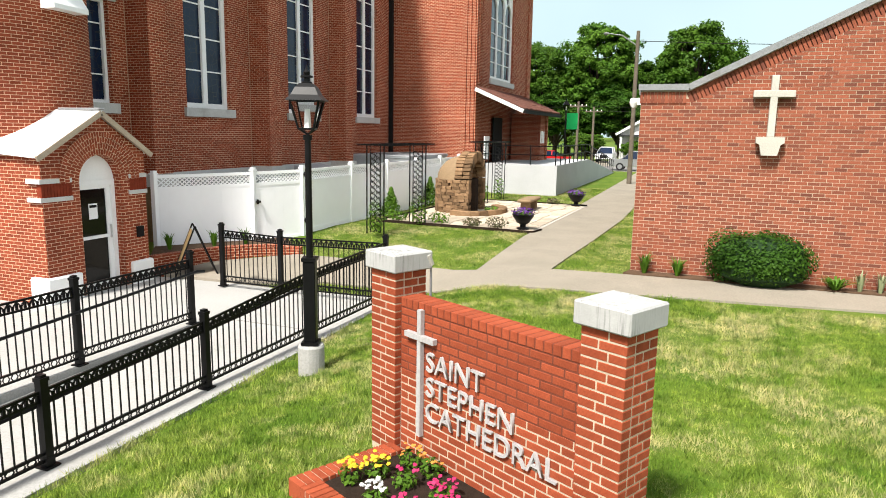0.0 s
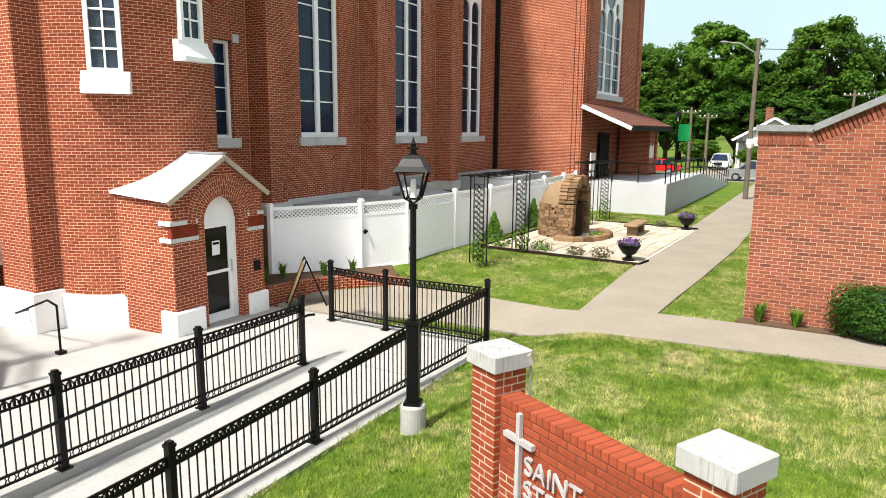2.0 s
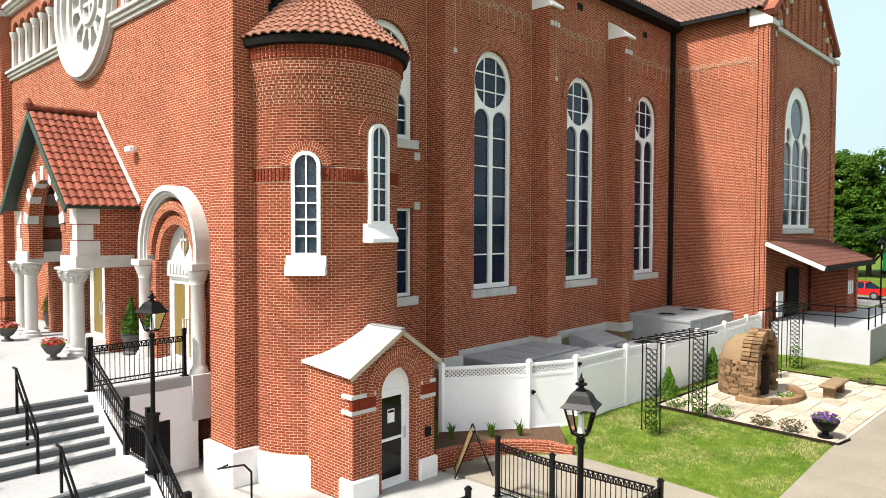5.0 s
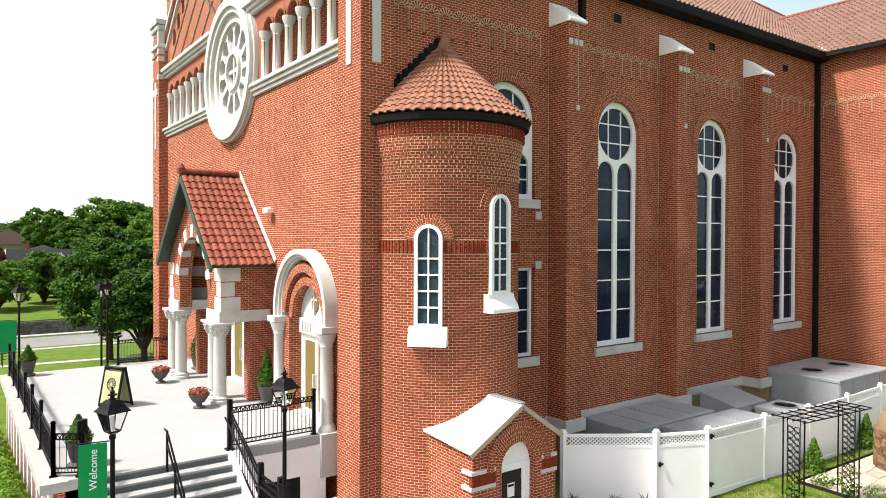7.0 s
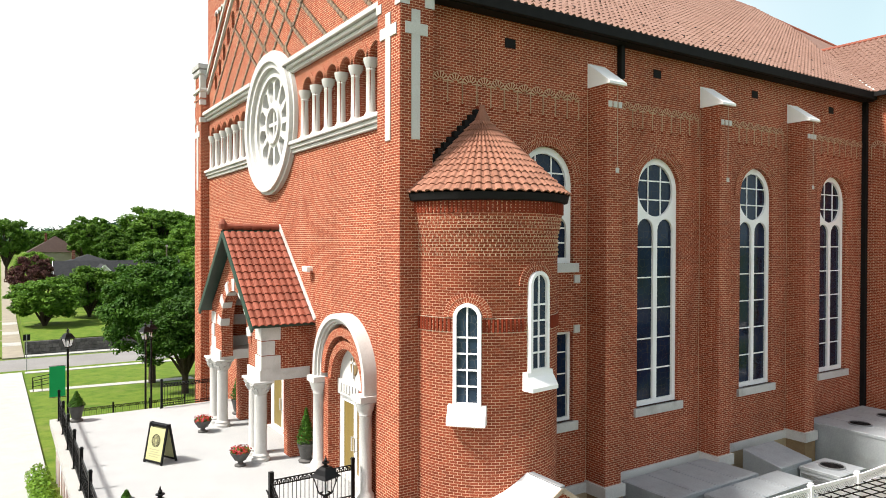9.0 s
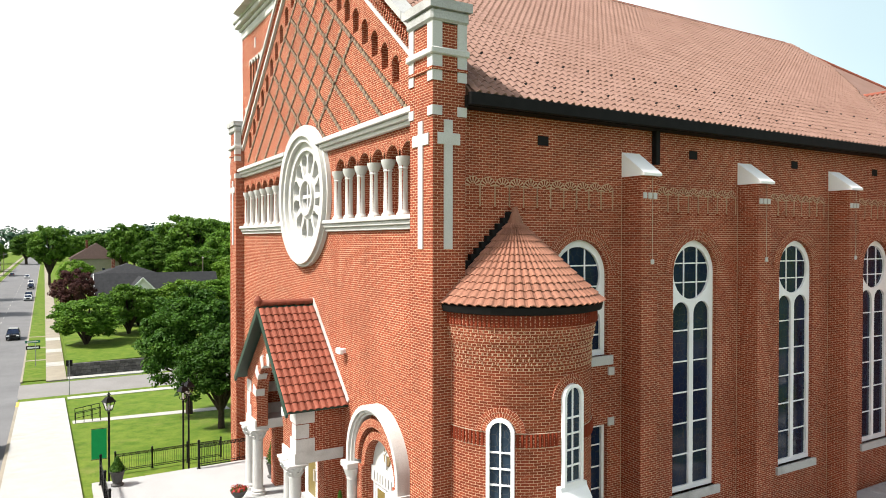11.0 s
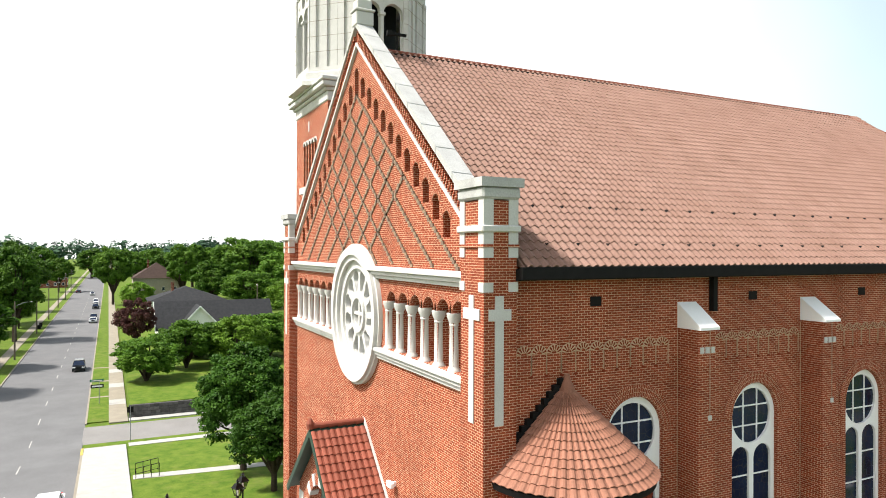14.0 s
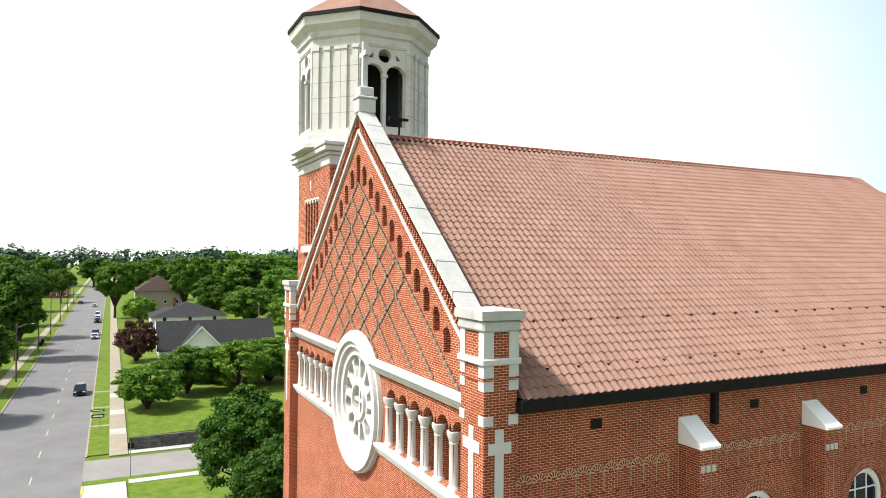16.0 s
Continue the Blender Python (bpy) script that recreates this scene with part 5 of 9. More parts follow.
iron_fence("iron_fence", [(-10.22, 12.6, FENCE_FOOT), (-8.67, 12.6, FENCE_FOOT), (-6.3, 12.68, FENCE_FOOT)], "black iron fence with ringed base rail closing the landing", posts=[(-10.22, 12.6, FENCE_FOOT), (-8.67, 12.6, FENCE_FOOT)], tops=[1.0, 0.95, 0.98])


# ---- lamp posts ----
def lamp_post(at, height, base, label):
    """A square-lantern post on a round concrete footing; height to the lantern's foot."""
    lp = thing("lamp_post", label, "lamp post", at, 20, "lamp posts")
    if base:
        part("footing", lathe(bmesh.new(), [(0.185, -0.2), (0.185, 0.27), (0.17, 0.3)], n=24), CONCRETE, lp, "round concrete footing")
    b0 = 0.3 if base else 0.0
    bm = bmesh.new()
    box(bm, -0.12, 0.12, -0.12, 0.12, b0, b0 + 0.05)
    box(bm, -0.085, 0.085, -0.085, 0.085, b0 + 0.05, b0 + 1.2, 0.01)
    box(bm, -0.1, 0.1, -0.1, 0.1, b0 + 1.2, b0 + 1.25)
    rod(bm, (0, 0, b0 + 1.25), (0, 0, height), 0.048, 14, 0.042)
    rod(bm, (0, 0, height - 0.05), (0, 0, height + 0.02), 0.062, 14)
    part("pole", bm, IRON, lp)
    bm = bmesh.new()
    z0, z1 = height + 0.10, height + 0.47
    lo, hi = 0.10, 0.19
    for k in range(4):
        a0 = math.pi / 4 + math.pi / 2 * k
        c, s = math.cos(a0) * 1.414, math.sin(a0) * 1.414
        c2, s2 = math.cos(a0 + math.pi / 2) * 1.414, math.sin(a0 + math.pi / 2) * 1.414
        bar(bm, (lo * c, lo * s, z0), (hi * c, hi * s, z1), 0.022)
        bar(bm, (lo * c, lo * s, z0), (lo * c2, lo * s2, z0), 0.025)
        bar(bm, (hi * c, hi * s, z1), (hi * c2, hi * s2, z1), 0.03)
        bar(bm, (0, 0, height + 0.02), (lo * c, lo * s, z0), 0.018)
    part("lantern_frame", bm, IRON, lp)
    bm = bmesh.new()
    ring0 = [bm.verts.new((hi * 1.414 * 1.3 * math.cos(math.pi / 4 + math.pi / 2 * k), hi * 1.414 * 1.25 * math.sin(math.pi / 4 + math.pi / 2 * k), z1 + 0.0)) for k in range(4)]
    ring_a = [bm.verts.new((0.255 * math.cos(math.pi / 4 + math.pi / 2 * k), 0.255 * math.sin(math.pi / 4 + math.pi / 2 * k), z1 + 0.07)) for k in range(4)]
    ring1 = [bm.verts.new((0.185 * math.cos(math.pi / 4 + math.pi / 2 * k), 0.185 * math.sin(math.pi / 4 + math.pi / 2 * k), z1 + 0.17)) for k in range(4)]
    ring2 = [bm.verts.new((0.12 * math.cos(math.pi / 4 + math.pi / 2 * k), 0.12 * math.sin(math.pi / 4 + math.pi / 2 * k), z1 + 0.22)) for k in range(4)]
    bm.faces.new(ring0[::-1])
    for a, b in ((ring0, ring_a), (ring_a, ring1), (ring1, ring2)):
        for k in range(4):
            bm.faces.new((a[k], a[(k + 1) % 4], b[(k + 1) % 4], b[k]))
    bm.faces.new(ring2)
    lathe(bm, [(0.07, 0), (0.07, 0.03), (0.04, 0.04), (0.04, 0.08), (0.085, 0.09), (0.085, 0.11), (0.035, 0.12), (0.045, 0.16), (0.02, 0.19), (0.008, 0.25)], (0, 0, z1 + 0.21), 12)
    part("lantern_roof", bm, IRON, lp)
    bm = bmesh.new()
    q0 = [bm.verts.new((lo * 1.3 * math.cos(math.pi / 4 + math.pi / 2 * k), lo * 1.3 * math.sin(math.pi / 4 + math.pi / 2 * k), z0)) for k in range(4)]
    q1 = [bm.verts.new((hi * 1.36 * math.cos(math.pi / 4 + math.pi / 2 * k), hi * 1.36 * math.sin(math.pi / 4 + math.pi / 2 * k), z1)) for k in range(4)]
    for k in range(4):
        bm.faces.new((q0[k], q0[(k + 1) % 4], q1[(k + 1) % 4], q1[k]))
    g = part("glass", bm, PANE, lp, "clear lantern glass")
    g.visible_shadow = False
    part("bulb", rod(bmesh.new(), (0, 0, z0), (0, 0, z0 + 0.26), 0.05, 10, 0.035), WHITE, lp, "white lamp tube")
    return lp


lamp_post((-5.2, 8.22, -0.20), 3.2, True, "black lantern post on a round concrete footing in the lawn")
lamp_post((-14.1, 6.08, 0.82), 2.88, False, "black lantern post beside the stairs")

# ---- brick sign ----
sign = thing("brick_sign", "red brick church sign with two capped pillars and grey letters", "sign", (-1.75, 5.43, 0), -27.7)
# local x runs along the sign, from the street end; local -y is its face
SH, SW = 1.23, 0.185


part("mortar_core", boxm(-SH + SW, SH - SW, -0.111, 0.111, -0.1, 1.58), MORTAR, sign, "pale mortar joints")
for s in (-1, 1):
    part("mortar_core", boxm(s * SH - SW + 0.004, s * SH + SW - 0.004, -SW + 0.004, SW - 0.004, -0.1, 1.82), MORTAR, sign, "pale mortar joints")
part("mortar_repointed", boxm(-SH + SW, SH - SW, -0.1125, 0.1125, 0.90, 1.581), MORTAR_RED, sign, "red repointed joints")
RH, BL = 0.0735, 0.225
meshes = {}


def sign_brick(x0, x1, y0, y1, z0, z1):
    key = tuple(round(v, 3) for v in (x1 - x0, y1 - y0, z1 - z0))
    if key not in meshes:
        b = boxm(-key[0] / 2, key[0] / 2, -key[1] / 2, key[1] / 2, -key[2] / 2, key[2] / 2, 0.004)
        bmesh.ops.recalc_face_normals(b, faces=b.faces)
        me = bpy.data.meshes.new("brick")
        b.to_mesh(me)
        b.free()
        me.materials.append(BRICK_SIGN)
        meshes[key] = me
    o = new("brick", meshes[key])
    o.parent = sign
    o.location = ((x0 + x1) / 2, (y0 + y1) / 2, (z0 + z1) / 2)


J = 0.013
lowest = 0
for s in (-1, 1):
    for r in range(lowest, 24):
        z0 = r * RH + 0.055
        z1 = z0 + RH - J
        x0, x1 = s * SH - SW, s * SH + SW
        cut = BL if r % 2 else 2 * SW - BL
        sign_brick(x0, x0 + cut - J / 2, -SW, -SW + 0.1, z0, z1)
        sign_brick(x0 + cut + J / 2, x1, -SW, -SW + 0.1, z0, z1)
        cut = (2 * SW - 0.1) * (0.36 if r % 2 else 0.62)
        for xa, xb in (((x1 - 0.1), x1),) if s > 0 else (((x1 - 0.1), x1), (x0, x0 + 0.1)):
            sign_brick(xa, xb, -SW + 0.1 + J, -SW + 0.1 + cut, z0, z1)
            sign_brick(xa, xb, -SW + 0.1 + cut + J, SW, z0, z1)
W0_, W1_ = -SH + SW, SH - SW
for r in range(lowest, 20):
    z0 = r * RH + 0.03
    z1 = z0 + RH - J
    x = W0_ + (0 if r % 2 else -BL / 2)
    while x < W1_ - 0.02:
        a, b = max(x, W0_) + J / 2, min(x + BL, W1_) - J / 2
        if b - a > 0.03:
            sign_brick(round(a, 3), round(b, 3), -0.115, -0.05, z0, z1)
        x += BL
x = W0_
while x < W1_ - 0.05:
    sign_brick(x + J / 2, x + 0.0855 - J / 2, -0.119, 0.115, 20 * RH + 0.03, 20 * RH + 0.115)
    x += 0.0855
for s in (-1, 1):
    bm = bmesh.new()
    box(bm, s * SH - 0.23, s * SH + 0.23, -0.23, 0.23, 1.815, 1.985, 0.012)
    vs = [v for v in bm.verts if v.co.z > 1.98]
    for v in vs:
        v.co.z += 0.02 * (1 - max(abs(v.co.x - s * SH), abs(v.co.y)) / 0.23)
    part("pillar_cap", bm, CONCRETE_CAP, sign, "grey weather-stained concrete pillar cap")
bm = bmesh.new()
box(bm, -0.75, -0.70, -0.165, -0.12, 0.34, 1.53)
box(bm, -0.925, -0.525, -0.17, -0.12, 1.25, 1.30)
part("cross", bm, LETTER, sign, "grey metal cross")
for k, text in enumerate(("SAINT", "STEPHEN", "CATHEDRAL")):
    cu = bpy.data.curves.new("lettering", "FONT")
    cu.body, cu.size, cu.extrude, cu.bevel_depth, cu.space_character = text, 0.258, 0.012, 0.0, 1.04
    ob = new("lettering", cu)
    me = bpy.data.meshes.new_from_object(ob)
    bpy.data.objects.remove(ob)
    bpy.data.curves.remove(cu)
    me.materials.clear()
    me.materials.append(LETTER)
    o = new("lettering", me)
    o.parent = sign
    o.matrix_basis = pose(-0.655, -0.133, 0.985 - 0.232 * k, 90, 0, 0)
    o["label"] = "grey metal letters reading " + text
bed = thing("flower_bed_edge", "low red brick edging of the flower bed below the sign", "edging", (-1.75, 5.43, 0), -27.7)
part("bedding", boxm(-1.115, 1.295, -1.265, -0.19, -0.05, 0.0), MORTAR, bed)
part("mortar_core", boxm(-1.115, -0.925, -1.265, -0.2, -0.02, 0.135), MORTAR, bed)
part("mortar_core", boxm(-0.924, 1.295, -1.265, -1.075, -0.02, 0.135), MORTAR, bed)
for k in range(15):
    part("brick", boxm(-1.12, -0.92, -1.27 + 0.0735 * k, -1.27 + 0.0735 * k + 0.062, -0.02, 0.148, 0.005), BRICK_SIGN, bed)
for k in range(30):
    part("brick", boxm(-0.915 + 0.0735 * k, -0.853 + 0.0735 * k, -1.27, -1.07, -0.02, 0.148, 0.005), BRICK_SIGN, bed)
soil = part("flower_bed_soil", boxm(-0.92, 1.3, -1.07, -0.1, -0.02, 0.11), SOIL)
soil.matrix_basis = pose(-1.75, 5.43, 0, 0, 0, -27.7)
tagged(soil, "dark mulch in the flower bed", "soil", kind="structure")

# ---- annex ----
annex = thing("annex", "low red brick building with sloped parapet and stone cross", "building")
AX, AY = -1.58, 16.0
def annex_top(x):
    return 4.08 if x < -0.62 else 4.08 + (x + 0.62) * 0.50
bm = bmesh.new()
out = [(AX, -0.3), (14, -0.3), (14, 4.08 + 4.0 * 0.5), (7.4, annex_top(7.4)), (-0.62, 4.08), (AX, 4.08)]
gable = part("gable_wall", sheet(bm, out, [], on_y(AY + 0.004), 0.34), MORTAR, annex, "brick wall with pale joints")
BW_A, BH_A = 0.228, 0.0765             # brick and joint, along and up
one = boxm(-BW_A / 2 + 0.005, BW_A / 2 - 0.005, 0, 0.03, -BH_A / 2 + 0.005, BH_A / 2 - 0.005, 0.003)
bmesh.ops.recalc_face_normals(one, faces=one.faces)
annex_brick = bpy.data.meshes.new("brick")
one.to_mesh(annex_brick)
one.free()
annex_brick.materials.append(ANNEX_PIECE)
count = 0
rest_v, rest_f = [], []
for row in range(104):
    z0 = -0.02 + row * BH_A
    low = AX if z0 + BH_A < 3.9 else -0.62 + (z0 + BH_A - 3.9) / 0.5
    x = AX - (BW_A / 2 if row % 2 else 0.0)
    while x < 13.9:
        a, b = max(x, low) + 0.005, x + BW_A - 0.005
        if b - a > 0.03:
            whole = x >= low and x > AX - 0.01
            if whole and count < 300 and x < 2.4 and 1.0 < z0:
                o = new("brick", annex_brick)
                o.parent = gable
                o.location = ((a + b) / 2, AY, z0 + BH_A / 2)
                count += 1
            else:
                i = len(rest_v)
                rest_v += [(px, py, pz) for px in (a, b) for py in (AY, AY + 0.03) for pz in (z0 + 0.005, z0 + BH_A - 0.005)]
                rest_f += [tuple(i + q for q in f) for f in SIDES]
        x += BW_A
me = bpy.data.meshes.new("bricks")
me.from_pydata(rest_v, [], rest_f)
me.materials.append(ANNEX_PIECE)
rest = new("brickwork", me)
rest.parent, rest["kind"] = gable, "stuff"
part("side_wall", sheet(bmesh.new(), rect(AY + 0.36, 40, -0.3, 3.98), [], on_x(AX + 0.01, 1), 0.35), BRICK_ANNEX, annex)
bm = bmesh.new()
for a, b in (((AX - 0.06, 4.12), (-0.60, 4.12)), ((-0.60, 4.12), (7.45, annex_top(7.4) + 0.04)), ((7.45, annex_top(7.4) + 0.04), (14, 6.0))):
    bar(bm, (a[0], AY + 0.14, a[1]), (b[0], AY + 0.14, b[1]), 0.46, 0.13)
part("coping", bm, METAL, annex, "pale grey metal coping")
x = AX + 0.01
while x < 7.4:
    t = annex_top(x)
    an = 0 if x < -0.62 else math.atan(0.5)
    sold = bar(bmesh.new(), (x, AY + 0.03, t - 0.06), (x + 0.24 * math.sin(an), AY + 0.03, t - 0.06 - 0.24 * math.cos(an)), 0.062, 0.1)
    part("brick", sold, ANNEX_PIECE, annex)
    x += 0.074
part("side_coping", boxm(AX - 0.08, AX + 0.35, AY + 0.38, 40, 3.98, 4.08), METAL, annex)
part("roof", sheet(bmesh.new(), [(AX + 0.35, 3.8), (7.4, 7.6), (14, 5.8), (14, 3.4), (AX + 0.35, 3.4)], [], on_y(AY + 0.36), 24), ASPHALT, annex, "dark roof behind the parapet")
cx = thing("wall_cross", "pale stone cross with bracket on the brick wall", "cross")
bm = bmesh.new()
box(bm, 0.98, 1.12, AY - 0.16, AY, 3.1, 4.34, 0.01)
box(bm, 0.66, 1.44, AY - 0.165, AY - 0.003, 3.9, 4.04, 0.01)
part("cross", bm, CREAM, cx)
bm = bmesh.new()
pr = [(0.78, 3.1), (1.32, 3.1), (1.32, 2.98), (1.25, 2.94), (1.2, 2.72), (0.9, 2.72), (0.85, 2.94), (0.78, 2.98)]
sheet(bm, pr, [], on_y(AY - 0.2), 0.22)
part("bracket", bm, CREAM, cx)
# ---- terrace, stairs and front doors ----
TZ = 1.9
terr = part("terrace_floor", boxm(-32.6, -17.6, 2.0, FY - 0.001, TZ - 0.25, TZ), TERRACE)
tagged(terr, "pale grey painted terrace before the church doors", "terrace", kind="structure")
bm = bmesh.new()
box(bm, -17.65, -17.58, 2.6, FY - 0.42, -0.9, TZ - 0.26)
tagged(part("terrace_wall_east", bm, WHITE), "white rendered terrace wall", "wall", kind="structure")
tagged(part("terrace_wall_west", boxm(-32.6, -32.5, 2.0, FY, -2.0, TZ - 0.26), WHITE), "white rendered terrace wall", "wall", kind="structure")
tagged(part("terrace_wall_front", boxm(-32.5, -17.66, 2.12, 2.3, -2.0, TZ - 0.26), BRICK), "red brick terrace wall", "wall", kind="structure")
cop = part("terrace_coping", boxm(-32.7, -17.5, 1.78, 2.35, TZ - 0.22, TZ + 0.012), CONCRETE)
tagged(cop, "pale concrete edge of the terrace", "trim", kind="structure")
# solid near-black block imitates the shade in the basement opening
bm = boxm(-18.0, -17.57, 6.6, 8.0, -0.62, 0.85)
tagged(part("basement_opening", bm, GUTTER), "dark block painted as the shaded basement opening under the terrace", "opening", kind="structure")
posts = thing("terrace_pilasters", "white pilasters on the brick terrace wall", "pilasters")
x = -32.2
while x < -18:
    part("pilaster", boxm(x, x + 0.3, 2.04, 2.13, -2.0, TZ - 0.3), WHITE, posts)
    x += 1.35
# two flights with a landing between them
stair = thing("stairs", "pale concrete stairs with grey risers and a landing", "stairs")
levels = [(-18.0, -17.45, TZ + 0.003)]
for k in range(5):
    levels.append((-17.45 + 0.33 * k, -17.45 + 0.33 * (k + 1), TZ - 0.18 * (k + 1)))
zl = TZ - 1.08
levels.append((-15.8, -14.25, zl))
for k in range(6):
    levels.append((-14.25 + 0.28 * k, -14.25 + 0.28 * (k + 1), zl - 0.191 * (k + 1)))
for x0, x1, zt in levels:
    part("tread", boxm(x0, x1 + 0.03, 2.85, 5.95, zt - 0.05, zt), TERRACE, stair)
    part("riser", boxm(x0, x1, 2.85, 5.93, -0.65, zt - 0.05), RISER, stair, "grey concrete riser with its shade put into the colour")
for y0, y1 in ((2.55, 2.85), (5.95, 6.25)):
    bm = bmesh.new()
    pr = [(-17.57, -0.9), (-12.5, -0.9), (-12.5, -0.42), (-14.25, zl + 0.04), (-15.6, zl + 0.04), (-17.4, TZ + 0.02), (-17.57, TZ + 0.02)]
    sheet(bm, pr, [], on_y(y0), y1 - y0)
    part("stringer", bm, WHITE, stair, "white rendered stair cheek")


def stair_rail(y, label, posts_at, double=True):
    r = thing("stair_railing", label, "railing", group="stair railings")
    pts = [(-17.75, TZ), (-15.55, zl), (-14.35, zl), (-12.62, -0.5)]
    hb = lambda x: np.interp(x, [p[0] for p in pts], [p[1] for p in pts])
    for (xa, za), (xb, zb) in zip(pts, pts[1:]):
        for h in ((0.12, 0.9, 1.05) if double else (0.62, 0.9)):
            part("rail", bar(bmesh.new(), (xa, y, za + h), (xb, y, zb + h), 0.035), IRON, r)
    bm = bmesh.new()
    if double:
        x = -17.7
        while x < -12.65:
            bar(bm, (x, y, hb(x) + 0.12), (x, y, hb(x) + 0.9), 0.015)
            for q in range(6):
                t0, t1 = math.pi / 3 * q, math.pi / 3 * (q + 1)
                bar(bm, (x + 0.055 + 0.045 * math.cos(t0), y, hb(x) + 0.975 + 0.045 * math.sin(t0)), (x + 0.055 + 0.045 * math.cos(t1), y, hb(x) + 0.975 + 0.045 * math.sin(t1)), 0.012)
            x += 0.115
        part("infill", bm, IRON, r)["kind"] = "stuff"
        h = bmesh.new()
        for (xa, za), (xb, zb) in zip(pts, pts[1:]):
            rod(h, (xa, y - 0.12, za + 0.86), (xb, y - 0.12, zb + 0.86), 0.024)
        rod(h, (-12.62, y - 0.12, 0.36), (-12.3, y - 0.12, 0.3), 0.024)
        part("handrail", h, IRON, r, "round black handrail")
    else:
        bm.free()
    for x in posts_at:
        po = bmesh.new()
        w = 0.06 if double else 0.024
        box(po, x - w, x + w, y - w, y + w, hb(x), hb(x) + (1.32 if double else 0.92))
        box(po, x - w * 1.8, x + w * 1.8, y - w * 1.8, y + w * 1.8, hb(x), hb(x) + 0.03)
        part("post", po, IRON, r)


stair_rail(6.1, "black iron stair railing with rings and a round handrail", (-17.75, -15.55, -14.35, -12.62))
stair_rail(2.7, "black iron stair railing with rings and a round handrail", (-17.75, -15.55, -14.35, -12.62))
for xa, xb, za, zb in ((-17.2, -15.75, TZ, zl), (-14.3, -12.7, zl, -0.48)):
    r = thing("stair_handrail", "black iron handrail in the middle of the stairs", "handrail", group="middle handrails")
    bm = bmesh.new()
    for h in (0.6, 0.88):
        bar(bm, (xa, 4.4, za + h), (xb, 4.4, zb + h), 0.04)
    bar(bm, (xa, 4.4, za + 0.88), (xa - 0.25, 4.4, za + 0.88), 0.04)
    part("rail", bm, IRON, r)
    for x, z in ((xa, za), ((xa + xb) / 2, (za + zb) / 2 - 0.02), (xb, zb)):
        part("post", box(bmesh.new(), x - 0.025, x + 0.025, 4.375, 4.425, z - 0.1, z + 0.88), IRON, r)
gr = thing("wall_handrail", "small bent black handrail beside the tower", "handrail")
bm = bmesh.new()
rod(bm, (-13.6, 8.05, -0.5), (-13.6, 8.05, 0.45), 0.024)
rod(bm, (-13.6, 8.05, 0.45), (-14.0, 8.1, 0.5), 0.024)
rod(bm, (-14.0, 8.1, 0.5), (-15.6, 8.3, -0.05), 0.024)
rod(bm, (-15.6, 8.3, -0.05), (-15.7, 8.66, -0.05), 0.024)
box(bm, -13.68, -13.52, 7.97, 8.13, -0.56, -0.5)
part("rail", bm, IRON, gr)
part("tower_base", boxm(-16.97, -15.45, 8.62, 8.79, -1.0, 0.3), WHITE, church, "white painted base")
part("tower_base", boxm(-15.61, -15.45, 8.79, 9.5, -1.0, 0.3), WHITE, church, "white painted base")
iron_fence("iron_fence", [(-17.78, 6.1, TZ), (-17.78, 8.5, TZ)], "black iron fence round the terrace by the side door", 1.08)
iron_fence("iron_fence", [(x, 2.1, TZ) for x in (-32.3, -30.0, -27.7, -25.3, -23.0, -20.6, -18.03)], "black iron fence along the terrace edge", 1.0)
iron_fence("iron_fence", [(-18.03, 2.1, TZ), (-17.75, 2.6, TZ)], "black iron fence at the terrace corner", 1.0)
iron_fence("iron_fence", [(-32.4, 6.1, TZ), (-32.4, 8.9, TZ)], "black iron fence at the terrace end", 1.08)
iron_fence("iron_fence", [(-44, 3.6, -1.35), (-44, 5.6, -1.35), (-44, 7.6, -1.35), (-44, 9.6, -1.35)], "black iron fence on the lawn beyond the terrace", 1.1)
for p in ((-33.4, 2.5, -0.6), (-34.0, 5.7, -0.6), (-34.9, 6.1, -0.6)):
    lamp_post(p, 5.3, False, "black lantern post below the terrace end")
lamp_post((-14.05, 2.65, 0.82), 2.88, False, "black lantern post beside the stairs")


def banner(at, turn, w, h, label):
    b = thing("banner", label, "banner", at, turn)
    part("cloth", boxm(0.04, 0.04 + w, -0.006, 0.006, -h, 0), GREEN, b)
    bm = bmesh.new()
    bar(bm, (0, 0, 0.02), (w + 0.06, 0, 0.02), 0.02)
    bar(bm, (0, 0, -h - 0.02), (w + 0.06, 0, -h - 0.02), 0.02)
    part("arm", bm, IRON, b)
    return b


b = banner((-14.05, 2.60, 3.6), -100, 0.48, 1.1, "green hanging banner with white lettering reading Welcome")
cu = bpy.data.curves.new("lettering", "FONT")
cu.body, cu.size, cu.extrude = "Welcome", 0.19, 0.002
tmp = new("lettering", cu)
me = bpy.data.meshes.new_from_object(tmp)
bpy.data.objects.remove(tmp)
me.materials.clear()
me.materials.append(WHITE)
for side in (1, -1):
    o = new("lettering", me)
    o.parent = b
    o.matrix_basis = Matrix.Translation((0.35 if side > 0 else 0.21, -0.012 * side, -0.86 if side > 0 else -0.86)) @ (pose(0, 0, 0, 90, -90, 0) if side > 0 else pose(0, 0, 0, 90, -90, 180))
banner((-33.4, 2.45, 4.0), -95, 0.6, 1.3, "green hanging banner on the lantern post")

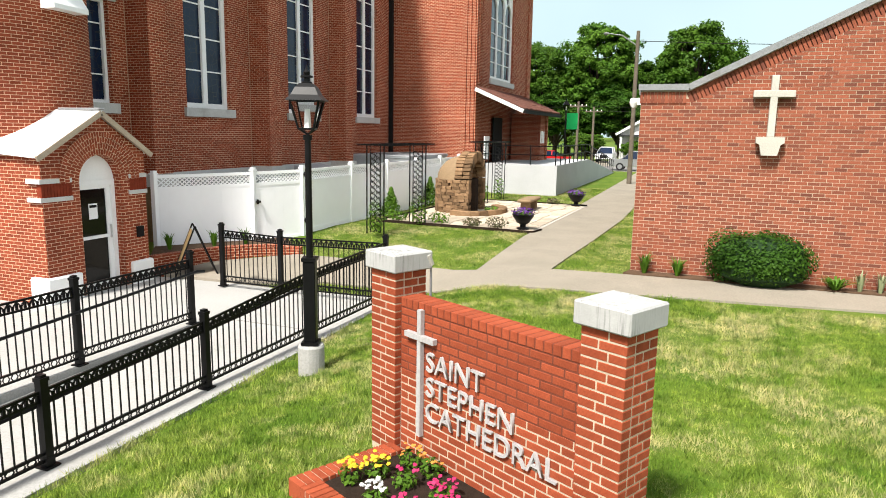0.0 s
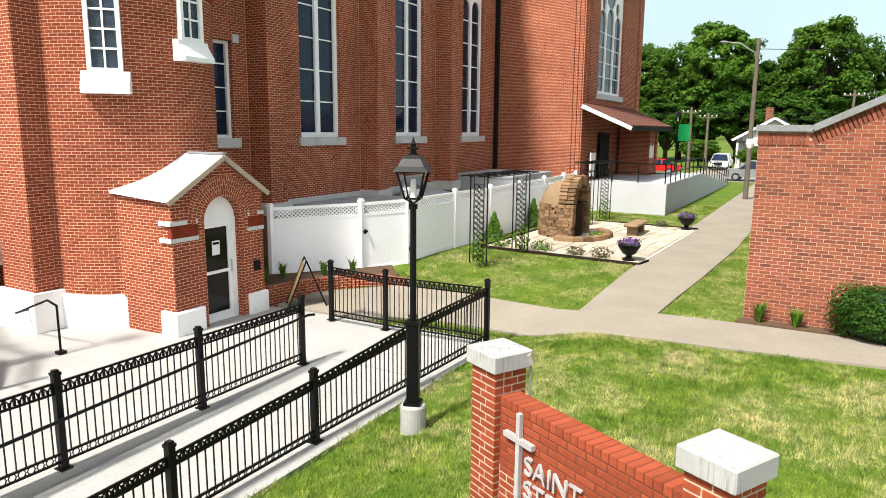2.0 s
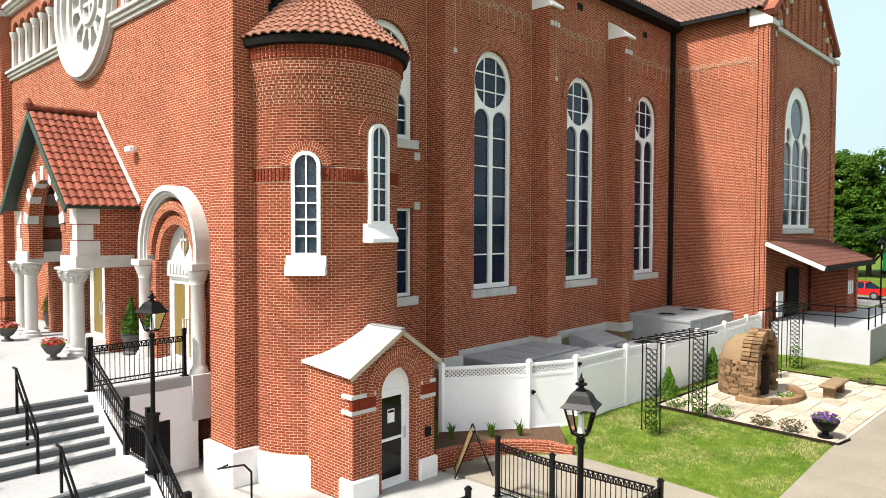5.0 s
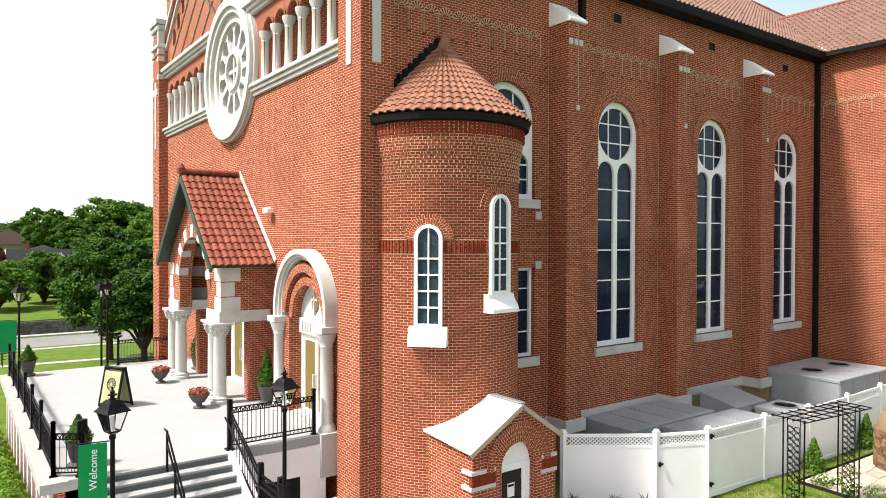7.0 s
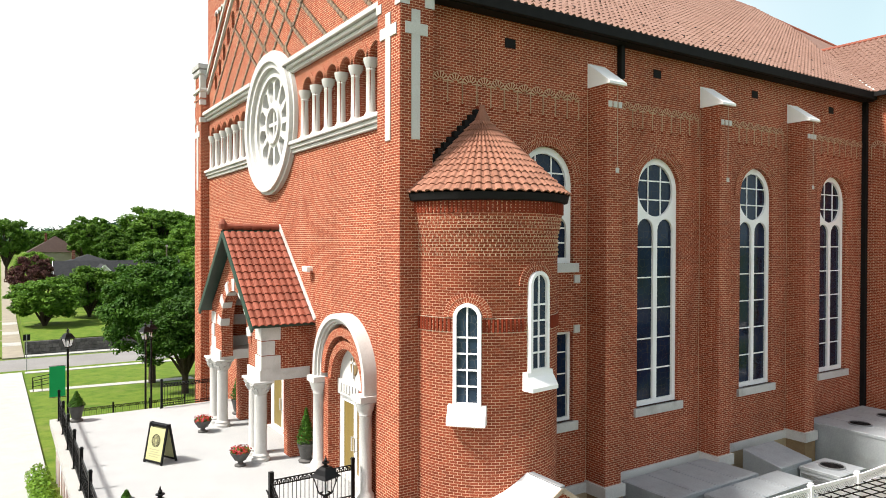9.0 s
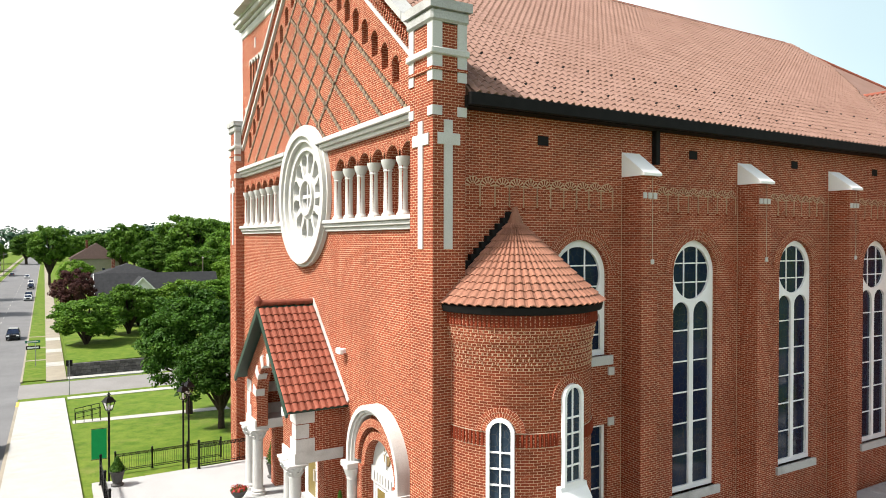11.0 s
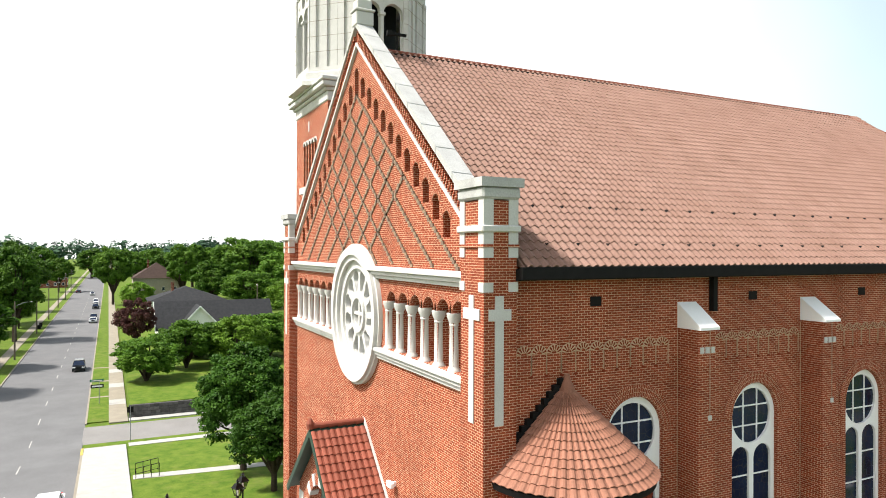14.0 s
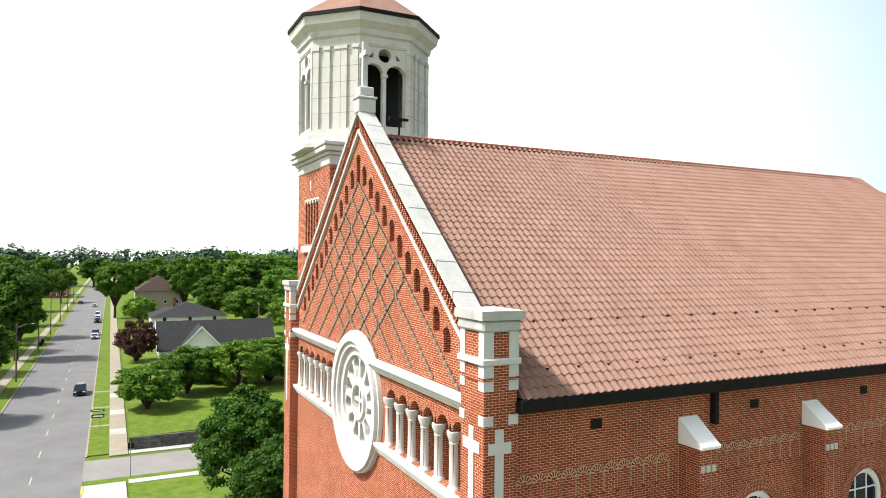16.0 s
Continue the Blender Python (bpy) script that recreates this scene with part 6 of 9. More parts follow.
# side door in the front wall
sd = new("side_door")
sd.parent = church
sd["label"] = "arched side door with stone columns and carved hood"
bm = bmesh.new()
for r0, r1, out in ((1.76, 1.92, 0.42), (1.67, 1.765, 0.34), (1.6, 1.675, 0.26)):
    ring_band(bm, DOOR_X, 5.2, r0, r1, fr, -out, 0.05, 26, brickwork=False)
    for sg in (-1, 1):
        box(bm, *sorted((DOOR_X + sg * r0, DOOR_X + sg * r1)), FY - out, FY + 0.05, 4.9, 5.2)
part("hood", bm, STONE, sd, "stone arch hood", True)
bm = bmesh.new()
for k, (r0, r1) in enumerate(((1.36, 1.62), (1.1, 1.36))):
    ring_band(bm, DOOR_X, 4.9 + 0.15 * (1 - k), r0, r1, fr, -0.24 + 0.12 * k, 0.3, 22)
part("arch_ring", bm, BRICK, sd)
for s in (-1, 1):
    part("jamb", boxm(DOOR_X + s * 1.32 - 0.2, DOOR_X + s * 1.32 + 0.2, FY - 0.2, FY + 0.2, TZ, 4.9), BRICK, sd)
    bm = bmesh.new()
    lathe(bm, [(0.27, 0), (0.27, 0.12), (0.22, 0.2), (0.19, 0.26), (0.18, 2.42), (0.2, 2.45), (0.19, 2.5), (0.24, 2.6), (0.31, 2.82), (0.26, 2.84)], (DOOR_X + s * 1.72, FY - 0.28, TZ), 20)
    box(bm, DOOR_X + s * 1.72 - 0.3, DOOR_X + s * 1.72 + 0.3, FY - 0.58, FY + 0.0, TZ + 2.84, TZ + 3.02)
    part("column", bm, STONE, sd, "round stone column with carved capital", True)
    part("wall_base", boxm(DOOR_X + s * 1.72 - 0.34, DOOR_X + s * 1.72 + 0.34, FY - 0.6, FY - 0.003, TZ - 1.2 if s > 0 else TZ, TZ + 0.02), STONE, sd)
part("lintel", boxm(DOOR_X - 1.1, DOOR_X + 1.1, FY + 0.12, FY + 0.3, 4.42, 4.9), STONE, sd, "carved stone lintel")
bm = bmesh.new()
for k in range(9):
    part_x = DOOR_X - 0.92 + k * 0.21
    box(bm, part_x, part_x + 0.13, FY + 0.09, FY + 0.13, 4.53, 4.8)
part("carving", bm, STONE, sd, "row of carved letters too worn to read")
part("tympanum", sheet(bmesh.new(), arch(DOOR_X, 1.1, 4.9, 4.901, 16), [], on_y(FY + 0.2), 0.1), STONE, sd)
part("emblem", lathe(bmesh.new(), [(0.25, 0), (0.22, 0.04)], n=20), WOOD, sd).matrix_basis = pose(DOOR_X, FY + 0.2, 5.45, 90, 0, 0) @ Matrix.Diagonal((1, 1.35, 1, 1))
bm = bmesh.new()
box(bm, DOOR_X - 0.03, DOOR_X + 0.03, FY + 0.13, FY + 0.2, 5.05, 5.85)
box(bm, DOOR_X - 0.2, DOOR_X + 0.2, FY + 0.13, FY + 0.2, 5.5, 5.57)
part("emblem_cross", bm, STONE, sd)


def door_leaves(parent, xc, half, z0, z1, y):
    part("door_frame", sheet(bmesh.new(), rect(xc - half, xc + half, z0, z1), [rect(xc - half + 0.14, xc + half - 0.14, z0 + 0.01, z1 - 0.1)], on_y(y), 0.12), WHITE, parent, "cream door frame")
    for s in (-1, 1):
        a, b = sorted((xc + s * 0.01, xc + s * (half - 0.15)))
        leaf = part("door_leaf", sheet(bmesh.new(), rect(a, b, z0 + 0.02, z1 - 0.11), [rect(a + 0.1, b - 0.1, z0 + 0.12, z1 - 0.22)], on_y(y + 0.03), 0.06), WHITE, parent, "cream door leaf with brass panel")
        part("door_panel", sheet(bmesh.new(), rect(a + 0.08, b - 0.08, z0 + 0.1, z1 - 0.2), [], on_y(y + 0.05), 0.02), BRASS, leaf, "brass-coloured door panel")
        h = bmesh.new()
        bar(h, (xc + s * 0.1, y - 0.05, z0 + 0.85), (xc + s * 0.1, y - 0.05, z0 + 1.3), 0.035)
        bar(h, (xc + s * 0.1, y - 0.05, z0 + 0.87), (xc + s * 0.1, y + 0.04, z0 + 0.87), 0.025)
        bar(h, (xc + s * 0.1, y - 0.05, z0 + 1.28), (xc + s * 0.1, y + 0.04, z0 + 1.28), 0.025)
        part("pull_handle", h, STONE, leaf)


door_leaves(sd, DOOR_X, 1.1, TZ, 4.42, FY + 0.2)
part("threshold", boxm(DOOR_X - 1.1, DOOR_X + 1.1, FY - 0.05, FY + 0.19, TZ - 0.03, TZ + 0.03), STONE, sd)
part("entry_lining", boxm(DOOR_X - 1.3, DOOR_X + 1.3, FY + 0.45, FY + 0.5, TZ, 6.2), GUTTER, church)

# gabled porch over the middle door
fp = thing("entrance_porch", "gabled brick entrance porch with paired columns and clay tiles", "porch")
QX, QY, QH = -25.85, 7.45, 3.2
gp = on_y(QY)
outl = [(QX - QH, 4.75), (QX - 1.75, 4.75)] + [(QX - 1.75 * math.cos(math.pi * k / 16), 5.75 + 1.85 * math.sin(math.pi * k / 16)) for k in range(17)] + [(QX + 1.75, 4.75), (QX + QH, 4.75), (QX + QH, 6.75), (QX, 9.55), (QX - QH, 6.75)]
part("gable_wall", sheet(bmesh.new(), outl, [], gp, 0.45), BRICK, fp)
for s in (-1, 1):
    xw = QX + s * QH
    part("side_wall", sheet(bmesh.new(), [(QY + 0.46, 4.75), (FY, 4.75), (FY, 6.8), (QY + 0.46, 6.8)], [], on_x(xw, -s), 0.4), BRICK, fp)
    part("beam", boxm(min(xw, xw - s * 1.4) - 0.02, max(xw, xw - s * 1.4) + 0.02, QY - 0.06, FY - 0.05, 4.62, 5.0), STONE, fp, "white stone impost beam")
    part("pier", boxm(min(xw, xw - s * 0.6), max(xw, xw - s * 0.6), FY - 0.75, FY - 0.002, TZ, 4.62), BRICK, fp)
    for k, (za, w) in enumerate(((5.0, 0.75), (5.5, 0.42), (6.0, 0.75))):
        bm = bmesh.new()
        xa, xb = sorted((xw + s * 0.02, xw - s * 0.42 * (1 if k == 1 else 1.5)))
        box(bm, xa, xb, QY - 0.02, QY + 0.2, za, za + 0.47)
        xa, xb = sorted((xw + s * 0.02, xw - s * 0.2))
        box(bm, xa, xb, QY + 0.2, QY + 0.2 + w * 0.6, za, za + 0.47)
        part("quoin", bm, STONE, fp)
    for dx, dy in ((0.28, 0.05), (1.12, 0.12)):
        bm = bmesh.new()
        lathe(bm, [(0.31, 0), (0.31, 0.1), (0.27, 0.14), (0.28, 0.2), (0.215, 0.27), (0.205, 2.2), (0.22, 2.24), (0.205, 2.27), (0.25, 2.4), (0.36, 2.64), (0.3, 2.66)], (xw - s * dx, QY + dy, TZ), 22)
        box(bm, xw - s * dx - 0.36, xw - s * dx + 0.36, QY + dy - 0.36, QY + dy + 0.36, TZ + 2.64, TZ + 2.73, 0.02)
        col = part("column", bm, STONE, fp, "round pale stone column with leafy capital", True)
        lf = bmesh.new()
        for ring_z, rr, nn in ((2.36, 0.25, 8), (2.5, 0.3, 8)):
            for k in range(nn):
                a = 2 * math.pi * (k + (0.5 if ring_z > 2.4 else 0)) / nn
                bar(lf, (xw - s * dx + rr * 0.9 * math.cos(a), QY + dy + rr * 0.9 * math.sin(a), TZ + ring_z - 0.06), (xw - s * dx + (rr + 0.07) * math.cos(a), QY + dy + (rr + 0.07) * math.sin(a), TZ + ring_z + 0.1), 0.09, 0.04)
        part("capital_leaves", lf, STONE, col)
bm = bmesh.new()
ring_band(bm, QX, 5.75, 1.76, 2.12, gp, -0.03, 0.1, 22)
part("arch_ring", bm, BRICK, fp)
for k in range(7):
    a = math.pi * (k + 0.5) / 7
    q = bmesh.new()
    ring_band(q, QX, 5.75, 1.74, 2.2, gp, -0.06, 0.3, 3, a - 0.085, a + 0.085)
    part("voussoir", q, STONE, fp)
for z in (5.0, 5.9, 6.7):
    part("inner_band", boxm(QX - QH + 0.42, QX - QH + 0.46, QY + 0.46, FY, z, z + 0.42), STONE, fp)
part("inner_wall", boxm(QX - QH + 0.2, QX - QH + 0.42, QY + 0.46, FY, 4.75, 8.0), BRICK, fp)
qr = new("porch_roof")
qr.parent = fp
SL = math.hypot(3.55, 9.85 - 6.6)
for s in (-1, 1):
    bm = bmesh.new()
    v = [bm.verts.new(p) for p in ((QX, 7.0, 9.82), (QX, FY, 9.82), (QX + s * 3.55, FY, 6.57), (QX + s * 3.55, 7.0, 6.57), (QX, 7.0, 9.72), (QX, FY, 9.72), (QX + s * 3.55, FY, 6.47), (QX + s * 3.55, 7.0, 6.47))]
    for f in ((0, 1, 2, 3), (7, 6, 5, 4), (0, 3, 7, 4), (1, 5, 6, 2), (2, 6, 7, 3)):
        bm.faces.new([v[i] for i in f])
    part("roof_deck", bm, GREEN_DARK, qr, "dark green roof boards")
pt = tile_mesh("roof_tile", 0.245, 0.36, TILE)
pitch_p = math.atan2(9.85 - 6.6, 3.55)
for s in (-1, 1):
    for r in range(13):
        for c in range(9):
            d = r * 0.36
            o = new("roof_tile", pt)
            o.parent = qr
            o.matrix_basis = Matrix.Translation((QX + s * (3.62 - d * math.cos(pitch_p)), 7.12 + c * 0.245, 6.54 + d * math.sin(pitch_p))) @ Matrix.Rotation(math.pi / 2 * s, 4, "Z") @ Matrix.Rotation(pitch_p, 4, "X")
bm = bmesh.new()
for k in range(6):
    rod(bm, (QX, 7.02 + k * 0.36, 9.88), (QX, 7.4 + k * 0.36, 9.91), 0.13, 10, 0.11)
part("ridge_tiles", bm, TILE, qr)
part("ridge_knob", lathe(bmesh.new(), [(0.14, -0.1), (0.16, 0.1), (0.06, 0.28)], (QX, 7.02, 9.9), 10), TILE, qr)
bm = bmesh.new()
for s in (-1, 1):
    bar(bm, (QX, 7.02, 9.66), (QX + s * 3.55, 7.02, 6.42), 0.08, 0.22)
part("barge_board", bm, GREEN_DARK, qr, "dark green barge boards")
fl = bmesh.new()
for s in (-1, 1):
    bar(fl, (QX, FY - 0.02, 9.95), (QX + s * 3.6, FY - 0.02, 6.66), 0.05, 0.2)
part("flashing", fl, STONE, qr, "pale metal flashing against the wall")
md = new("main_door")
md.parent = church
door_leaves(md, QX, 1.25, TZ, 4.9, FY + 0.1)
part("threshold", boxm(QX - 1.3, QX + 1.3, FY - 0.05, FY + 0.09, TZ - 0.03, TZ + 0.03), STONE, md)
part("entry_backing", boxm(CX - 1.5, CX + 2.4, FY + 0.45, FY + 0.5, TZ, 5.4), GUTTER, church)
part("security_light", box(boxm(-22.75, -22.35, FY - 0.3, FY - 0.12, 8.3, 8.5, 0.03), -22.6, -22.5, FY - 0.14, FY, 8.32, 8.48), WHITE, church, "small white flood light on the wall")

# ---- bell tower ----
bt = thing("bell_tower", "brick bell tower with octagonal limestone belfry", "tower")
BX0, BX1, BY0 = -44.4, -37.4, 11.1
BW = BX1 - BX0
BY1 = BY0 + BW
BCX, BCY = -41.1, 14.35
bf = on_y(BY0)
nar = [arch(BCX + (k - 2) * 0.62, 0.2, 20.6, 23.1, 8) for k in range(5)]
part("shaft_front", sheet(bmesh.new(), rect(BX0, BX1, -3, 25.2), nar, bf, 0.5), BRICK, bt)
part("shaft_side", sheet(bmesh.new(), rect(BY0 + 0.51, BY1, -3, 25.2), [arch(BCY + (k - 2) * 0.62, 0.2, 20.6, 23.1, 8) for k in range(5)], on_x(BX1), 0.5), BRICK, bt)
# near-black filling stands in for the shade behind the narrow arches
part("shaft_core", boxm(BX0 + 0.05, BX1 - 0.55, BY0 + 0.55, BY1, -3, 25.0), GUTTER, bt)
for k in range(5):
    part("arch_head", ring_band(bmesh.new(), BCX + (k - 2) * 0.62, 23.1, 0.2, 0.31, bf, -0.04, 0.1, 8), STONE, bt)
    part("arch_head", ring_band(bmesh.new(), BCY + (k - 2) * 0.62, 23.1, 0.2, 0.31, on_x(BX1), -0.04, 0.1, 8), STONE, bt)
part("arcade_sill", boxm(BCX - 1.8, BCX + 1.8, BY0 - 0.2, BY0 + 0.1, 20.1, 20.5), STONE, bt)
for u, z0, z1 in ((BCX - 1.2, 18.4, 19.6), (BCX + 1.2, 18.4, 19.6), (BCX - 0.25, 23.9, 24.5)):
    part("stone_block", boxm(u - 0.1, u + 0.1, BY0 - 0.03, BY0 + 0.1, z0, z1), STONE, bt)
for o_, z0, z1 in ((0.06, 25.05, 25.6), (0.2, 25.6, 25.8), (0.42, 25.8, 26.1), (0.5, 26.1, 26.35)):
    part("cornice", boxm(BX0 - o_, BX1 + o_, BY0 - o_, BY1 + o_, z0, z1, 0.05), STONE, bt, "moulded limestone cornice")


def octagon(r, z, rot=math.pi / 8):
    return [Vector((BCX + r * math.cos(rot + math.pi / 4 * k), BCY + r * math.sin(rot + math.pi / 4 * k), z)) for k in range(8)]


def octo(rings, name, material, label=""):
    bm = bmesh.new()
    vs = [[bm.verts.new(p) for p in octagon(r, z)] for r, z in rings]
    for a, b in zip(vs, vs[1:]):
        for k in range(8):
            bm.faces.new((a[k], a[(k + 1) % 8], b[(k + 1) % 8], b[k]))
    bm.faces.new(vs[0][::-1]); bm.faces.new(vs[-1])
    return part(name, bm, material, bt, label)


OR = 4.0
octo([(OR + 0.55, 26.2), (OR + 0.55, 26.45), (OR + 0.3, 26.6), (OR + 0.3, 26.95), (OR + 0.12, 27.05), (OR + 0.12, 27.3)], "belfry_plinth", STONE, "pale limestone plinth")
AP = OR * math.cos(math.pi / 8)
SIDE = 2 * OR * math.sin(math.pi / 8)
for k in range(8):
    a = math.pi / 4 * (k + 1)
    nx_, ny_ = math.cos(a), math.sin(a)

    def fpl(u, v, w, nx_=nx_, ny_=ny_):
        return (BCX + (AP - w) * nx_ - u * ny_, BCY + (AP - w) * ny_ + u * nx_, v)
    proud = lambda u_, v_, w_, f=fpl: f(u_, v_, w_ - 0.09)
    if k % 2:
        # open face: two arches on a middle column, a round opening and two small ones above
        hs = [arch(s_ * 0.70, 0.60, 27.5, 30.5, 12) for s_ in (-1, 1)] + [circle(0, 31.62, 0.40, 18)]
        hs += [[(s_ * 0.72, 31.75), (s_ * 0.72, 31.42), (s_ * 1.0, 31.42)][::s_] for s_ in (-1, 1)]
        part("belfry_wall", sheet(bmesh.new(), rect(-SIDE / 2, SIDE / 2, 27.3, 33.0), hs, fpl, 0.4), STONE, bt)
        col_ = part("belfry_column", rod(bmesh.new(), fpl(0, 27.5, 0.1), fpl(0, 30.35, 0.1), 0.12, 12), STONE, bt, "", True)
        part("capital", boxm(-0.19, 0.19, -0.19, 0.19, 30.33, 30.52, 0.03), STONE, col_).location = Vector(fpl(0, 0, 0.1))
        for s_ in (-1, 1):
            part("pilaster", sheet(bmesh.new(), rect(s_ * 1.47 - 0.13, s_ * 1.47 + 0.13, 27.3, 32.1), [], proud, 0.1), STONE, bt)
        part("moulding", sheet(bmesh.new(), rect(-1.3, 1.3, 32.2, 32.3), [], proud, 0.1), STONE, bt)
    else:
        part("belfry_wall", sheet(bmesh.new(), rect(-SIDE / 2, SIDE / 2, 27.3, 33.0), [], fpl, 0.4), STONE, bt)
        for u_ in (-1.28, -0.55, 0.15, 0.55, 1.28):
            p_ = part("pilaster", sheet(bmesh.new(), rect(u_ - 0.19, u_ + 0.19, 27.3, 32.1), [], lambda q_, v_, w_, f=fpl: f(q_, v_, w_ - 0.11), 0.12), STONE, bt)
            part("capital", sheet(bmesh.new(), rect(u_ - 0.23, u_ + 0.23, 31.9, 32.12), [], lambda q_, v_, w_, f=fpl: f(q_, v_, w_ - 0.15), 0.16), STONE, p_)
    # block joints of the limestone
    for row in range(1, 6):
        z = 27.3 + row * 0.9
        for u0, u1 in (((-1.6, -1.34), (1.34, 1.6)) if k % 2 else ((-1.5, 1.5),)):
            part("joint", sheet(bmesh.new(), rect(u0, u1, z - 0.012, z + 0.012), [], lambda q_, v_, w_, f=fpl: f(q_, v_, w_ - 0.114), 0.01), CONCRETE_OLD, bt)
# solid dark block added as the belfry's inner shade
octo([(2.2, 27.4), (2.2, 32.9)], "belfry_core", GUTTER, "near-black block painted as the shade inside the belfry")
octo([(OR + 0.06, 32.1), (OR + 0.06, 32.6), (OR + 0.2, 32.7), (OR + 0.25, 33.0), (OR + 0.62, 33.35), (OR + 0.72, 33.8)], "belfry_cornice", STONE, "moulded limestone cornice")
octo([(OR + 0.8, 33.8), (OR + 0.8, 34.02)], "belfry_gutter", GUTTER)
octo([(OR + 0.78, 34.02), (0.15, 37.3)], "belfry_roof", TILE_ROOF, "clay tile roof")
# ---- white vinyl fence with lattice top ----
vf = thing("vinyl_fence", "white vinyl privacy fence with lattice top and double gate", "fence")
VP = [(-13.94, 14.54), (-12.27, 16.6), (-11.55, 18.05), (-11.33, 20.74), (-11.12, 23.1), (-11.12, 25.9), (-11.2, 28.8), (-11.3, 31.6), (-11.3, 33.4)]
VZ = [-0.12, -0.06, -0.03, 0, 0, 0, 0, 0, 0]
for (x, y), z in zip(VP, VZ):
    bm = bmesh.new()
    box(bm, x - 0.065, x + 0.065, y - 0.065, y + 0.065, -0.5, z + 1.95)
    box(bm, x - 0.085, x + 0.085, y - 0.085, y + 0.085, z + 1.95, z + 1.99)
    box(bm, x - 0.06, x + 0.06, y - 0.06, y + 0.06, z + 1.99, z + 2.05)
    part("post", bm, VINYL, vf)
for (xa, ya), (xb, yb), za, zb in zip(VP, VP[1:], VZ, VZ[1:]):
    a, b = Vector((xa, ya, za)), Vector((xb, yb, zb))
    u = (b - a).normalized()
    L = (b - a).length
    at = lambda s, h: tuple(a + u * s + Vector((0, 0, h)))
    for h, tall in ((0.03 if ya > 17.9 else -0.12, 0.16), (1.56, 0.09), (1.88, 0.09)):
        part("rail", bar(bmesh.new(), at(0.06, h), at(L - 0.06, h), 0.05, tall), VINYL, vf)
    n = int(L / 0.29)
    for k in range(n):
        s0, s1 = 0.06 + (L - 0.12) * k / n + 0.0006, 0.06 + (L - 0.12) * (k + 1) / n - 0.0006
        q = bmesh.new()
        nrm = Vector((-u.y, u.x, 0)) * 0.011
        vs = [q.verts.new(Vector(at(s, h)) + nrm * sg) for s in (s0, s1) for h in (0.05 if ya > 17.9 else -0.1, 1.52) for sg in (-1, 1)]
        for f in SIDES:
            q.faces.new([vs[i] for i in f])
        part("board", q, VINYL, vf)
    bm = bmesh.new()
    s = 0.06
    while s < L - 0.12:
        for s0, s1 in ((s, s + 0.24), (s + 0.24, s)):
            e0, e1 = min(s0, L - 0.06), min(s1, L - 0.06)
            bar(bm, at(e0, 1.61), at(e1, 1.83), 0.012, 0.03)
        s += 0.12
    part("lattice", bm, VINYL, vf, "white diagonal lattice")["kind"] = "stuff"
for (x, y) in ((-12.19, 16.62), (-11.47, 18.02)):
    bm = bmesh.new()
    for z in ((1.0,) if y < 17 else (0.35, 1.75)):
        box(bm, x + 0.02, x + 0.07, y - 0.05, y + 0.12, z - 0.03, z + 0.03)
        box(bm, x + 0.02, x + 0.07, y - 0.02, y + 0.02, z - 0.07, z + 0.07)
    part("gate_hardware", bm, IRON, vf, "black gate latch and hinges")

# low brick bed wall before the fence
bedw = thing("planter_wall", "low curved red brick planter wall", "planter")
curve_p = []
for k in range(13):
    f = k / 12
    curve_p.append(Vector(((1 - f) ** 2 * -12.5 + 2 * f * (1 - f) * -12.1 + f * f * -10.25, (1 - f) ** 2 * 12.9 + 2 * f * (1 - f) * 15.4 + f * f * 15.85, 0)))
bm = bmesh.new()
prev = None
for k, p in enumerate(curve_p):
    t = (curve_p[min(k + 1, 12)] - curve_p[max(k - 1, 0)]).normalized()
    q = p + Vector((-t.y, t.x, 0)) * 0.24
    top = -0.02 if k < 11 else -0.08
    ring = [bm.verts.new((v.x, v.y, z)) for v, z in ((p, -0.7), (p, top), (q, top), (q, -0.7))]
    if prev:
        for j_ in range(4):
            bm.faces.new((prev[j_ - 1], prev[j_], ring[j_], ring[j_ - 1]))
    else:
        bm.faces.new(ring)
    prev = ring
bm.faces.new(prev[::-1])
part("brickwork", bm, BRICK, bedw)
part("soil", sheet(bmesh.new(), [(-13.9, 14.4), (-12.75, 13.0), (-12.2, 14.6), (-11.3, 15.7), (-10.6, 16.1), (-11.7, 17.4), (-12.3, 16.5)], [], lambda u, v, w: (u, v, -0.1 - w), 0.5), MULCH2, bedw, "brown mulch behind the planter wall")

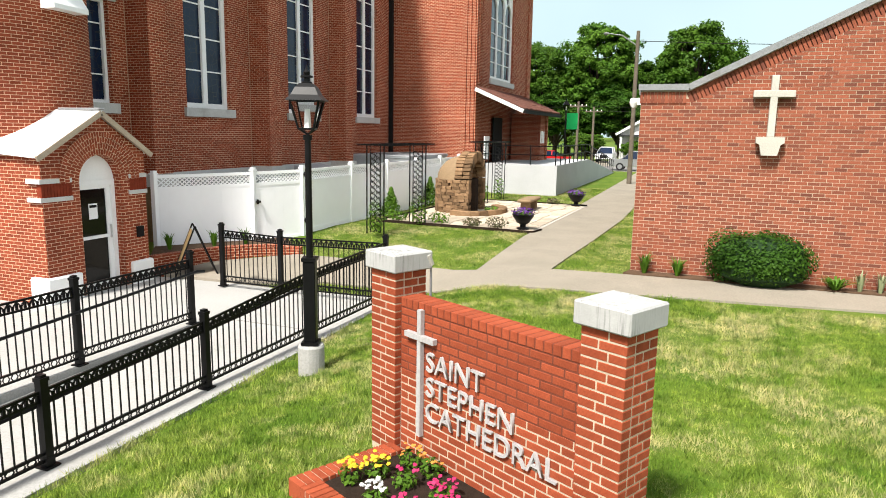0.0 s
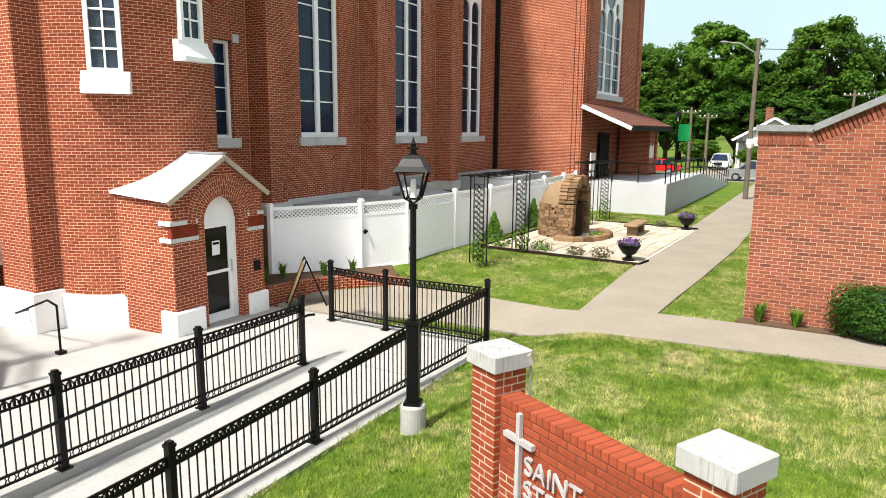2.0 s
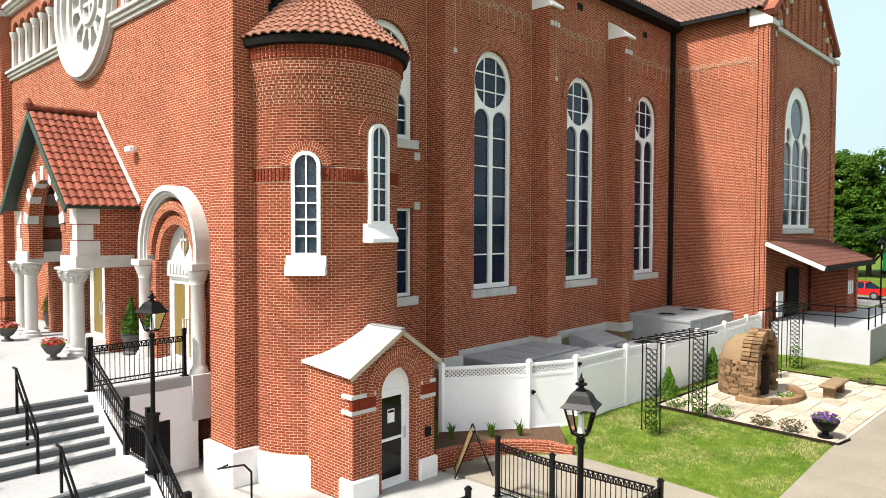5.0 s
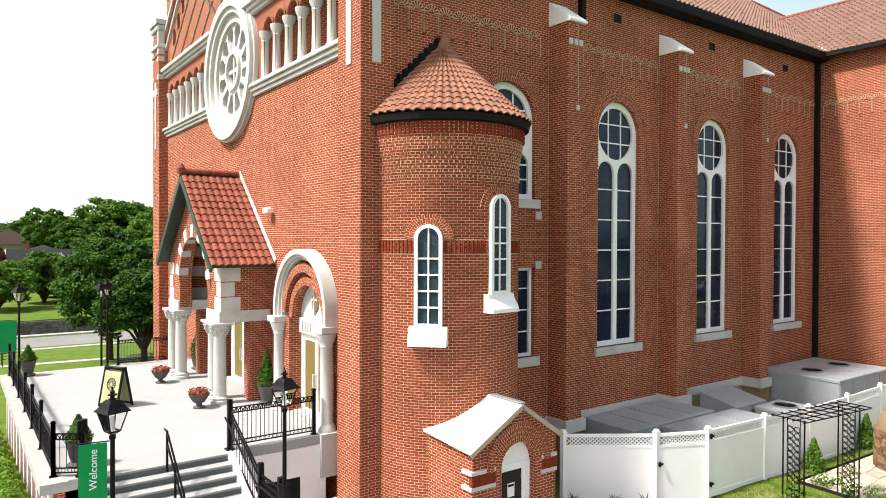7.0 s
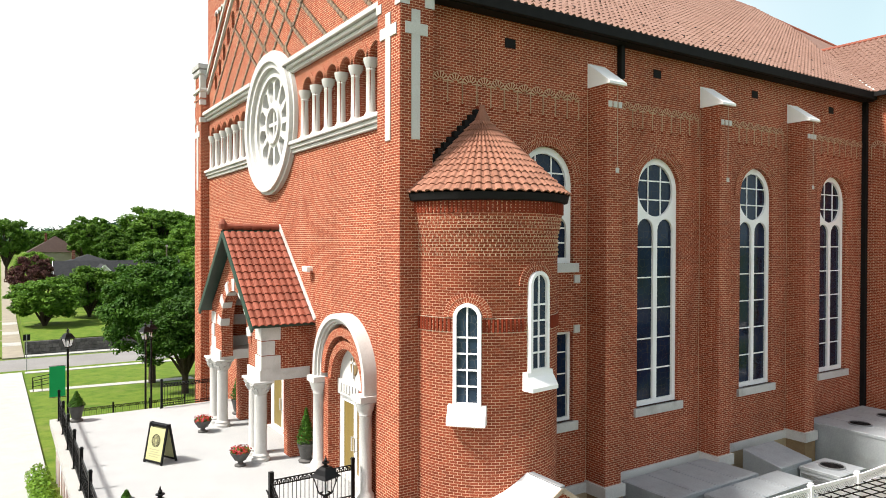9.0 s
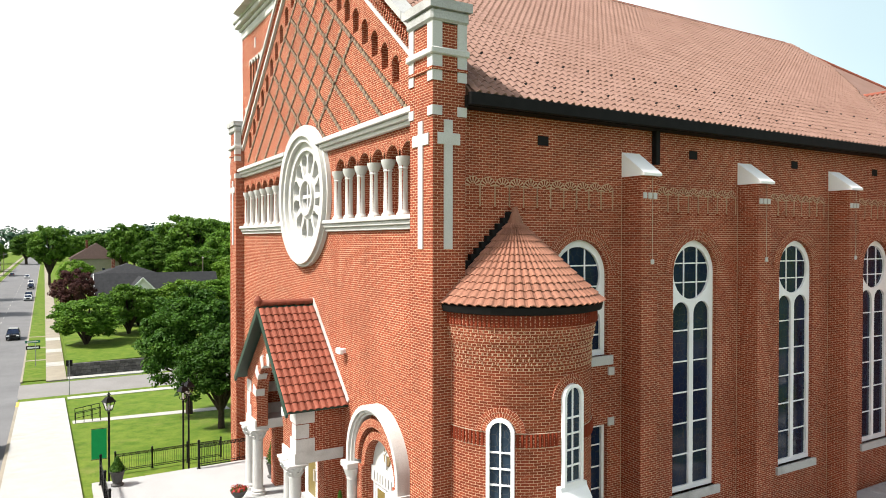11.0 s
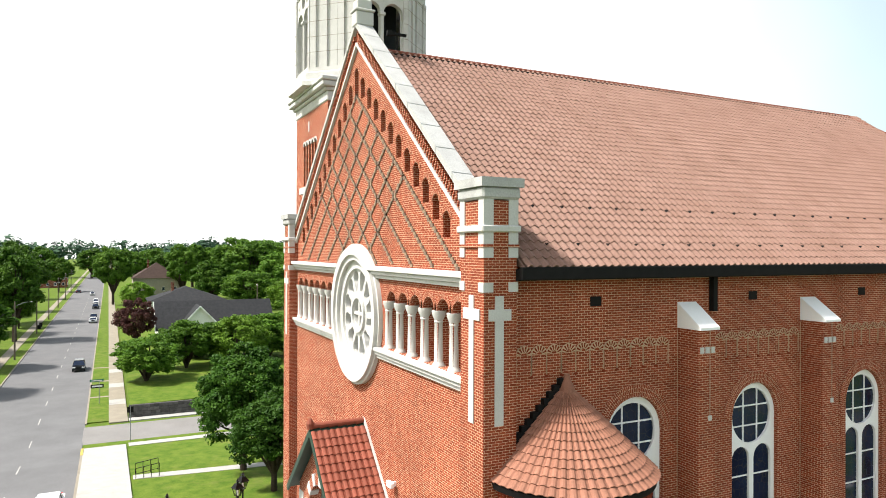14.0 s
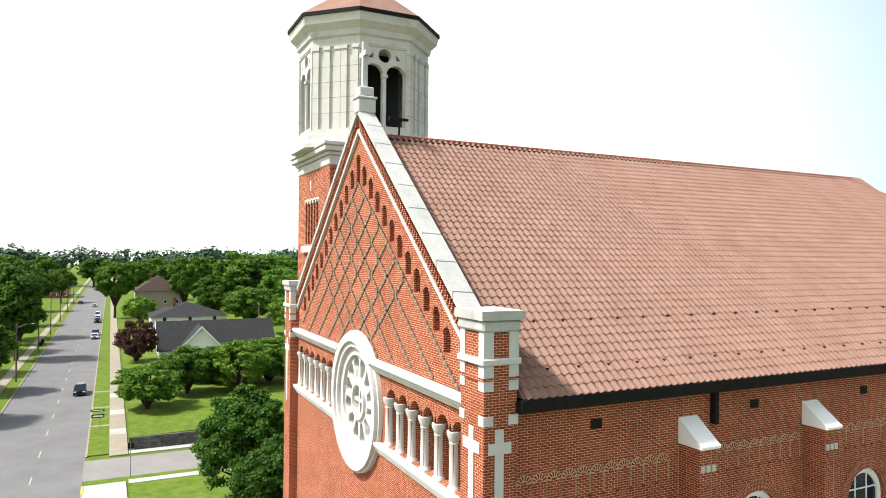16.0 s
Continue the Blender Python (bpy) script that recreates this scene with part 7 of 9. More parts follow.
# roof of plant equipment behind the fence
def cooling_unit(name, x0, x1, y0, y1, z1, label, fans=1, slope=0.0):
    c = thing(name, label, "cooling unit", group="cooling units")
    bm = boxm(x0, x1, y0, y1, 0.0, z1, 0.02)
    for v in bm.verts:
        if v.co.z > z1 - 0.1 and v.co.x > (x0 + x1) / 2:
            v.co.z -= slope
    part("casing", bm, CASING, c)
    # folded seams over the top, a lip round it, and side panels
    n = max(2, int((y1 - y0) / 1.1))
    if not slope:
        for k in range(1, n):
            y = y0 + (y1 - y0) * k / n
            part("seam", boxm(x0 + 0.02, x1 - 0.02, y - 0.02, y + 0.02, z1 - 0.01, z1 + (0.018 if fans == 0 else 0.012)), CASING, c)
        part("lip", boxm(x1 - 0.01, x1 + 0.03, y0 - 0.02, y1 + 0.02, z1 - 0.12, z1 - 0.015), CASING, c)
        part("lip", boxm(x0, x1 - 0.012, y0 - 0.03, y0 + 0.01, z1 - 0.12, z1 - 0.015), CASING, c)
    for k in range(n):
        a, b = y0 + (y1 - y0) * k / n + 0.05, y0 + (y1 - y0) * (k + 1) / n - 0.05
        part("side_panel", boxm(x1 - 0.01, x1 + 0.018, a, b, 0.1, z1 - slope - 0.16), CASING, c)
    if fans == 1:
        for k in range(12):
            z = 0.15 + (z1 - 0.35) * k / 12
            part("louvre", boxm(x0 + 0.08, x1 - 0.08, y0 - 0.03, y0 + 0.005, z, z + 0.05), METAL, c)
    for k in range(fans):
        fy = y0 + (y1 - y0) * (k + 0.5) / fans if fans > 1 else (y0 + y1) / 2
        fx = (x0 + x1) / 2
        r = min(0.38, (x1 - x0) * 0.36)
        part("fan_rim", ring_band(bmesh.new(), fx, fy, r, r + 0.05, lambda u, v, w: (u, v, z1 + 0.002 + w - slope * 0.5), 0.0, 0.05, 24, 0, 2 * math.pi), METAL, c)
        bm = bmesh.new()
        for q in range(10):
            a = math.pi * q / 10
            bar(bm, (fx - r * math.cos(a), fy - r * math.sin(a), z1 + 0.04 - slope * 0.5), (fx + r * math.cos(a), fy + r * math.sin(a), z1 + 0.04 - slope * 0.5), 0.015)
        part("fan_grille", bm, GUTTER, c)
        # flat dark disc paints the shaded depth below the grille
        part("fan_well", lathe(bmesh.new(), [(r, 0), (r, 0.012)], (fx, fy, z1 + 0.003 - slope * 0.5), 20), GUTTER, c)
    return c


cooling_unit("cooling_unit", -15.6, -13.6, 17.2, 21.6, 1.55, "long grey sheet-metal duct housing", 0)
cooling_unit("cooling_unit", -13.5, -12.3, 18.6, 22.6, 1.5, "long grey sheet-metal equipment roof", 0)
cooling_unit("cooling_unit", -15.2, -13.7, 23.2, 25.2, 1.7, "grey sloped sheet-metal duct", 0, 0.3)
cooling_unit("cooling_unit", -13.6, -12.2, 24.2, 25.9, 1.35, "square grey condenser with a round fan", 1)
cooling_unit("cooling_unit", -15.6, -12.4, 28.2, 32.9, 2.0, "large grey rooftop-style air unit with fans", 2)

# ---- garden with stone grotto ----
pav = thing("flagstone_paving", "irregular pale flagstones round the grotto", "paving", kind="structure")
rng = random.Random(4)
gx, gy = 9, 12
corner = {}
for i in range(gx + 1):
    for j in range(gy + 1):
        fx, fy = i / gx, j / gy
        x = -10.4 + 5.3 * fx + 0.25 * fy
        y = 21.1 + 8.6 * fy + (0.35 * (1 - fx))
        corner[i, j] = (x + (rng.uniform(-0.16, 0.16) if 0 < i < gx else 0), y + (rng.uniform(-0.2, 0.2) if 0 < j < gy else 0))
for i in range(gx):
    for j in range(gy):
        q = [corner[i, j], corner[i + 1, j], corner[i + 1, j + 1], corner[i, j + 1]]
        cx_, cy_ = sum(p[0] for p in q) / 4, sum(p[1] for p in q) / 4
        bm = bmesh.new()
        h = 0.05 + rng.uniform(-0.008, 0.008)
        lo = [bm.verts.new((cx_ + (x - cx_) * 0.93, cy_ + (y - cy_) * 0.93, -0.02)) for x, y in q]
        hi = [bm.verts.new((cx_ + (x - cx_) * 0.91, cy_ + (y - cy_) * 0.91, h)) for x, y in q]
        bm.faces.new(hi)
        for k in range(4):
            bm.faces.new((lo[k - 1], lo[k], hi[k], hi[k - 1]))
        part("flagstone", bm, FLAG, pav)
part("bedding", sheet(bmesh.new(), [(-10.5, 21.3), (-5.0, 20.95), (-4.75, 29.8), (-10.2, 30.1)], [], lambda u, v, w: (u, v, 0.03 - w), 0.08), FLAG_JOINT, pav, "pale sandy joints")
edge = bmesh.new()
for a, b in (((-10.55, 21.25), (-5.02, 20.9)), ((-5.02, 20.9), (-4.9, 21.6)), ((-10.55, 21.25), (-10.25, 30.1)), ((-10.25, 30.1), (-4.75, 29.85))):
    bar(edge, (*a, 0.03), (*b, 0.03), 0.05, 0.09)
part("edging", edge, SOIL, pav, "dark edging strip")

grotto = thing("stone_grotto", "small domed grotto of rough brown stones", "grotto")
GX, GY, GR = -8.92, 25.4, 0.92
rng = random.Random(9)
stone_meshes = []
for k in range(12):
    bm = boxm(-0.5, 0.5, -0.5, 0.5, -0.5, 0.5, 0.07)
    for v in bm.verts:
        v.co += Vector((rng.uniform(-0.05, 0.05), rng.uniform(-0.05, 0.05), rng.uniform(-0.09, 0.09)))
    bmesh.ops.recalc_face_normals(bm, faces=bm.faces)
    me = bpy.data.meshes.new("stone")
    bm.to_mesh(me)
    bm.free()
    me.materials.append(GSTONE)
    stone_meshes.append(me)


def stone_at(p, turn, size, tilt=0.0):
    o = new("stone", rng.choice(stone_meshes))
    o.parent = grotto
    o.matrix_basis = Matrix.Translation(p) @ Matrix.Rotation(turn, 4, "Z") @ Matrix.Rotation(tilt, 4, "Y") @ Matrix.Diagonal((*size, 1))


# horseshoe wall open towards the path (+x), with a deep stone arch over the opening
RH_G = 0.118
for row in range(11):
    z, a = 0.06 + row * RH_G, radians(88)
    while a < radians(272):
        l = rng.uniform(0.18, 0.42)
        stone_at((GX + GR * math.cos(a + l / 2 / GR), GY + GR * math.sin(a + l / 2 / GR), z), a + l / 2 / GR + math.pi / 2, (l, 0.30, RH_G * rng.uniform(0.92, 1.05)), rng.uniform(-0.03, 0.03))
        a += (l + 0.006) / GR
    for s in (-1, 1):
        x = GX - 0.05
        while x < GX + 0.54:
            l = min(rng.uniform(0.18, 0.34), GX + 0.6 - x)
            stone_at((x + l / 2, GY + s * 0.90, z), rng.uniform(-0.05, 0.05), (l, 0.32, RH_G * rng.uniform(0.92, 1.05)), rng.uniform(-0.03, 0.03))
            x += l + 0.006
for k in range(21):
    a = math.pi * (k + 0.5) / 21
    for dx, l in ((0.02, 0.3), (0.33, 0.28)):
        o = new("stone", rng.choice(stone_meshes))
        o.parent = grotto
        o.matrix_basis = Matrix.Translation((GX + dx + 0.14, GY + 0.86 * math.cos(a), 1.34 + 0.84 * math.sin(a))) @ Matrix.Rotation(a - math.pi / 2, 4, "X") @ Matrix.Diagonal((l + rng.uniform(-0.03, 0.05), 0.13 + rng.uniform(-0.01, 0.02), 0.32 + rng.uniform(-0.03, 0.06), 1))
bm = bmesh.new()
nr, na = 7, 20
rings = []
for i in range(nr + 1):
    e = math.pi / 2 * i / nr
    rings.append([bm.verts.new((GX + 1.0 * math.cos(e) * math.cos(a) * (1 if math.cos(a) < 0 else 0.2), GY + 1.0 * math.cos(e) * math.sin(a), 1.30 + 0.88 * math.sin(e))) for a in [2 * math.pi * k / na for k in range(na)]])
for a, b in zip(rings, rings[1:]):
    for k in range(na):
        bm.faces.new((a[k], a[(k + 1) % na], b[(k + 1) % na], b[k]))
part("dome", bm, RENDER, grotto, "smooth tan rendered dome", True)
# block and core take a dark soil colour for the hollow's shade
part("niche", boxm(GX - 0.5, GX + 0.1, GY - 0.6, GY + 0.6, 0.0, 1.3), SOIL, grotto, "dark block painted as the shade inside the niche")
core = bmesh.new()
lathe(core, [(GR - 0.2, 0.0), (GR - 0.2, 1.3)], (GX - 0.12, GY, 0), 24)
part("mortar_core", core, SOIL, grotto, "dark core painted as the shaded hollow behind the stones")
for k in range(11):
    a = radians(-95 + 150 * k / 10)
    stone_at((-8.5 + 1.2 * math.cos(a), 25.3 + 1.5 * math.sin(a), 0.12), a + math.pi / 2, (0.44, 0.3, 0.2))

bench = thing("stone_bench", "low curved stone garden bench on two blocks", "bench")
part("seat", boxm(-6.9, -6.35, 26.1, 27.9, 0.40, 0.52, 0.04), RENDER, bench)
for y in (26.35, 27.45):
    part("leg", boxm(-6.82, -6.45, y, y + 0.25, 0.03, 0.41, 0.02), RENDER, bench)


def leaf_cloud(bm_or_none, centre, size, n, leaf, rng, flat=0.0):
    """Small quads scattered through an ellipsoid, denser towards its skin; returns vertices and faces."""
    verts, faces = [], []
    for k in range(n):
        d = Vector((rng.gauss(0, 1), rng.gauss(0, 1), rng.gauss(0, 1))).normalized()
        r = 0.55 + 0.5 * rng.random() ** 0.5
        c = Vector((centre[0] + d.x * size[0] * r, centre[1] + d.y * size[1] * r, centre[2] + d.z * size[2] * r))
        n_ = (d + Vector((rng.gauss(0, 0.45), rng.gauss(0, 0.45), 0.45 + rng.gauss(0, 0.45)))).normalized()
        t = n_.orthogonal().normalized()
        w = n_.cross(t)
        a = rng.uniform(0, 6.283)
        t, w = t * math.cos(a) + w * math.sin(a), w * math.cos(a) - t * math.sin(a)
        s = leaf * rng.uniform(0.6, 1.3)
        i = len(verts)
        verts += [c - t * s, c + w * s * 0.55, c + t * s, c - w * s * 0.55]
        faces.append((i, i + 1, i + 2, i + 3))
    return verts, faces


def leaf_part(name, clouds, material, parent, label=""):
    vs, fs = [], []
    for v, f in clouds:
        o = len(vs)
        vs += [tuple(p) for p in v]
        fs += [tuple(i + o for i in q) for q in f]
    me = bpy.data.meshes.new(name)
    me.from_pydata(vs, [], fs)
    me.materials.append(material)
    ob = new(name, me)
    if parent:
        ob.parent = parent
    if label:
        ob["label"] = label
    return ob


def urn(at, label, material, bloom, r=0.36, spill=True):
    u = thing("planter_urn", label, "planter", at, group="planter urns")
    k = r / 0.36
    part("bowl", lathe(bmesh.new(), [(0.2 * k, 0), (0.2 * k, 0.05 * k), (0.1 * k, 0.09 * k), (0.09 * k, 0.16 * k), (0.2 * k, 0.22 * k), (0.33 * k, 0.42 * k), (0.36 * k, 0.5 * k), (0.33 * k, 0.5 * k), (0.3 * k, 0.46 * k)], n=20), material, u, "", True)
    rg = random.Random(int(abs(at[0] * 97 + at[1] * 13)))
    leaf_part("foliage", [leaf_cloud(None, (0, 0, 0.52 * k), (0.33 * k, 0.33 * k, 0.13 * k), 260, 0.05, rg)], LEAF, u)
    leaf_part("bloom", [leaf_cloud(None, (0, 0, 0.56 * k), (0.38 * k, 0.38 * k, 0.16 * k), 220, 0.045, rg)], bloom, u, "dense blooms")
    return u


urn((-5.45, 21.35, 0.04), "dark urn of purple petunias on the paving", IRON, PURPLE)
urn((-5.15, 29.4, 0.04), "dark urn of purple petunias on the paving", IRON, PURPLE)


def bush(at, size, n, leaf, material, label, name="shrub", group="garden shrubs", seed=1):
    b = thing(name, label, "shrub", at, group=group)
    rg = random.Random(seed)
    leaf_part("foliage", [leaf_cloud(None, (0, 0, size[2]), size, n, leaf, rg)], material, b)
    st = bmesh.new()
    for k in range(5):
        a = 2 * math.pi * k / 5
        rod(st, (0, 0, 0), (size[0] * 0.5 * math.cos(a), size[1] * 0.5 * math.sin(a), size[2] * 1.1), 0.012, 5)
    part("stems", st, BARK, b)
    return b


def conifer(at, r, h, label, seed):
    b = thing("evergreen_shrub", label, "shrub", at, group="small evergreens")
    rg = random.Random(seed)
    clouds = [leaf_cloud(None, (0, 0, h * (0.12 + 0.8 * k / 8)), (r * (1 - 0.85 * k / 8), r * (1 - 0.85 * k / 8), h * 0.1), 150, 0.05, rg) for k in range(9)]
    leaf_part("foliage", clouds, LEAF, b)
    part("trunk", rod(bmesh.new(), (0, 0, 0), (0, 0, h * 0.8), 0.025, 6, 0.008), BARK, b)
    return b


conifer((-10.75, 22.7, 0), 0.42, 1.05, "small dense evergreen by the white fence", 1)
conifer((-10.9, 26.9, 0), 0.42, 1.2, "small dense evergreen by the white fence", 2)
for k, (x, y, s) in enumerate(((-9.9, 21.5, 0.3), (-8.4, 21.55, 0.32), (-7.2, 21.4, 0.26), (-6.3, 21.3, 0.32), (-7.6, 25.0, 0.26), (-9.6, 29.6, 0.3), (-6.2, 29.6, 0.25))):
    bush((x, y, 0.02), (s * 1.2, s, s * 0.6), 170, 0.05, (LEAF, LEAF, PINKLEAF, PINKLEAF)[k % 4], "low flowering shrub at the edge of the paving", seed=k)


def arbor(at, label, seed, turn=0):
    """Two lattice panels under a flat top of rods, with a climbing rose."""
    a = thing("garden_arbor", label, "arbor", at, turn, group="garden arbors")
    H = 2.66
    for y in (0.0, 2.65):
        bm = bmesh.new()
        for x in (-0.3, 0.3):
            bar(bm, (x, y, 0), (x, y, H), 0.03)
        part("upright", bm, IRON, a)
        sc = bmesh.new()
        z = 0.15
        while z < H - 0.2:
            for x in (-0.09, 0.09):
                for q in range(6):
                    t0, t1 = math.pi / 3 * q, math.pi / 3 * (q + 1)
                    bar(sc, (x + 0.085 * math.cos(t0), y, z + 0.085 * math.sin(t0)), (x + 0.085 * math.cos(t1), y, z + 0.085 * math.sin(t1)), 0.016)
            bar(sc, (-0.18, y, z + 0.09), (0.18, y, z - 0.09), 0.016)
            z += 0.17
        for x in (-0.18, 0.18):
            bar(sc, (x, y, 0.05), (x, y, H), 0.016)
        part("scroll_panel", sc, IRON, a, "open scrollwork panel")
    bm = bmesh.new()
    for x in (-0.45, -0.15, 0.15, 0.45):
        bar(bm, (x, -0.3, H), (x, 2.95, H), 0.025)
    for y in (-0.25, 0.15, 0.55, 0.95, 1.35, 1.75, 2.15, 2.55, 2.9):
        bar(bm, (-0.5, y, H + 0.03), (0.5, y, H + 0.03), 0.025)
    part("top_lattice", bm, IRON, a)
    rg = random.Random(seed)
    leaf_part("climbing_rose", [leaf_cloud(None, (0.05, y0, 0.5), (0.3, 0.3, 0.5), 220, 0.05, rg) for y0 in (0.0, 2.65)], LEAF, a, "young climbing rose")
    return a


arbor((-9.3, 18.5, 0), "black iron arbor with scrollwork panels and a climbing rose", 3, -5.5)
arbor((-9.15, 28.5, 0), "black iron arbor with scrollwork panels and a climbing rose", 5)

# A-frame sign seen edge-on by the porch
af = thing("sandwich_board", "folding black sandwich board standing beside the porch", "sign", (-11.6, 13.3, -0.47), -44)
for s in (-1, 1):
    bm = bmesh.new()
    bar(bm, (-0.3, s * 0.5, 0), (-0.3, 0, 1.24), 0.035)
    bar(bm, (0.3, s * 0.5, 0), (0.3, 0, 1.24), 0.035)
    bar(bm, (-0.3, s * 0.46, 0.1), (0.3, s * 0.46, 0.1), 0.035)
    part("frame", bm, IRON, af)
    q = bmesh.new()
    v = [q.verts.new((x, s * (0.47 - 0.42 * f) + d, 0.08 + 1.05 * f)) for x in (-0.28, 0.28) for f in (0, 1) for d in (-0.006, 0.006)]
    for f in SIDES:
        q.faces.new([v[i] for i in f])
    part("panel", q, WOOD, af)

# ---- transept entrance, ramp and railings ----
ent = thing("transept_entry", "projecting brick side entry under a tiled lean-to roof", "porch")
part("wall", boxm(TX + 0.13, -9.3, 40.3, 41.6, -0.2, 4.2), BRICK, ent)
part("wall", boxm(TX + 0.13, -9.2, 41.6, 41.9, -0.2, 4.2), BRICK, ent)
for k in range(3):
    y = 40.45 + 0.38 * k
    part("small_window", sheet(bmesh.new(), arch(y, 0.13, 2.5, 3.1, 8), [], on_x(-9.285), 0.03), WHITE, ent, "small white arched window")
bm = bmesh.new()
v = [bm.verts.new(p) for p in ((TX + 0.05, 33.3, 5.35), (TX + 0.05, 42.3, 5.35), (-8.6, 42.3, 4.25), (-8.6, 33.3, 4.25), (TX + 0.05, 33.3, 5.2), (TX + 0.05, 42.3, 5.2), (-8.6, 42.3, 4.1), (-8.6, 33.3, 4.1))]
for f in ((0, 3, 2, 1), (4, 5, 6, 7), (0, 4, 7, 3), (3, 7, 6, 2), (1, 2, 6, 5)):
    bm.faces.new([v[i] for i in f])
part("roof", bm, TILE_ENTRY, ent, "lean-to roof of brown tiles")
fast_tiles("tiles", (-8.58, 33.3, 4.25), (0, 1, 0), (TX + 8.63, 0, 1.1), 33, 7, W_T, R_T, lambda c_, r_: True, TILE_ENTRY, ent, "rows of brown barrel tiles")
bm = bmesh.new()
bar(bm, (TX + 0.1, 33.28, 5.22), (-8.6, 33.28, 4.15), 0.05, 0.18)
part("verge_board", bm, WHITE, ent, "white verge board")
part("gutter", boxm(-8.6, -8.48, 33.3, 42.3, 4.05, 4.22), GUTTER, ent)
# near-black door colour carries the shade under the lean-to
part("door", boxm(TX + 0.12, TX + 0.16, 36.4, 38.2, 1.5, 3.9), GUTTER, ent, "side door painted dark as the deep shade under the roof")
part("notice_board", boxm(-10.9, -10.84, 34.3, 35.1, 1.7, 2.9), WHITE, ent, "white notice board")
ramp = part("pavement_side_ramp", sheet(bmesh.new(), [(34.2, -0.4), (58, -0.4), (58, 0.02), (44.5, 1.5), (34.2, 1.5)], [], on_x(-7.0), 4.1), RENDERWALL, None)
tagged(ramp, "white rendered landing and ramp wall at the side entry", "ramp", kind="structure")
rr = thing("ramp_railing", "black iron railing along the side ramp", "railing")
for pa, pb in (((-11.0, 34.3, 1.5), (-7.1, 34.3, 1.5)), ((-7.1, 34.3, 1.5), (-7.1, 44.5, 1.5)), ((-7.1, 44.5, 1.5), (-7.1, 58, 0.05))):
    a, b = Vector(pa), Vector(pb)
    bm = bmesh.new()
    for h in (0.5, 0.95):
        bar(bm, a + Vector((0, 0, h)), b + Vector((0, 0, h)), 0.045)
    part("rail", bm, IRON, rr)
    n = max(2, int((b - a).length / 1.2))
    for k in range(n + 1):
        p = a + (b - a) * k / n
        part("post", boxm(p.x - 0.025, p.x + 0.025, p.y - 0.025, p.y + 0.025, p.z, p.z + 1.0), IRON, rr)

# ---- terrace things ----
def topiary(at, label, seed, h=1.15):
    t = thing("potted_evergreen", label, "potted plant", at, group="potted evergreens")
    part("pot", lathe(bmesh.new(), [(0.24, 0), (0.26, 0.06), (0.17, 0.12), (0.2, 0.2), (0.27, 0.52), (0.31, 0.62), (0.27, 0.62), (0.24, 0.58)], n=18), URN_GREY, t, "dark grey urn", True)
    rg = random.Random(seed)
    clouds = [leaf_cloud(None, (0, 0, 0.62 + h * (0.1 + 0.85 * k / 9)), (0.34 * (1 - 0.88 * k / 9), 0.34 * (1 - 0.88 * k / 9), h * 0.09), 170, 0.045, rg) for k in range(10)]
    leaf_part("foliage", clouds, LEAF_DARK, t)
    return t


topiary((-21.95, 8.75, TZ), "conical evergreen in a grey urn beside the door", 1)
topiary((-29.6, 8.7, TZ), "conical evergreen in a grey urn beside the door", 2)
topiary((-31.9, 2.7, TZ), "small evergreen in a dark pot at the terrace fence", 3, 0.6)
topiary((-18.6, 2.7, TZ), "small evergreen in a dark pot at the terrace fence", 4, 0.6)
urn((-22.7, 6.75, TZ), "grey urn of red geraniums on the terrace", URN_GREY, REDBLOOM, 0.34)
urn((-27.5, 6.7, TZ), "grey urn of red geraniums on the terrace", URN_GREY, REDBLOOM, 0.34)
wb = thing("sandwich_board", "black sandwich board with a pale yellow welcome poster", "sign", (-24.6, 4.6, TZ), 28)
for s in (-1, 1):
    bm = bmesh.new()
    for x in (-0.42, 0.42):
        bar(bm, (x, s * 0.3, 0), (x, s * 0.03, 1.3), 0.07, 0.05)
    bar(bm, (-0.42, s * 0.29, 0.08), (0.42, s * 0.29, 0.08), 0.06)
    bar(bm, (-0.42, s * 0.05, 1.24), (0.42, s * 0.05, 1.24), 0.08)
    part("frame", bm, IRON, wb)
    q = bmesh.new()
    v = [q.verts.new((x, s * (0.285 - 0.215 * f) + d, 0.1 + 1.05 * f)) for x in (-0.38, 0.38) for f in (0, 1) for d in (-0.008, 0.008)]
    for f in SIDES:
        q.faces.new([v[i] for i in f])
    part("poster", q, POSTER, wb, "pale yellow poster")
tilt = math.degrees(math.atan2(0.215, 1.05))
cu = bpy.data.curves.new("lettering", "FONT")
cu.body, cu.size, cu.extrude, cu.align_x = "WELCOME!", 0.125, 0.002, "CENTER"
tmp = new("lettering", cu)
me = bpy.data.meshes.new_from_object(tmp)
bpy.data.objects.remove(tmp)
me.materials.clear()
me.materials.append(IRON)
o = new("lettering", me)
o.parent = wb
o.matrix_basis = pose(0, -0.098, 1.03, 90 - tilt, 0, 0)
o["label"] = "black letters reading WELCOME"
fpl2 = Matrix.Translation((0, -0.165, 0.74)) @ pose(0, 0, 0, 90 - tilt, 0, 0)
bm = bmesh.new()
ring_band(bm, 0, 0, 0.19, 0.21, lambda u, v, w: (u, v, w), 0, 0.004, 28, 0, 2 * math.pi)
ring_band(bm, 0, 0, 0.06, 0.075, lambda u, v, w: (u, v, w), 0, 0.004, 18, 0, 2 * math.pi)
for k in range(12):
    a = 2 * math.pi * k / 12
    ring_band(bm, 0.135 * math.cos(a), 0.135 * math.sin(a), 0.03, 0.045, lambda u, v, w: (u, v, w), 0, 0.004, 10, 0, 2 * math.pi)
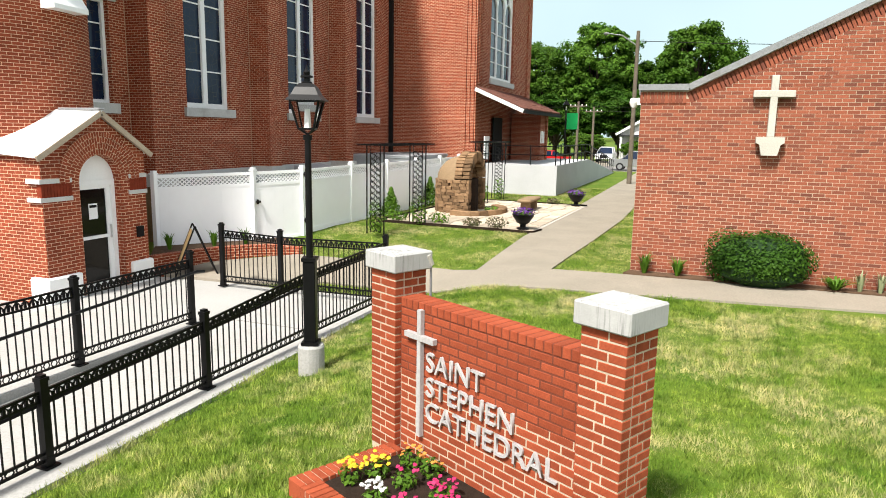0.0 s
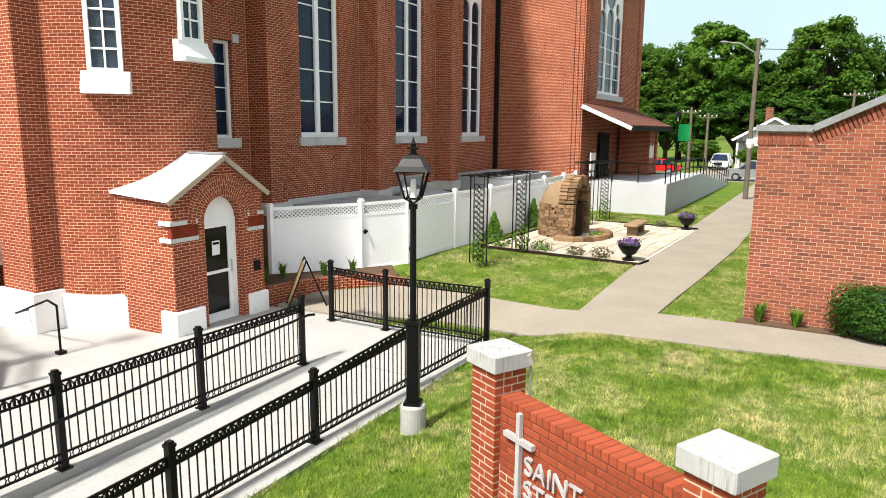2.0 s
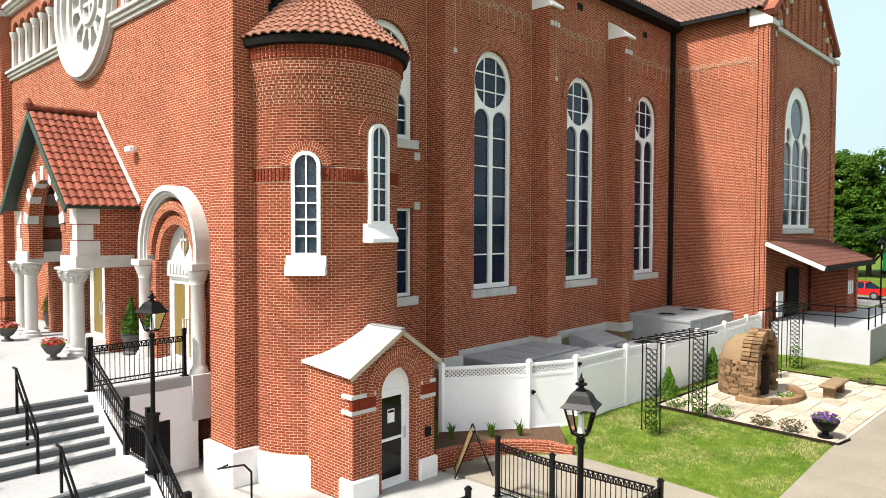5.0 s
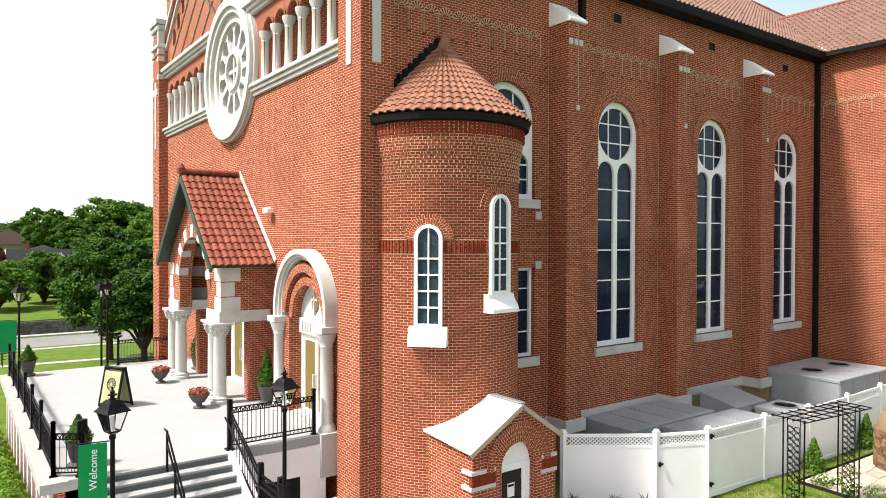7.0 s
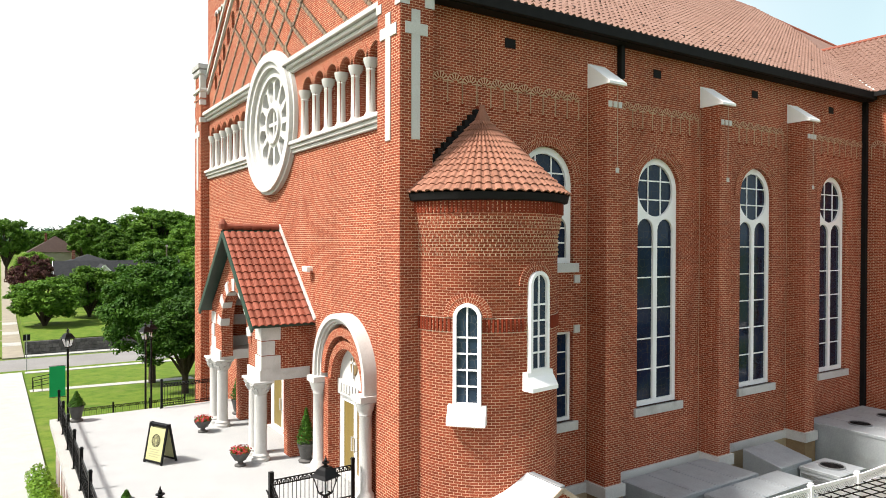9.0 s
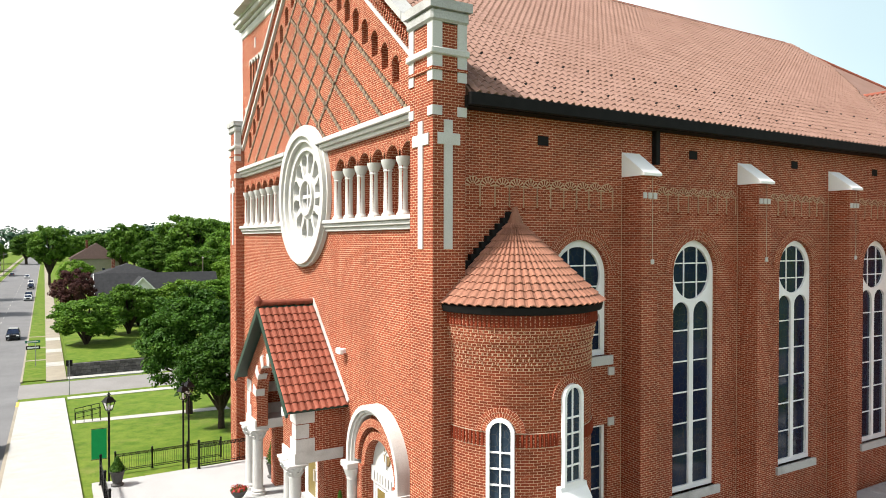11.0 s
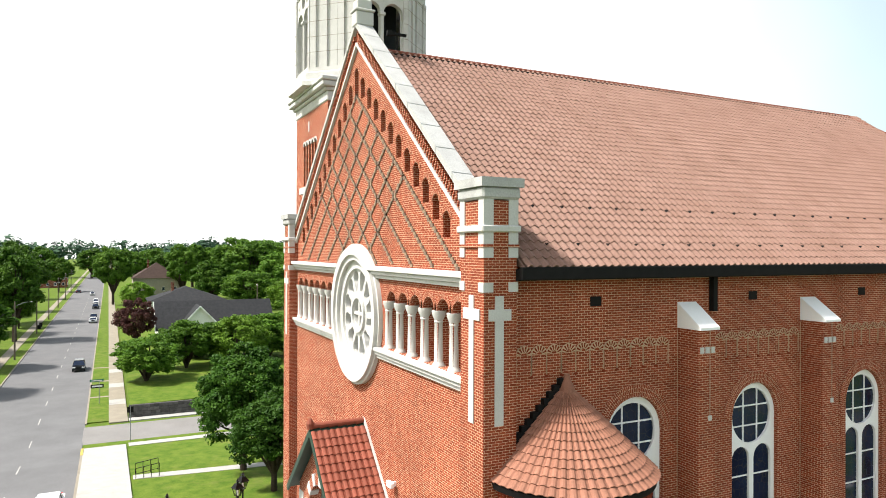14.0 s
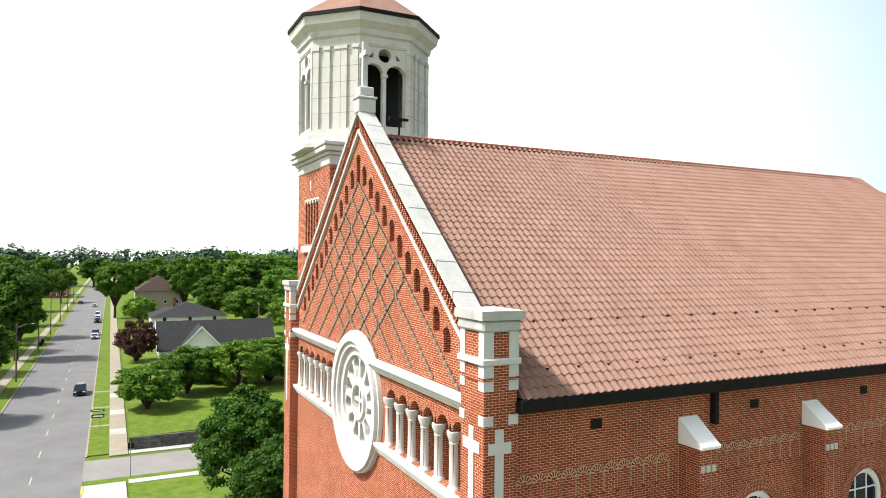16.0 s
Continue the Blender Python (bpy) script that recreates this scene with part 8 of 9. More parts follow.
wheel = part("wheel_emblem", bm, GUTTER, wb, "printed wheel emblem")
wheel.matrix_basis = fpl2
bm = bmesh.new()
for k, wdt in enumerate((0.25, 0.2, 0.28, 0.22)):
    box(bm, -wdt, wdt, -0.012, 0.012, 0, 0.003)
    for v in list(bm.verts)[-8:]:
        v.co.y -= 0.29 + 0.075 * k
tx = part("text_line", bm, FADED, wb, "faded lines of small text")
tx.matrix_basis = fpl2
hb = thing("hedge", "row of clipped green shrubs below the terrace", "hedge")
rg = random.Random(3)
for k in range(11):
    x = -32.5 + 1.25 * k
    c = leaf_part("shrub", [leaf_cloud(None, (x, 1.35, ground_z(x) + 0.45), (0.6, 0.45, 0.45), 520, 0.07, rg)], LEAF_LIGHT, hb)

# annex bed: clipped shrub, day lilies and hostas
mulch = part("flower_bed_annex", sheet(bmesh.new(), [(-1.7, 15.62), (12, 15.65), (12, 16.05), (-1.6, 16.05)], [], lambda u, v, w: (u, v, 0.05 - w), 0.1), MULCH2)
tagged(mulch, "brown mulch bed along the annex wall", "soil", kind="structure")
cb = thing("clipped_shrub", "large clipped dark green shrub against the brick wall", "shrub", (1.1, 15.55, 0))
rg = random.Random(8)
clouds = []
for k in range(16):
    a, b = rg.uniform(-0.75, 0.75), rg.uniform(-0.2, 0.2)
    clouds.append(leaf_cloud(None, (a, b, 0.62 + rg.uniform(-0.22, 0.2)), (0.42, 0.36, 0.42), 900, 0.035, rg))
clouds += [leaf_cloud(None, (0, 0, 0.6), (1.02, 0.5, 0.56), 5200, 0.035, rg)]
leaf_part("foliage", clouds, LEAF_DARK, cb)
# solid dark core paints the shade seen through the foliage
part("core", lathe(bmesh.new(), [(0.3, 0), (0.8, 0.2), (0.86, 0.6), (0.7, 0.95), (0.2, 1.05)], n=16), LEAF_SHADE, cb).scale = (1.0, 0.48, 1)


def tuft(at, h, n, material, label, seed, spread=0.16):
    t = thing("leafy_plant", label, "plant", at, group="plants by the annex")
    rg = random.Random(seed)
    vs, fs = [], []
    for k in range(n):
        a = rg.uniform(0, 2 * math.pi)
        l = rg.uniform(0.6, 1.0) * h
        s = spread * rg.uniform(0.5, 1.4)
        d = Vector((math.cos(a), math.sin(a), 0))
        w = Vector((-d.y, d.x, 0)) * 0.018
        pts = [Vector((0, 0, 0)) + d * 0.03, d * s * 0.6 + Vector((0, 0, l * 0.75)), d * s * 1.25 + Vector((0, 0, l))]
        i = len(vs)
        vs += [tuple(pts[0] - w), tuple(pts[0] + w), tuple(pts[1] + w), tuple(pts[1] - w), tuple(pts[2])]
        fs += [(i, i + 1, i + 2, i + 3), (i + 3, i + 2, i + 4)]
    me = bpy.data.meshes.new("leaves")
    me.from_pydata(vs, [], fs)
    me.materials.append(material)
    o = new("leaves", me)
    o.parent = t
    return t


tuft((-1.25, 15.75, 0.04), 0.5, 40, LEAF, "green day lily by the brick wall", 1)
tuft((-0.55, 15.75, 0.04), 0.42, 40, LEAF, "green day lily by the brick wall", 2)
tuft((2.5, 15.7, 0.04), 0.28, 60, LEAF, "low green hosta by the brick wall", 3, 0.3)
for k in range(10):
    tuft((2.95 + 0.36 * k, 15.75, 0.04), 0.5, 16, PALELEAF, "pale iris leaves by the brick wall", 10 + k, 0.12)
for k, (x, y) in enumerate(((-13.2, 14.2), (-12.5, 15.1), (-12.0, 15.8))):
    tuft((x, y, -0.12), 0.5, 30, LEAF, "young plant in the brick planter", 30 + k, 0.15)

# flowers in the sign's bed
def sign_flower(lx, ly, bloom, n, label, seed, h=0.16):
    c, s_ = math.cos(radians(-27.7)), math.sin(radians(-27.7))
    t = thing("bedding_flower", label, "flower", (-1.75 + lx * c - ly * s_, 5.43 + lx * s_ + ly * c, 0.10), group="bedding flowers")
    rg = random.Random(seed)
    leaf_part("foliage", [leaf_cloud(None, (0, 0, h * 0.5), (0.11, 0.11, h * 0.5), 120, 0.025, rg)], LEAF, t)
    vs, fs = [], []
    for k in range(n):
        a, r = rg.uniform(0, 6.28), 0.12 * math.sqrt(rg.random())
        c0 = Vector((r * math.cos(a), r * math.sin(a), h + rg.uniform(-0.02, 0.04)))
        i = len(vs)
        tl = Vector((rg.uniform(-0.4, 0.4), rg.uniform(-0.6, 0.1), 1)).normalized()
        e1 = tl.cross(Vector((1, 0, 0))).normalized()
        e2 = tl.cross(e1)
        vs += [tuple(c0 + (e1 * math.cos(q) + e2 * math.sin(q)) * 0.021 + tl * (0.006 if j % 2 else 0)) for j, q in enumerate([math.pi * 2 * m / 8 for m in range(8)])]
        fs.append(tuple(range(i, i + 8)))
    me = bpy.data.meshes.new("bloom_cluster")
    me.from_pydata(vs, [], fs)
    me.materials.append(bloom)
    o = new("bloom_cluster", me)
    o.parent, o["kind"] = t, "stuff"


for k, (lx, ly, m, n, lab) in enumerate(((-0.72, -0.62, YELLOW, 26, "yellow marigolds in dark mulch"), (-0.78, -0.85, YELLOW, 20, "yellow marigolds in dark mulch"), (-0.68, -0.28, ORANGE, 9, "orange lantana in dark mulch"), (-0.42, -0.25, ORANGE, 8, "orange lantana in dark mulch"), (-0.35, -0.9, WHITEBLOOM, 22, "white petunias in dark mulch"), (-0.42, -0.55, MAGENTA, 7, "magenta vinca in dark mulch"), (-0.05, -0.45, MAGENTA, 20, "magenta vinca in dark mulch"), (0.18, -0.62, MAGENTA, 22, "magenta vinca in dark mulch"), (-0.05, -0.85, MAGENTA, 10, "magenta vinca in dark mulch"), (0.5, -0.5, MAGENTA, 18, "magenta vinca in dark mulch"))):
    sign_flower(lx, ly, m, n, lab, k)
cond = thing("sign_light", "small white spot lamp on a bent pipe by the sign", "lamp", (-2.55, 6.1, 0))
bm = bmesh.new()
rod(bm, (0, 0, 0), (0, 0, 1.85), 0.012)
part("pipe", bm, METAL, cond)
part("lamp_head", rod(bmesh.new(), (0, 0, 1.85), (-0.02, -0.04, 1.95), 0.032, 12), CREAM, cond)

# ---- lawn blades ----
def lawn(name, region, n, h, w, seed, avoid, label):
    rs = np.random.RandomState(seed)
    x0, x1, y0, y1 = region
    p = np.stack([rs.uniform(x0, x1, n), rs.uniform(y0, y1, n)], 1)
    p = p[~avoid(p[:, 0], p[:, 1])]
    n = len(p)
    a = rs.uniform(0, 2 * np.pi, n)
    patch = 0.6 + 0.6 * (np.sin(p[:, 0] * 1.7 + 2 * np.sin(p[:, 1] * 0.9)) * np.sin(p[:, 1] * 1.3 + 1.5 * np.sin(p[:, 0] * 0.7)) * 0.5 + 0.5)
    clump = np.sin(p[:, 0] * 9.1 + 3 * np.sin(p[:, 1] * 5.3)) * np.sin(p[:, 1] * 8.3 + 3 * np.sin(p[:, 0] * 6.1))
    hh = h * patch * (1 + 0.45 * clump) * rs.uniform(0.4, 1.3, n)
    lean = rs.uniform(0.2, 0.9, n) * hh
    b = rs.uniform(0, 2 * np.pi, n)
    z = np.array([lawn_z(u, v) - 0.025 for u, v in p])
    dx, dy = np.cos(a) * w * 0.5, np.sin(a) * w * 0.5
    v = np.empty((n, 3, 3))
    v[:, 0] = np.stack([p[:, 0] - dx, p[:, 1] - dy, z], 1)
    v[:, 1] = np.stack([p[:, 0] + dx, p[:, 1] + dy, z], 1)
    v[:, 2] = np.stack([p[:, 0] + np.cos(b) * lean, p[:, 1] + np.sin(b) * lean, z + hh], 1)
    me = bpy.data.meshes.new(name)
    me.vertices.add(3 * n)
    me.vertices.foreach_set("co", v.reshape(-1))
    me.loops.add(3 * n)
    me.loops.foreach_set("vertex_index", np.arange(3 * n, dtype=np.int32))
    me.polygons.add(n)
    me.polygons.foreach_set("loop_start", np.arange(0, 3 * n, 3, dtype=np.int32))
    me.update(calc_edges=True)
    me.materials.append(BLADE)
    return tagged(new(name, me), label, "grass", kind="stuff")


def near_avoid(x, y):
    walk_ = (y > np.interp(x, *zip(*south[::-1])) + 0.03) & (y < 15.5)
    c, s_ = math.cos(radians(27.7)), math.sin(radians(27.7))
    lx, ly = (x + 1.75) * c - (y - 5.43) * s_, (x + 1.75) * s_ + (y - 5.43) * c
    in_sign = (np.abs(lx) < 1.45) & (np.abs(ly) < 0.2) | (lx > -1.12) & (lx < 1.3) & (ly > -1.28) & (ly < 0)
    foot = (x + 5.2) ** 2 + (y - 8.22) ** 2 < 0.22 ** 2
    return walk_ | in_sign | foot | (x < -6.12) & (y < 13.2) | (y > 15.4) & (x > -1.7)


def far_avoid(x, y):
    path = (x > -5.15) & (x < -2.85 - 0.45 * np.clip((24 - y) / 9, 0, 1)) & (y > 15)
    paved = (x > -10.6) & (x < -4.8) & (y > 20.9) & (y < 30.1)
    return path | paved | (x > -1.7) | (x > -11) & (y < np.interp(x, *zip(*north[::-1])) - 0.03) & (y > np.interp(x, *zip(*south[::-1])) + 0.03) | (x < -6.1) & (y < 13.15) | (x < -9.6) & (y < 16.2) | (x < -7.0) & (y > 34.2)


lawn("grass", (-6.12, 8.5, 2.5, 13.7), 430000, 0.075, 0.011, 1, near_avoid, "uneven green lawn with dry patches round the sign")
lawn("grass", (-11.2, -1.6, 11.8, 40), 230000, 0.065, 0.016, 2, far_avoid, "green lawn with dry patches round the garden")
# ---- trees ----
def leaf_field(centres, sizes, per, leaf, rs):
    """Leaves round many small twig clusters at once: corners of a quad each, facing outwards and up."""
    k = len(centres)
    d = rs.normal(size=(k, per, 3))
    d /= np.linalg.norm(d, axis=2, keepdims=True)
    c = centres[:, None] + d * sizes[:, None] * (0.35 + 0.7 * rs.random_sample((k, per, 1)) ** 0.6)
    n = d * 0.8 + rs.normal(0, 0.4, (k, per, 3)) + np.array((0, 0, 0.55))
    n /= np.linalg.norm(n, axis=2, keepdims=True)
    t = np.cross(n, rs.normal(size=(k, per, 3)))
    t /= np.linalg.norm(t, axis=2, keepdims=True)
    w = np.cross(n, t)
    z = leaf * rs.uniform(0.6, 1.35, (k, per, 1))
    return np.stack([c - t * z, c + w * z * 0.6, c + t * z, c - w * z * 0.6], 2).reshape(-1, 3)


def leaf_mesh(name, corners, material, parent, label=""):
    n = len(corners) // 4
    me = bpy.data.meshes.new(name)
    me.vertices.add(4 * n)
    me.vertices.foreach_set("co", corners.reshape(-1))
    me.loops.add(4 * n)
    me.loops.foreach_set("vertex_index", np.arange(4 * n, dtype=np.int32))
    me.polygons.add(n)
    me.polygons.foreach_set("loop_start", np.arange(0, 4 * n, 4, dtype=np.int32))
    me.update(calc_edges=True)
    me.materials.append(material)
    ob = new(name, me)
    if parent:
        ob.parent = parent
    if label:
        ob["label"] = label
    return ob


def make_tree(name, h, r, trunk_h, boughs, per, leaf, material, seed, label, lumpy=1.0):
    """Trunk and limbs that carry separate boughs; each bough is a heap of twig clusters, with gaps between the boughs."""
    t = thing(name, label, "tree", group="trees")
    rs = np.random.RandomState(seed)
    zc, hz = (trunk_h * 0.85 + h) / 2, (h - trunk_h * 0.85) / 2
    bm = bmesh.new()
    tr = h * 0.024 + 0.05
    rod(bm, (0, 0, -0.4), (0, 0, trunk_h), tr, 9, tr * 0.8)
    rod(bm, (0, 0, trunk_h), (0.1 * r, 0.05 * r, zc + hz * 0.5), tr * 0.75, 7, tr * 0.2)
    twigs, sizes = [], []
    for k in range(boughs):
        up = 1 - 1.75 * (k + 0.5) / boughs
        a = 2.39996 * k + rs.uniform(-0.35, 0.35)
        flat = math.sqrt(max(0.0, 1 - up * up))
        q = rs.uniform(0.48, 0.74)
        d = np.array((math.cos(a) * flat, math.sin(a) * flat, up))
        c = np.array((d[0] * r * q, d[1] * r * q, zc + d[2] * hz * q))
        s = r * rs.uniform(0.20, 0.33) * lumpy
        if k % 3 == 1:
            base = Vector((0, 0, trunk_h * rs.uniform(0.8, 1.0)))
            mid = base.lerp(Vector(c), 0.5) + Vector((0, 0, 0.06 * h))
            rod(bm, base, mid, tr * 0.5, 6, tr * 0.34)
            rod(bm, mid, tuple(c), tr * 0.34, 6, tr * 0.1)
        for j in range(11):
            e = rs.normal(size=3) + d * 0.9 + np.array((0, 0, 0.35))
            e /= np.linalg.norm(e)
            w = s * rs.uniform(0.34, 0.56)
            twigs.append(c + e * s * rs.uniform(0.45, 0.95) * np.array((1, 1, 0.8)))
            sizes.append((w, w, w * 0.62))
    part("trunk", bm, BARK, t)
    leaf_mesh("crown", leaf_field(np.array(twigs), np.array(sizes), per, leaf, rs), material, t, "uneven crown of small leaves")
    return t


proto = {
    "broad": make_tree("tree", 10, 4.6, 2.0, 40, 46, 0.17, LEAF, 1, "broad bright green leafy tree"),
    "dark": make_tree("tree", 10, 4.0, 1.7, 52, 64, 0.125, LEAF_DARK, 2, "dense dark green leafy tree", 1.05),
    "tall": make_tree("tree", 10, 3.4, 1.5, 42, 46, 0.15, LEAF, 3, "tall leafy tree with uneven outline"),
    "talldark": make_tree("tree", 10, 3.6, 1.5, 42, 46, 0.155, LEAF_MID, 4, "tall dark leafy tree with uneven outline"),
    "red": make_tree("tree", 10, 5.2, 1.3, 34, 44, 0.19, LEAF_RED, 5, "small tree with dark reddish leaves"),
    "back": make_tree("tree", 10, 3.2, 1.2, 60, 64, 0.105, LEAF_MID, 6, "tall dense green tree behind the garden"),
    "light": make_tree("tree", 10, 5.0, 2.0, 36, 44, 0.17, LEAF_LIGHT, 7, "small light green spreading tree"),
}
used = set()


def plant(kind, x, y, h, r=None, z=None, turn=0.0):
    base = proto[kind]
    wide = {"broad": 4.6, "dark": 4.0, "tall": 3.4, "talldark": 3.6, "red": 5.2, "back": 3.2, "light": 5.0}[kind]
    s = h / 10
    w = s if r is None else r / wide
    m = Matrix.Translation((x, y, ground_z(x) if z is None else z)) @ Matrix.Rotation(radians(turn), 4, "Z") @ Matrix.Diagonal((w, w, s, 1))
    if kind in used:
        return copy_thing(base, m @ Matrix.Diagonal([1 / v for v in base.scale] + [1]))
    used.add(kind)
    base.matrix_basis = m
    return base


for k, (kind, x, y, h, r) in enumerate((
        # street side, beyond the church
        ("dark", -53, 11.6, 8.3, 3.7), ("dark", -60.5, 10.6, 11.4, 4.3), ("broad", -104, 4.9, 8.4, 5.2), ("red", -150, 5.0, 10.5, 4.3),
        ("broad", -270, 1.6, 22, 7.4), ("light", -235, 8.5, 10, 6), ("broad", -112, 11.0, 9.8, 4.8), ("light", -112, 18.5, 9.8, 5.6), ("broad", -117, 24.5, 10, 5.8), ("talldark", -120, 17.5, 9, 5), ("talldark", -114, 29, 9, 4.8), ("dark", -122, 14, 7, 4),
        ("broad", -236, 42, 25.5, 12), ("broad", -262, 58, 25, 12), ("tall", -280, 26, 24, 6.5), ("tall", -290, 33, 24, 6.5), ("talldark", -300, 52, 25, 8), ("light", -190, 46, 12, 8), ("broad", -182, 56, 12, 8), ("broad", -200, 36, 15, 8), ("broad", -218, 52, 20, 10), ("talldark", -228, 30, 18, 7), ("broad", -172, 47, 12, 8), ("talldark", -165, 62, 14, 8), ("broad", -128, 36, 10, 6), ("talldark", -134, -17, 13, 6), ("broad", -155, -24, 15, 7), ("broad", -190, -30, 18, 8),
        ("talldark", -172, -15.5, 22, 6.4), ("light", -112, -18, 13.5, 6.2), ("broad", -140, -21, 8, 4), ("talldark", -210, -24, 15, 6), ("tall", -260, -52, 25, 9), ("broad", -200, -17.5, 9, 4), ("talldark", -214, -21, 24, 7.5), ("dark", -186, -23, 19, 7),
        ("broad", -250, -22, 14, 6), ("talldark", -310, -24, 18, 7), ("broad", -360, -18, 17, 7), ("talldark", -330, 22, 20, 8), ("broad", -380, 40, 22, 10), ("tall", -340, 75, 25, 11),
        ("broad", -420, 14, 20, 9), ("talldark", -430, -30, 23, 9), ("broad", -460, -55, 23, 11), ("talldark", -470, 60, 23, 12), ("broad", -450, 100, 24, 14), ("talldark", -520, -10, 22, 12), ("broad", -540, 30, 22, 13),
        # behind the garden
        ("back", -23.5, 101, 18.6, 4.9), ("back", -14.6, 100, 20.8, 6.2), ("back", -19.5, 104, 14, 4.6), ("back", -8.6, 104, 15.2, 5), ("back", -1.8, 100, 20.4, 6.0), ("back", 3.4, 104, 16, 4.6), ("dark", -11, 97, 10.5, 6), ("dark", -20, 97, 9, 5), ("dark", -3, 97, 9.5, 5.5), ("back", -30, 104, 18.5, 5.5), ("dark", -6, 108, 15, 8), ("dark", -17, 109, 15.5, 8), ("dark", -25, 106, 13, 7),
        ("light", -20, 73, 5.2, 3.6), ("light", -26, 76, 5.0, 3.4), ("broad", -13.2, 82, 3.4, 2.4), ("broad", -33, 92, 13, 6), ("broad", -7.6, 80, 2.6, 1.6))):
    plant(kind, x, y - (2.5 if -32 < y < -14 else 0), h, r, None, k * 47.0)

# ---- street ----
def strip(name, y0, y1, xs, lift, material, label, category="road", kind="structure", thick=0.0):
    bm = bmesh.new()
    rows = []
    for x in xs:
        z = ground_z(x) + lift
        ring = [bm.verts.new((x, y0, z)), bm.verts.new((x, y1, z))]
        if thick:
            ring += [bm.verts.new((x, y1, z - thick)), bm.verts.new((x, y0, z - thick))]
        rows.append(ring)
    for a, b in zip(rows, rows[1:]):
        for k in range(len(a) if thick else 1):
            bm.faces.new((a[k], b[k], b[(k + 1) % len(a)], a[(k + 1) % len(a)]))
    if thick:
        bm.faces.new(rows[0][::-1]); bm.faces.new(rows[-1])
    return tagged(part(name, bm, material), label, category, kind=kind)


def span(a, b, step=6):
    n = max(2, int((b - a) / step))
    return [a + (b - a) * k / n for k in range(n + 1)]


far_x = [-1100, -800, -600, -450, -300, -200, -150, -120] + span(-110, 40)
strip("road", -13.8, -2.2, far_x, 0.01, ASPHALT, "grey asphalt street with white lane dashes")
strip("pavement_front", -2.05, 1.75, span(-76.5, -3), 0.12, CONCRETE, "wide pale concrete pavement before the church", "pavement", thick=0.3)
strip("kerb_front", -2.25, -2.05, span(-76.5, -3), 0.13, CONCRETE_OLD, "concrete kerb", "kerb", thick=0.3)
strip("kerb_east", -2.25, -2.05, [-1100, -600, -300, -150] + span(-120, -87.5), 0.13, CONCRETE_OLD, "concrete kerb", "kerb", thick=0.3)
strip("ground_verge", -2.05, 0.2, [-1100, -600, -300, -150] + span(-120, -88), 0.12, GRASS, "mown grass verge", "grass", thick=0.3)
strip("pavement_west", 0.2, 2.2, [-1100, -600, -300, -150] + span(-120, -87), 0.13, CONCRETE_OLD, "concrete pavement in old and new slabs", "pavement", thick=0.3)
strip("kerb_south", -14.0, -13.8, far_x, 0.13, CONCRETE_OLD, "concrete kerb", "kerb", thick=0.3)
strip("pavement_south", -17.6, -16.0, far_x, 0.06, CONCRETE_OLD, "concrete pavement across the street", "pavement", thick=0.3)
bm = bmesh.new()
for x0, x1, y0, y1 in ((-86.2, -78.6, -2.3, 140),):
    v = [bm.verts.new((x, y, ground_z(x) + 0.02)) for x, y in ((x0, y0), (x1, y0), (x1, y1), (x0, y1))]
    bm.faces.new(v)
tagged(part("road_cross", bm, ROAD_PALE), "worn pale side street", "road", kind="structure")
for x in (-100, -112, -125):
    part_ = part("pavement_slab", boxm(x, x + 3.2, 0.22, 2.18, ground_z(x) + 0.1, ground_z(x) + 0.139), CONCRETE)
    tagged(part_, "pale newer pavement slab", "pavement", kind="structure")
    tagged(part("pavement_drive", boxm(x - 3, x - 2.2, -2.05, 0.2, ground_z(x), ground_z(x) + 0.128), CONCRETE_OLD), "narrow concrete strip across the verge", "pavement", kind="structure")
dash = thing("lane_marking", "dashed white lane line on the asphalt", "road marking")
for k in range(34):
    x = -28 - 10.3 * k
    a, b = x, x - 3.0
    bm = bmesh.new()
    v = [bm.verts.new((px, py, ground_z(px) + 0.018)) for px, py in ((a, -7.05), (b, -7.05), (b, -6.94), (a, -6.94))]
    bm.faces.new(v)
    part("dash", bm, CONCRETE, dash)
bm = bmesh.new()
for k in range(6):
    x = -76.4 + k * 0.5
    box(bm, x, x + 0.52, -2.27 + 0.33 * k * 0.0, -2.03, -3.3 + 0.02 * k, -3.135 + 0.03 * k)
tagged(part("kerb_paint", bm, YELLOWPAINT), "yellow painted kerb at the corner", "kerb", kind="structure")
tagged(part("ground_bank", sheet(bmesh.new(), [(-190, 2.4), (-89.0, 2.4), (-89.0, 40), (-190, 40)], [], lambda u, v, w: (u, v, -1.85 + 0.015 * (v - 2) - w), 1.8), GRASS), "raised green lawn behind a stone wall", "lawn", kind="structure")
rw = thing("retaining_wall", "low grey rubble retaining wall", "wall")
rg = random.Random(6)
for row in range(4):
    y = 2.3
    while y < 16:
        l = rg.uniform(0.35, 0.7)
        bm = boxm(-89.0, -88.72 + rg.uniform(-0.03, 0.03), y + 0.01, y + l - 0.01, -3.45 + row * 0.4, -3.07 + row * 0.4, 0.03)
        part("stone", bm, RUBBLE, rw)
        y += l
part("wall_core", boxm(-89.2, -88.8, 2.3, 16, -3.45, -1.86), RUBBLE, rw)
strip("pavement_corner", 2.3, 16, [-88.6, -87.2], 0.1, CONCRETE, "pale pavement by the side street", "pavement", thick=0.2)
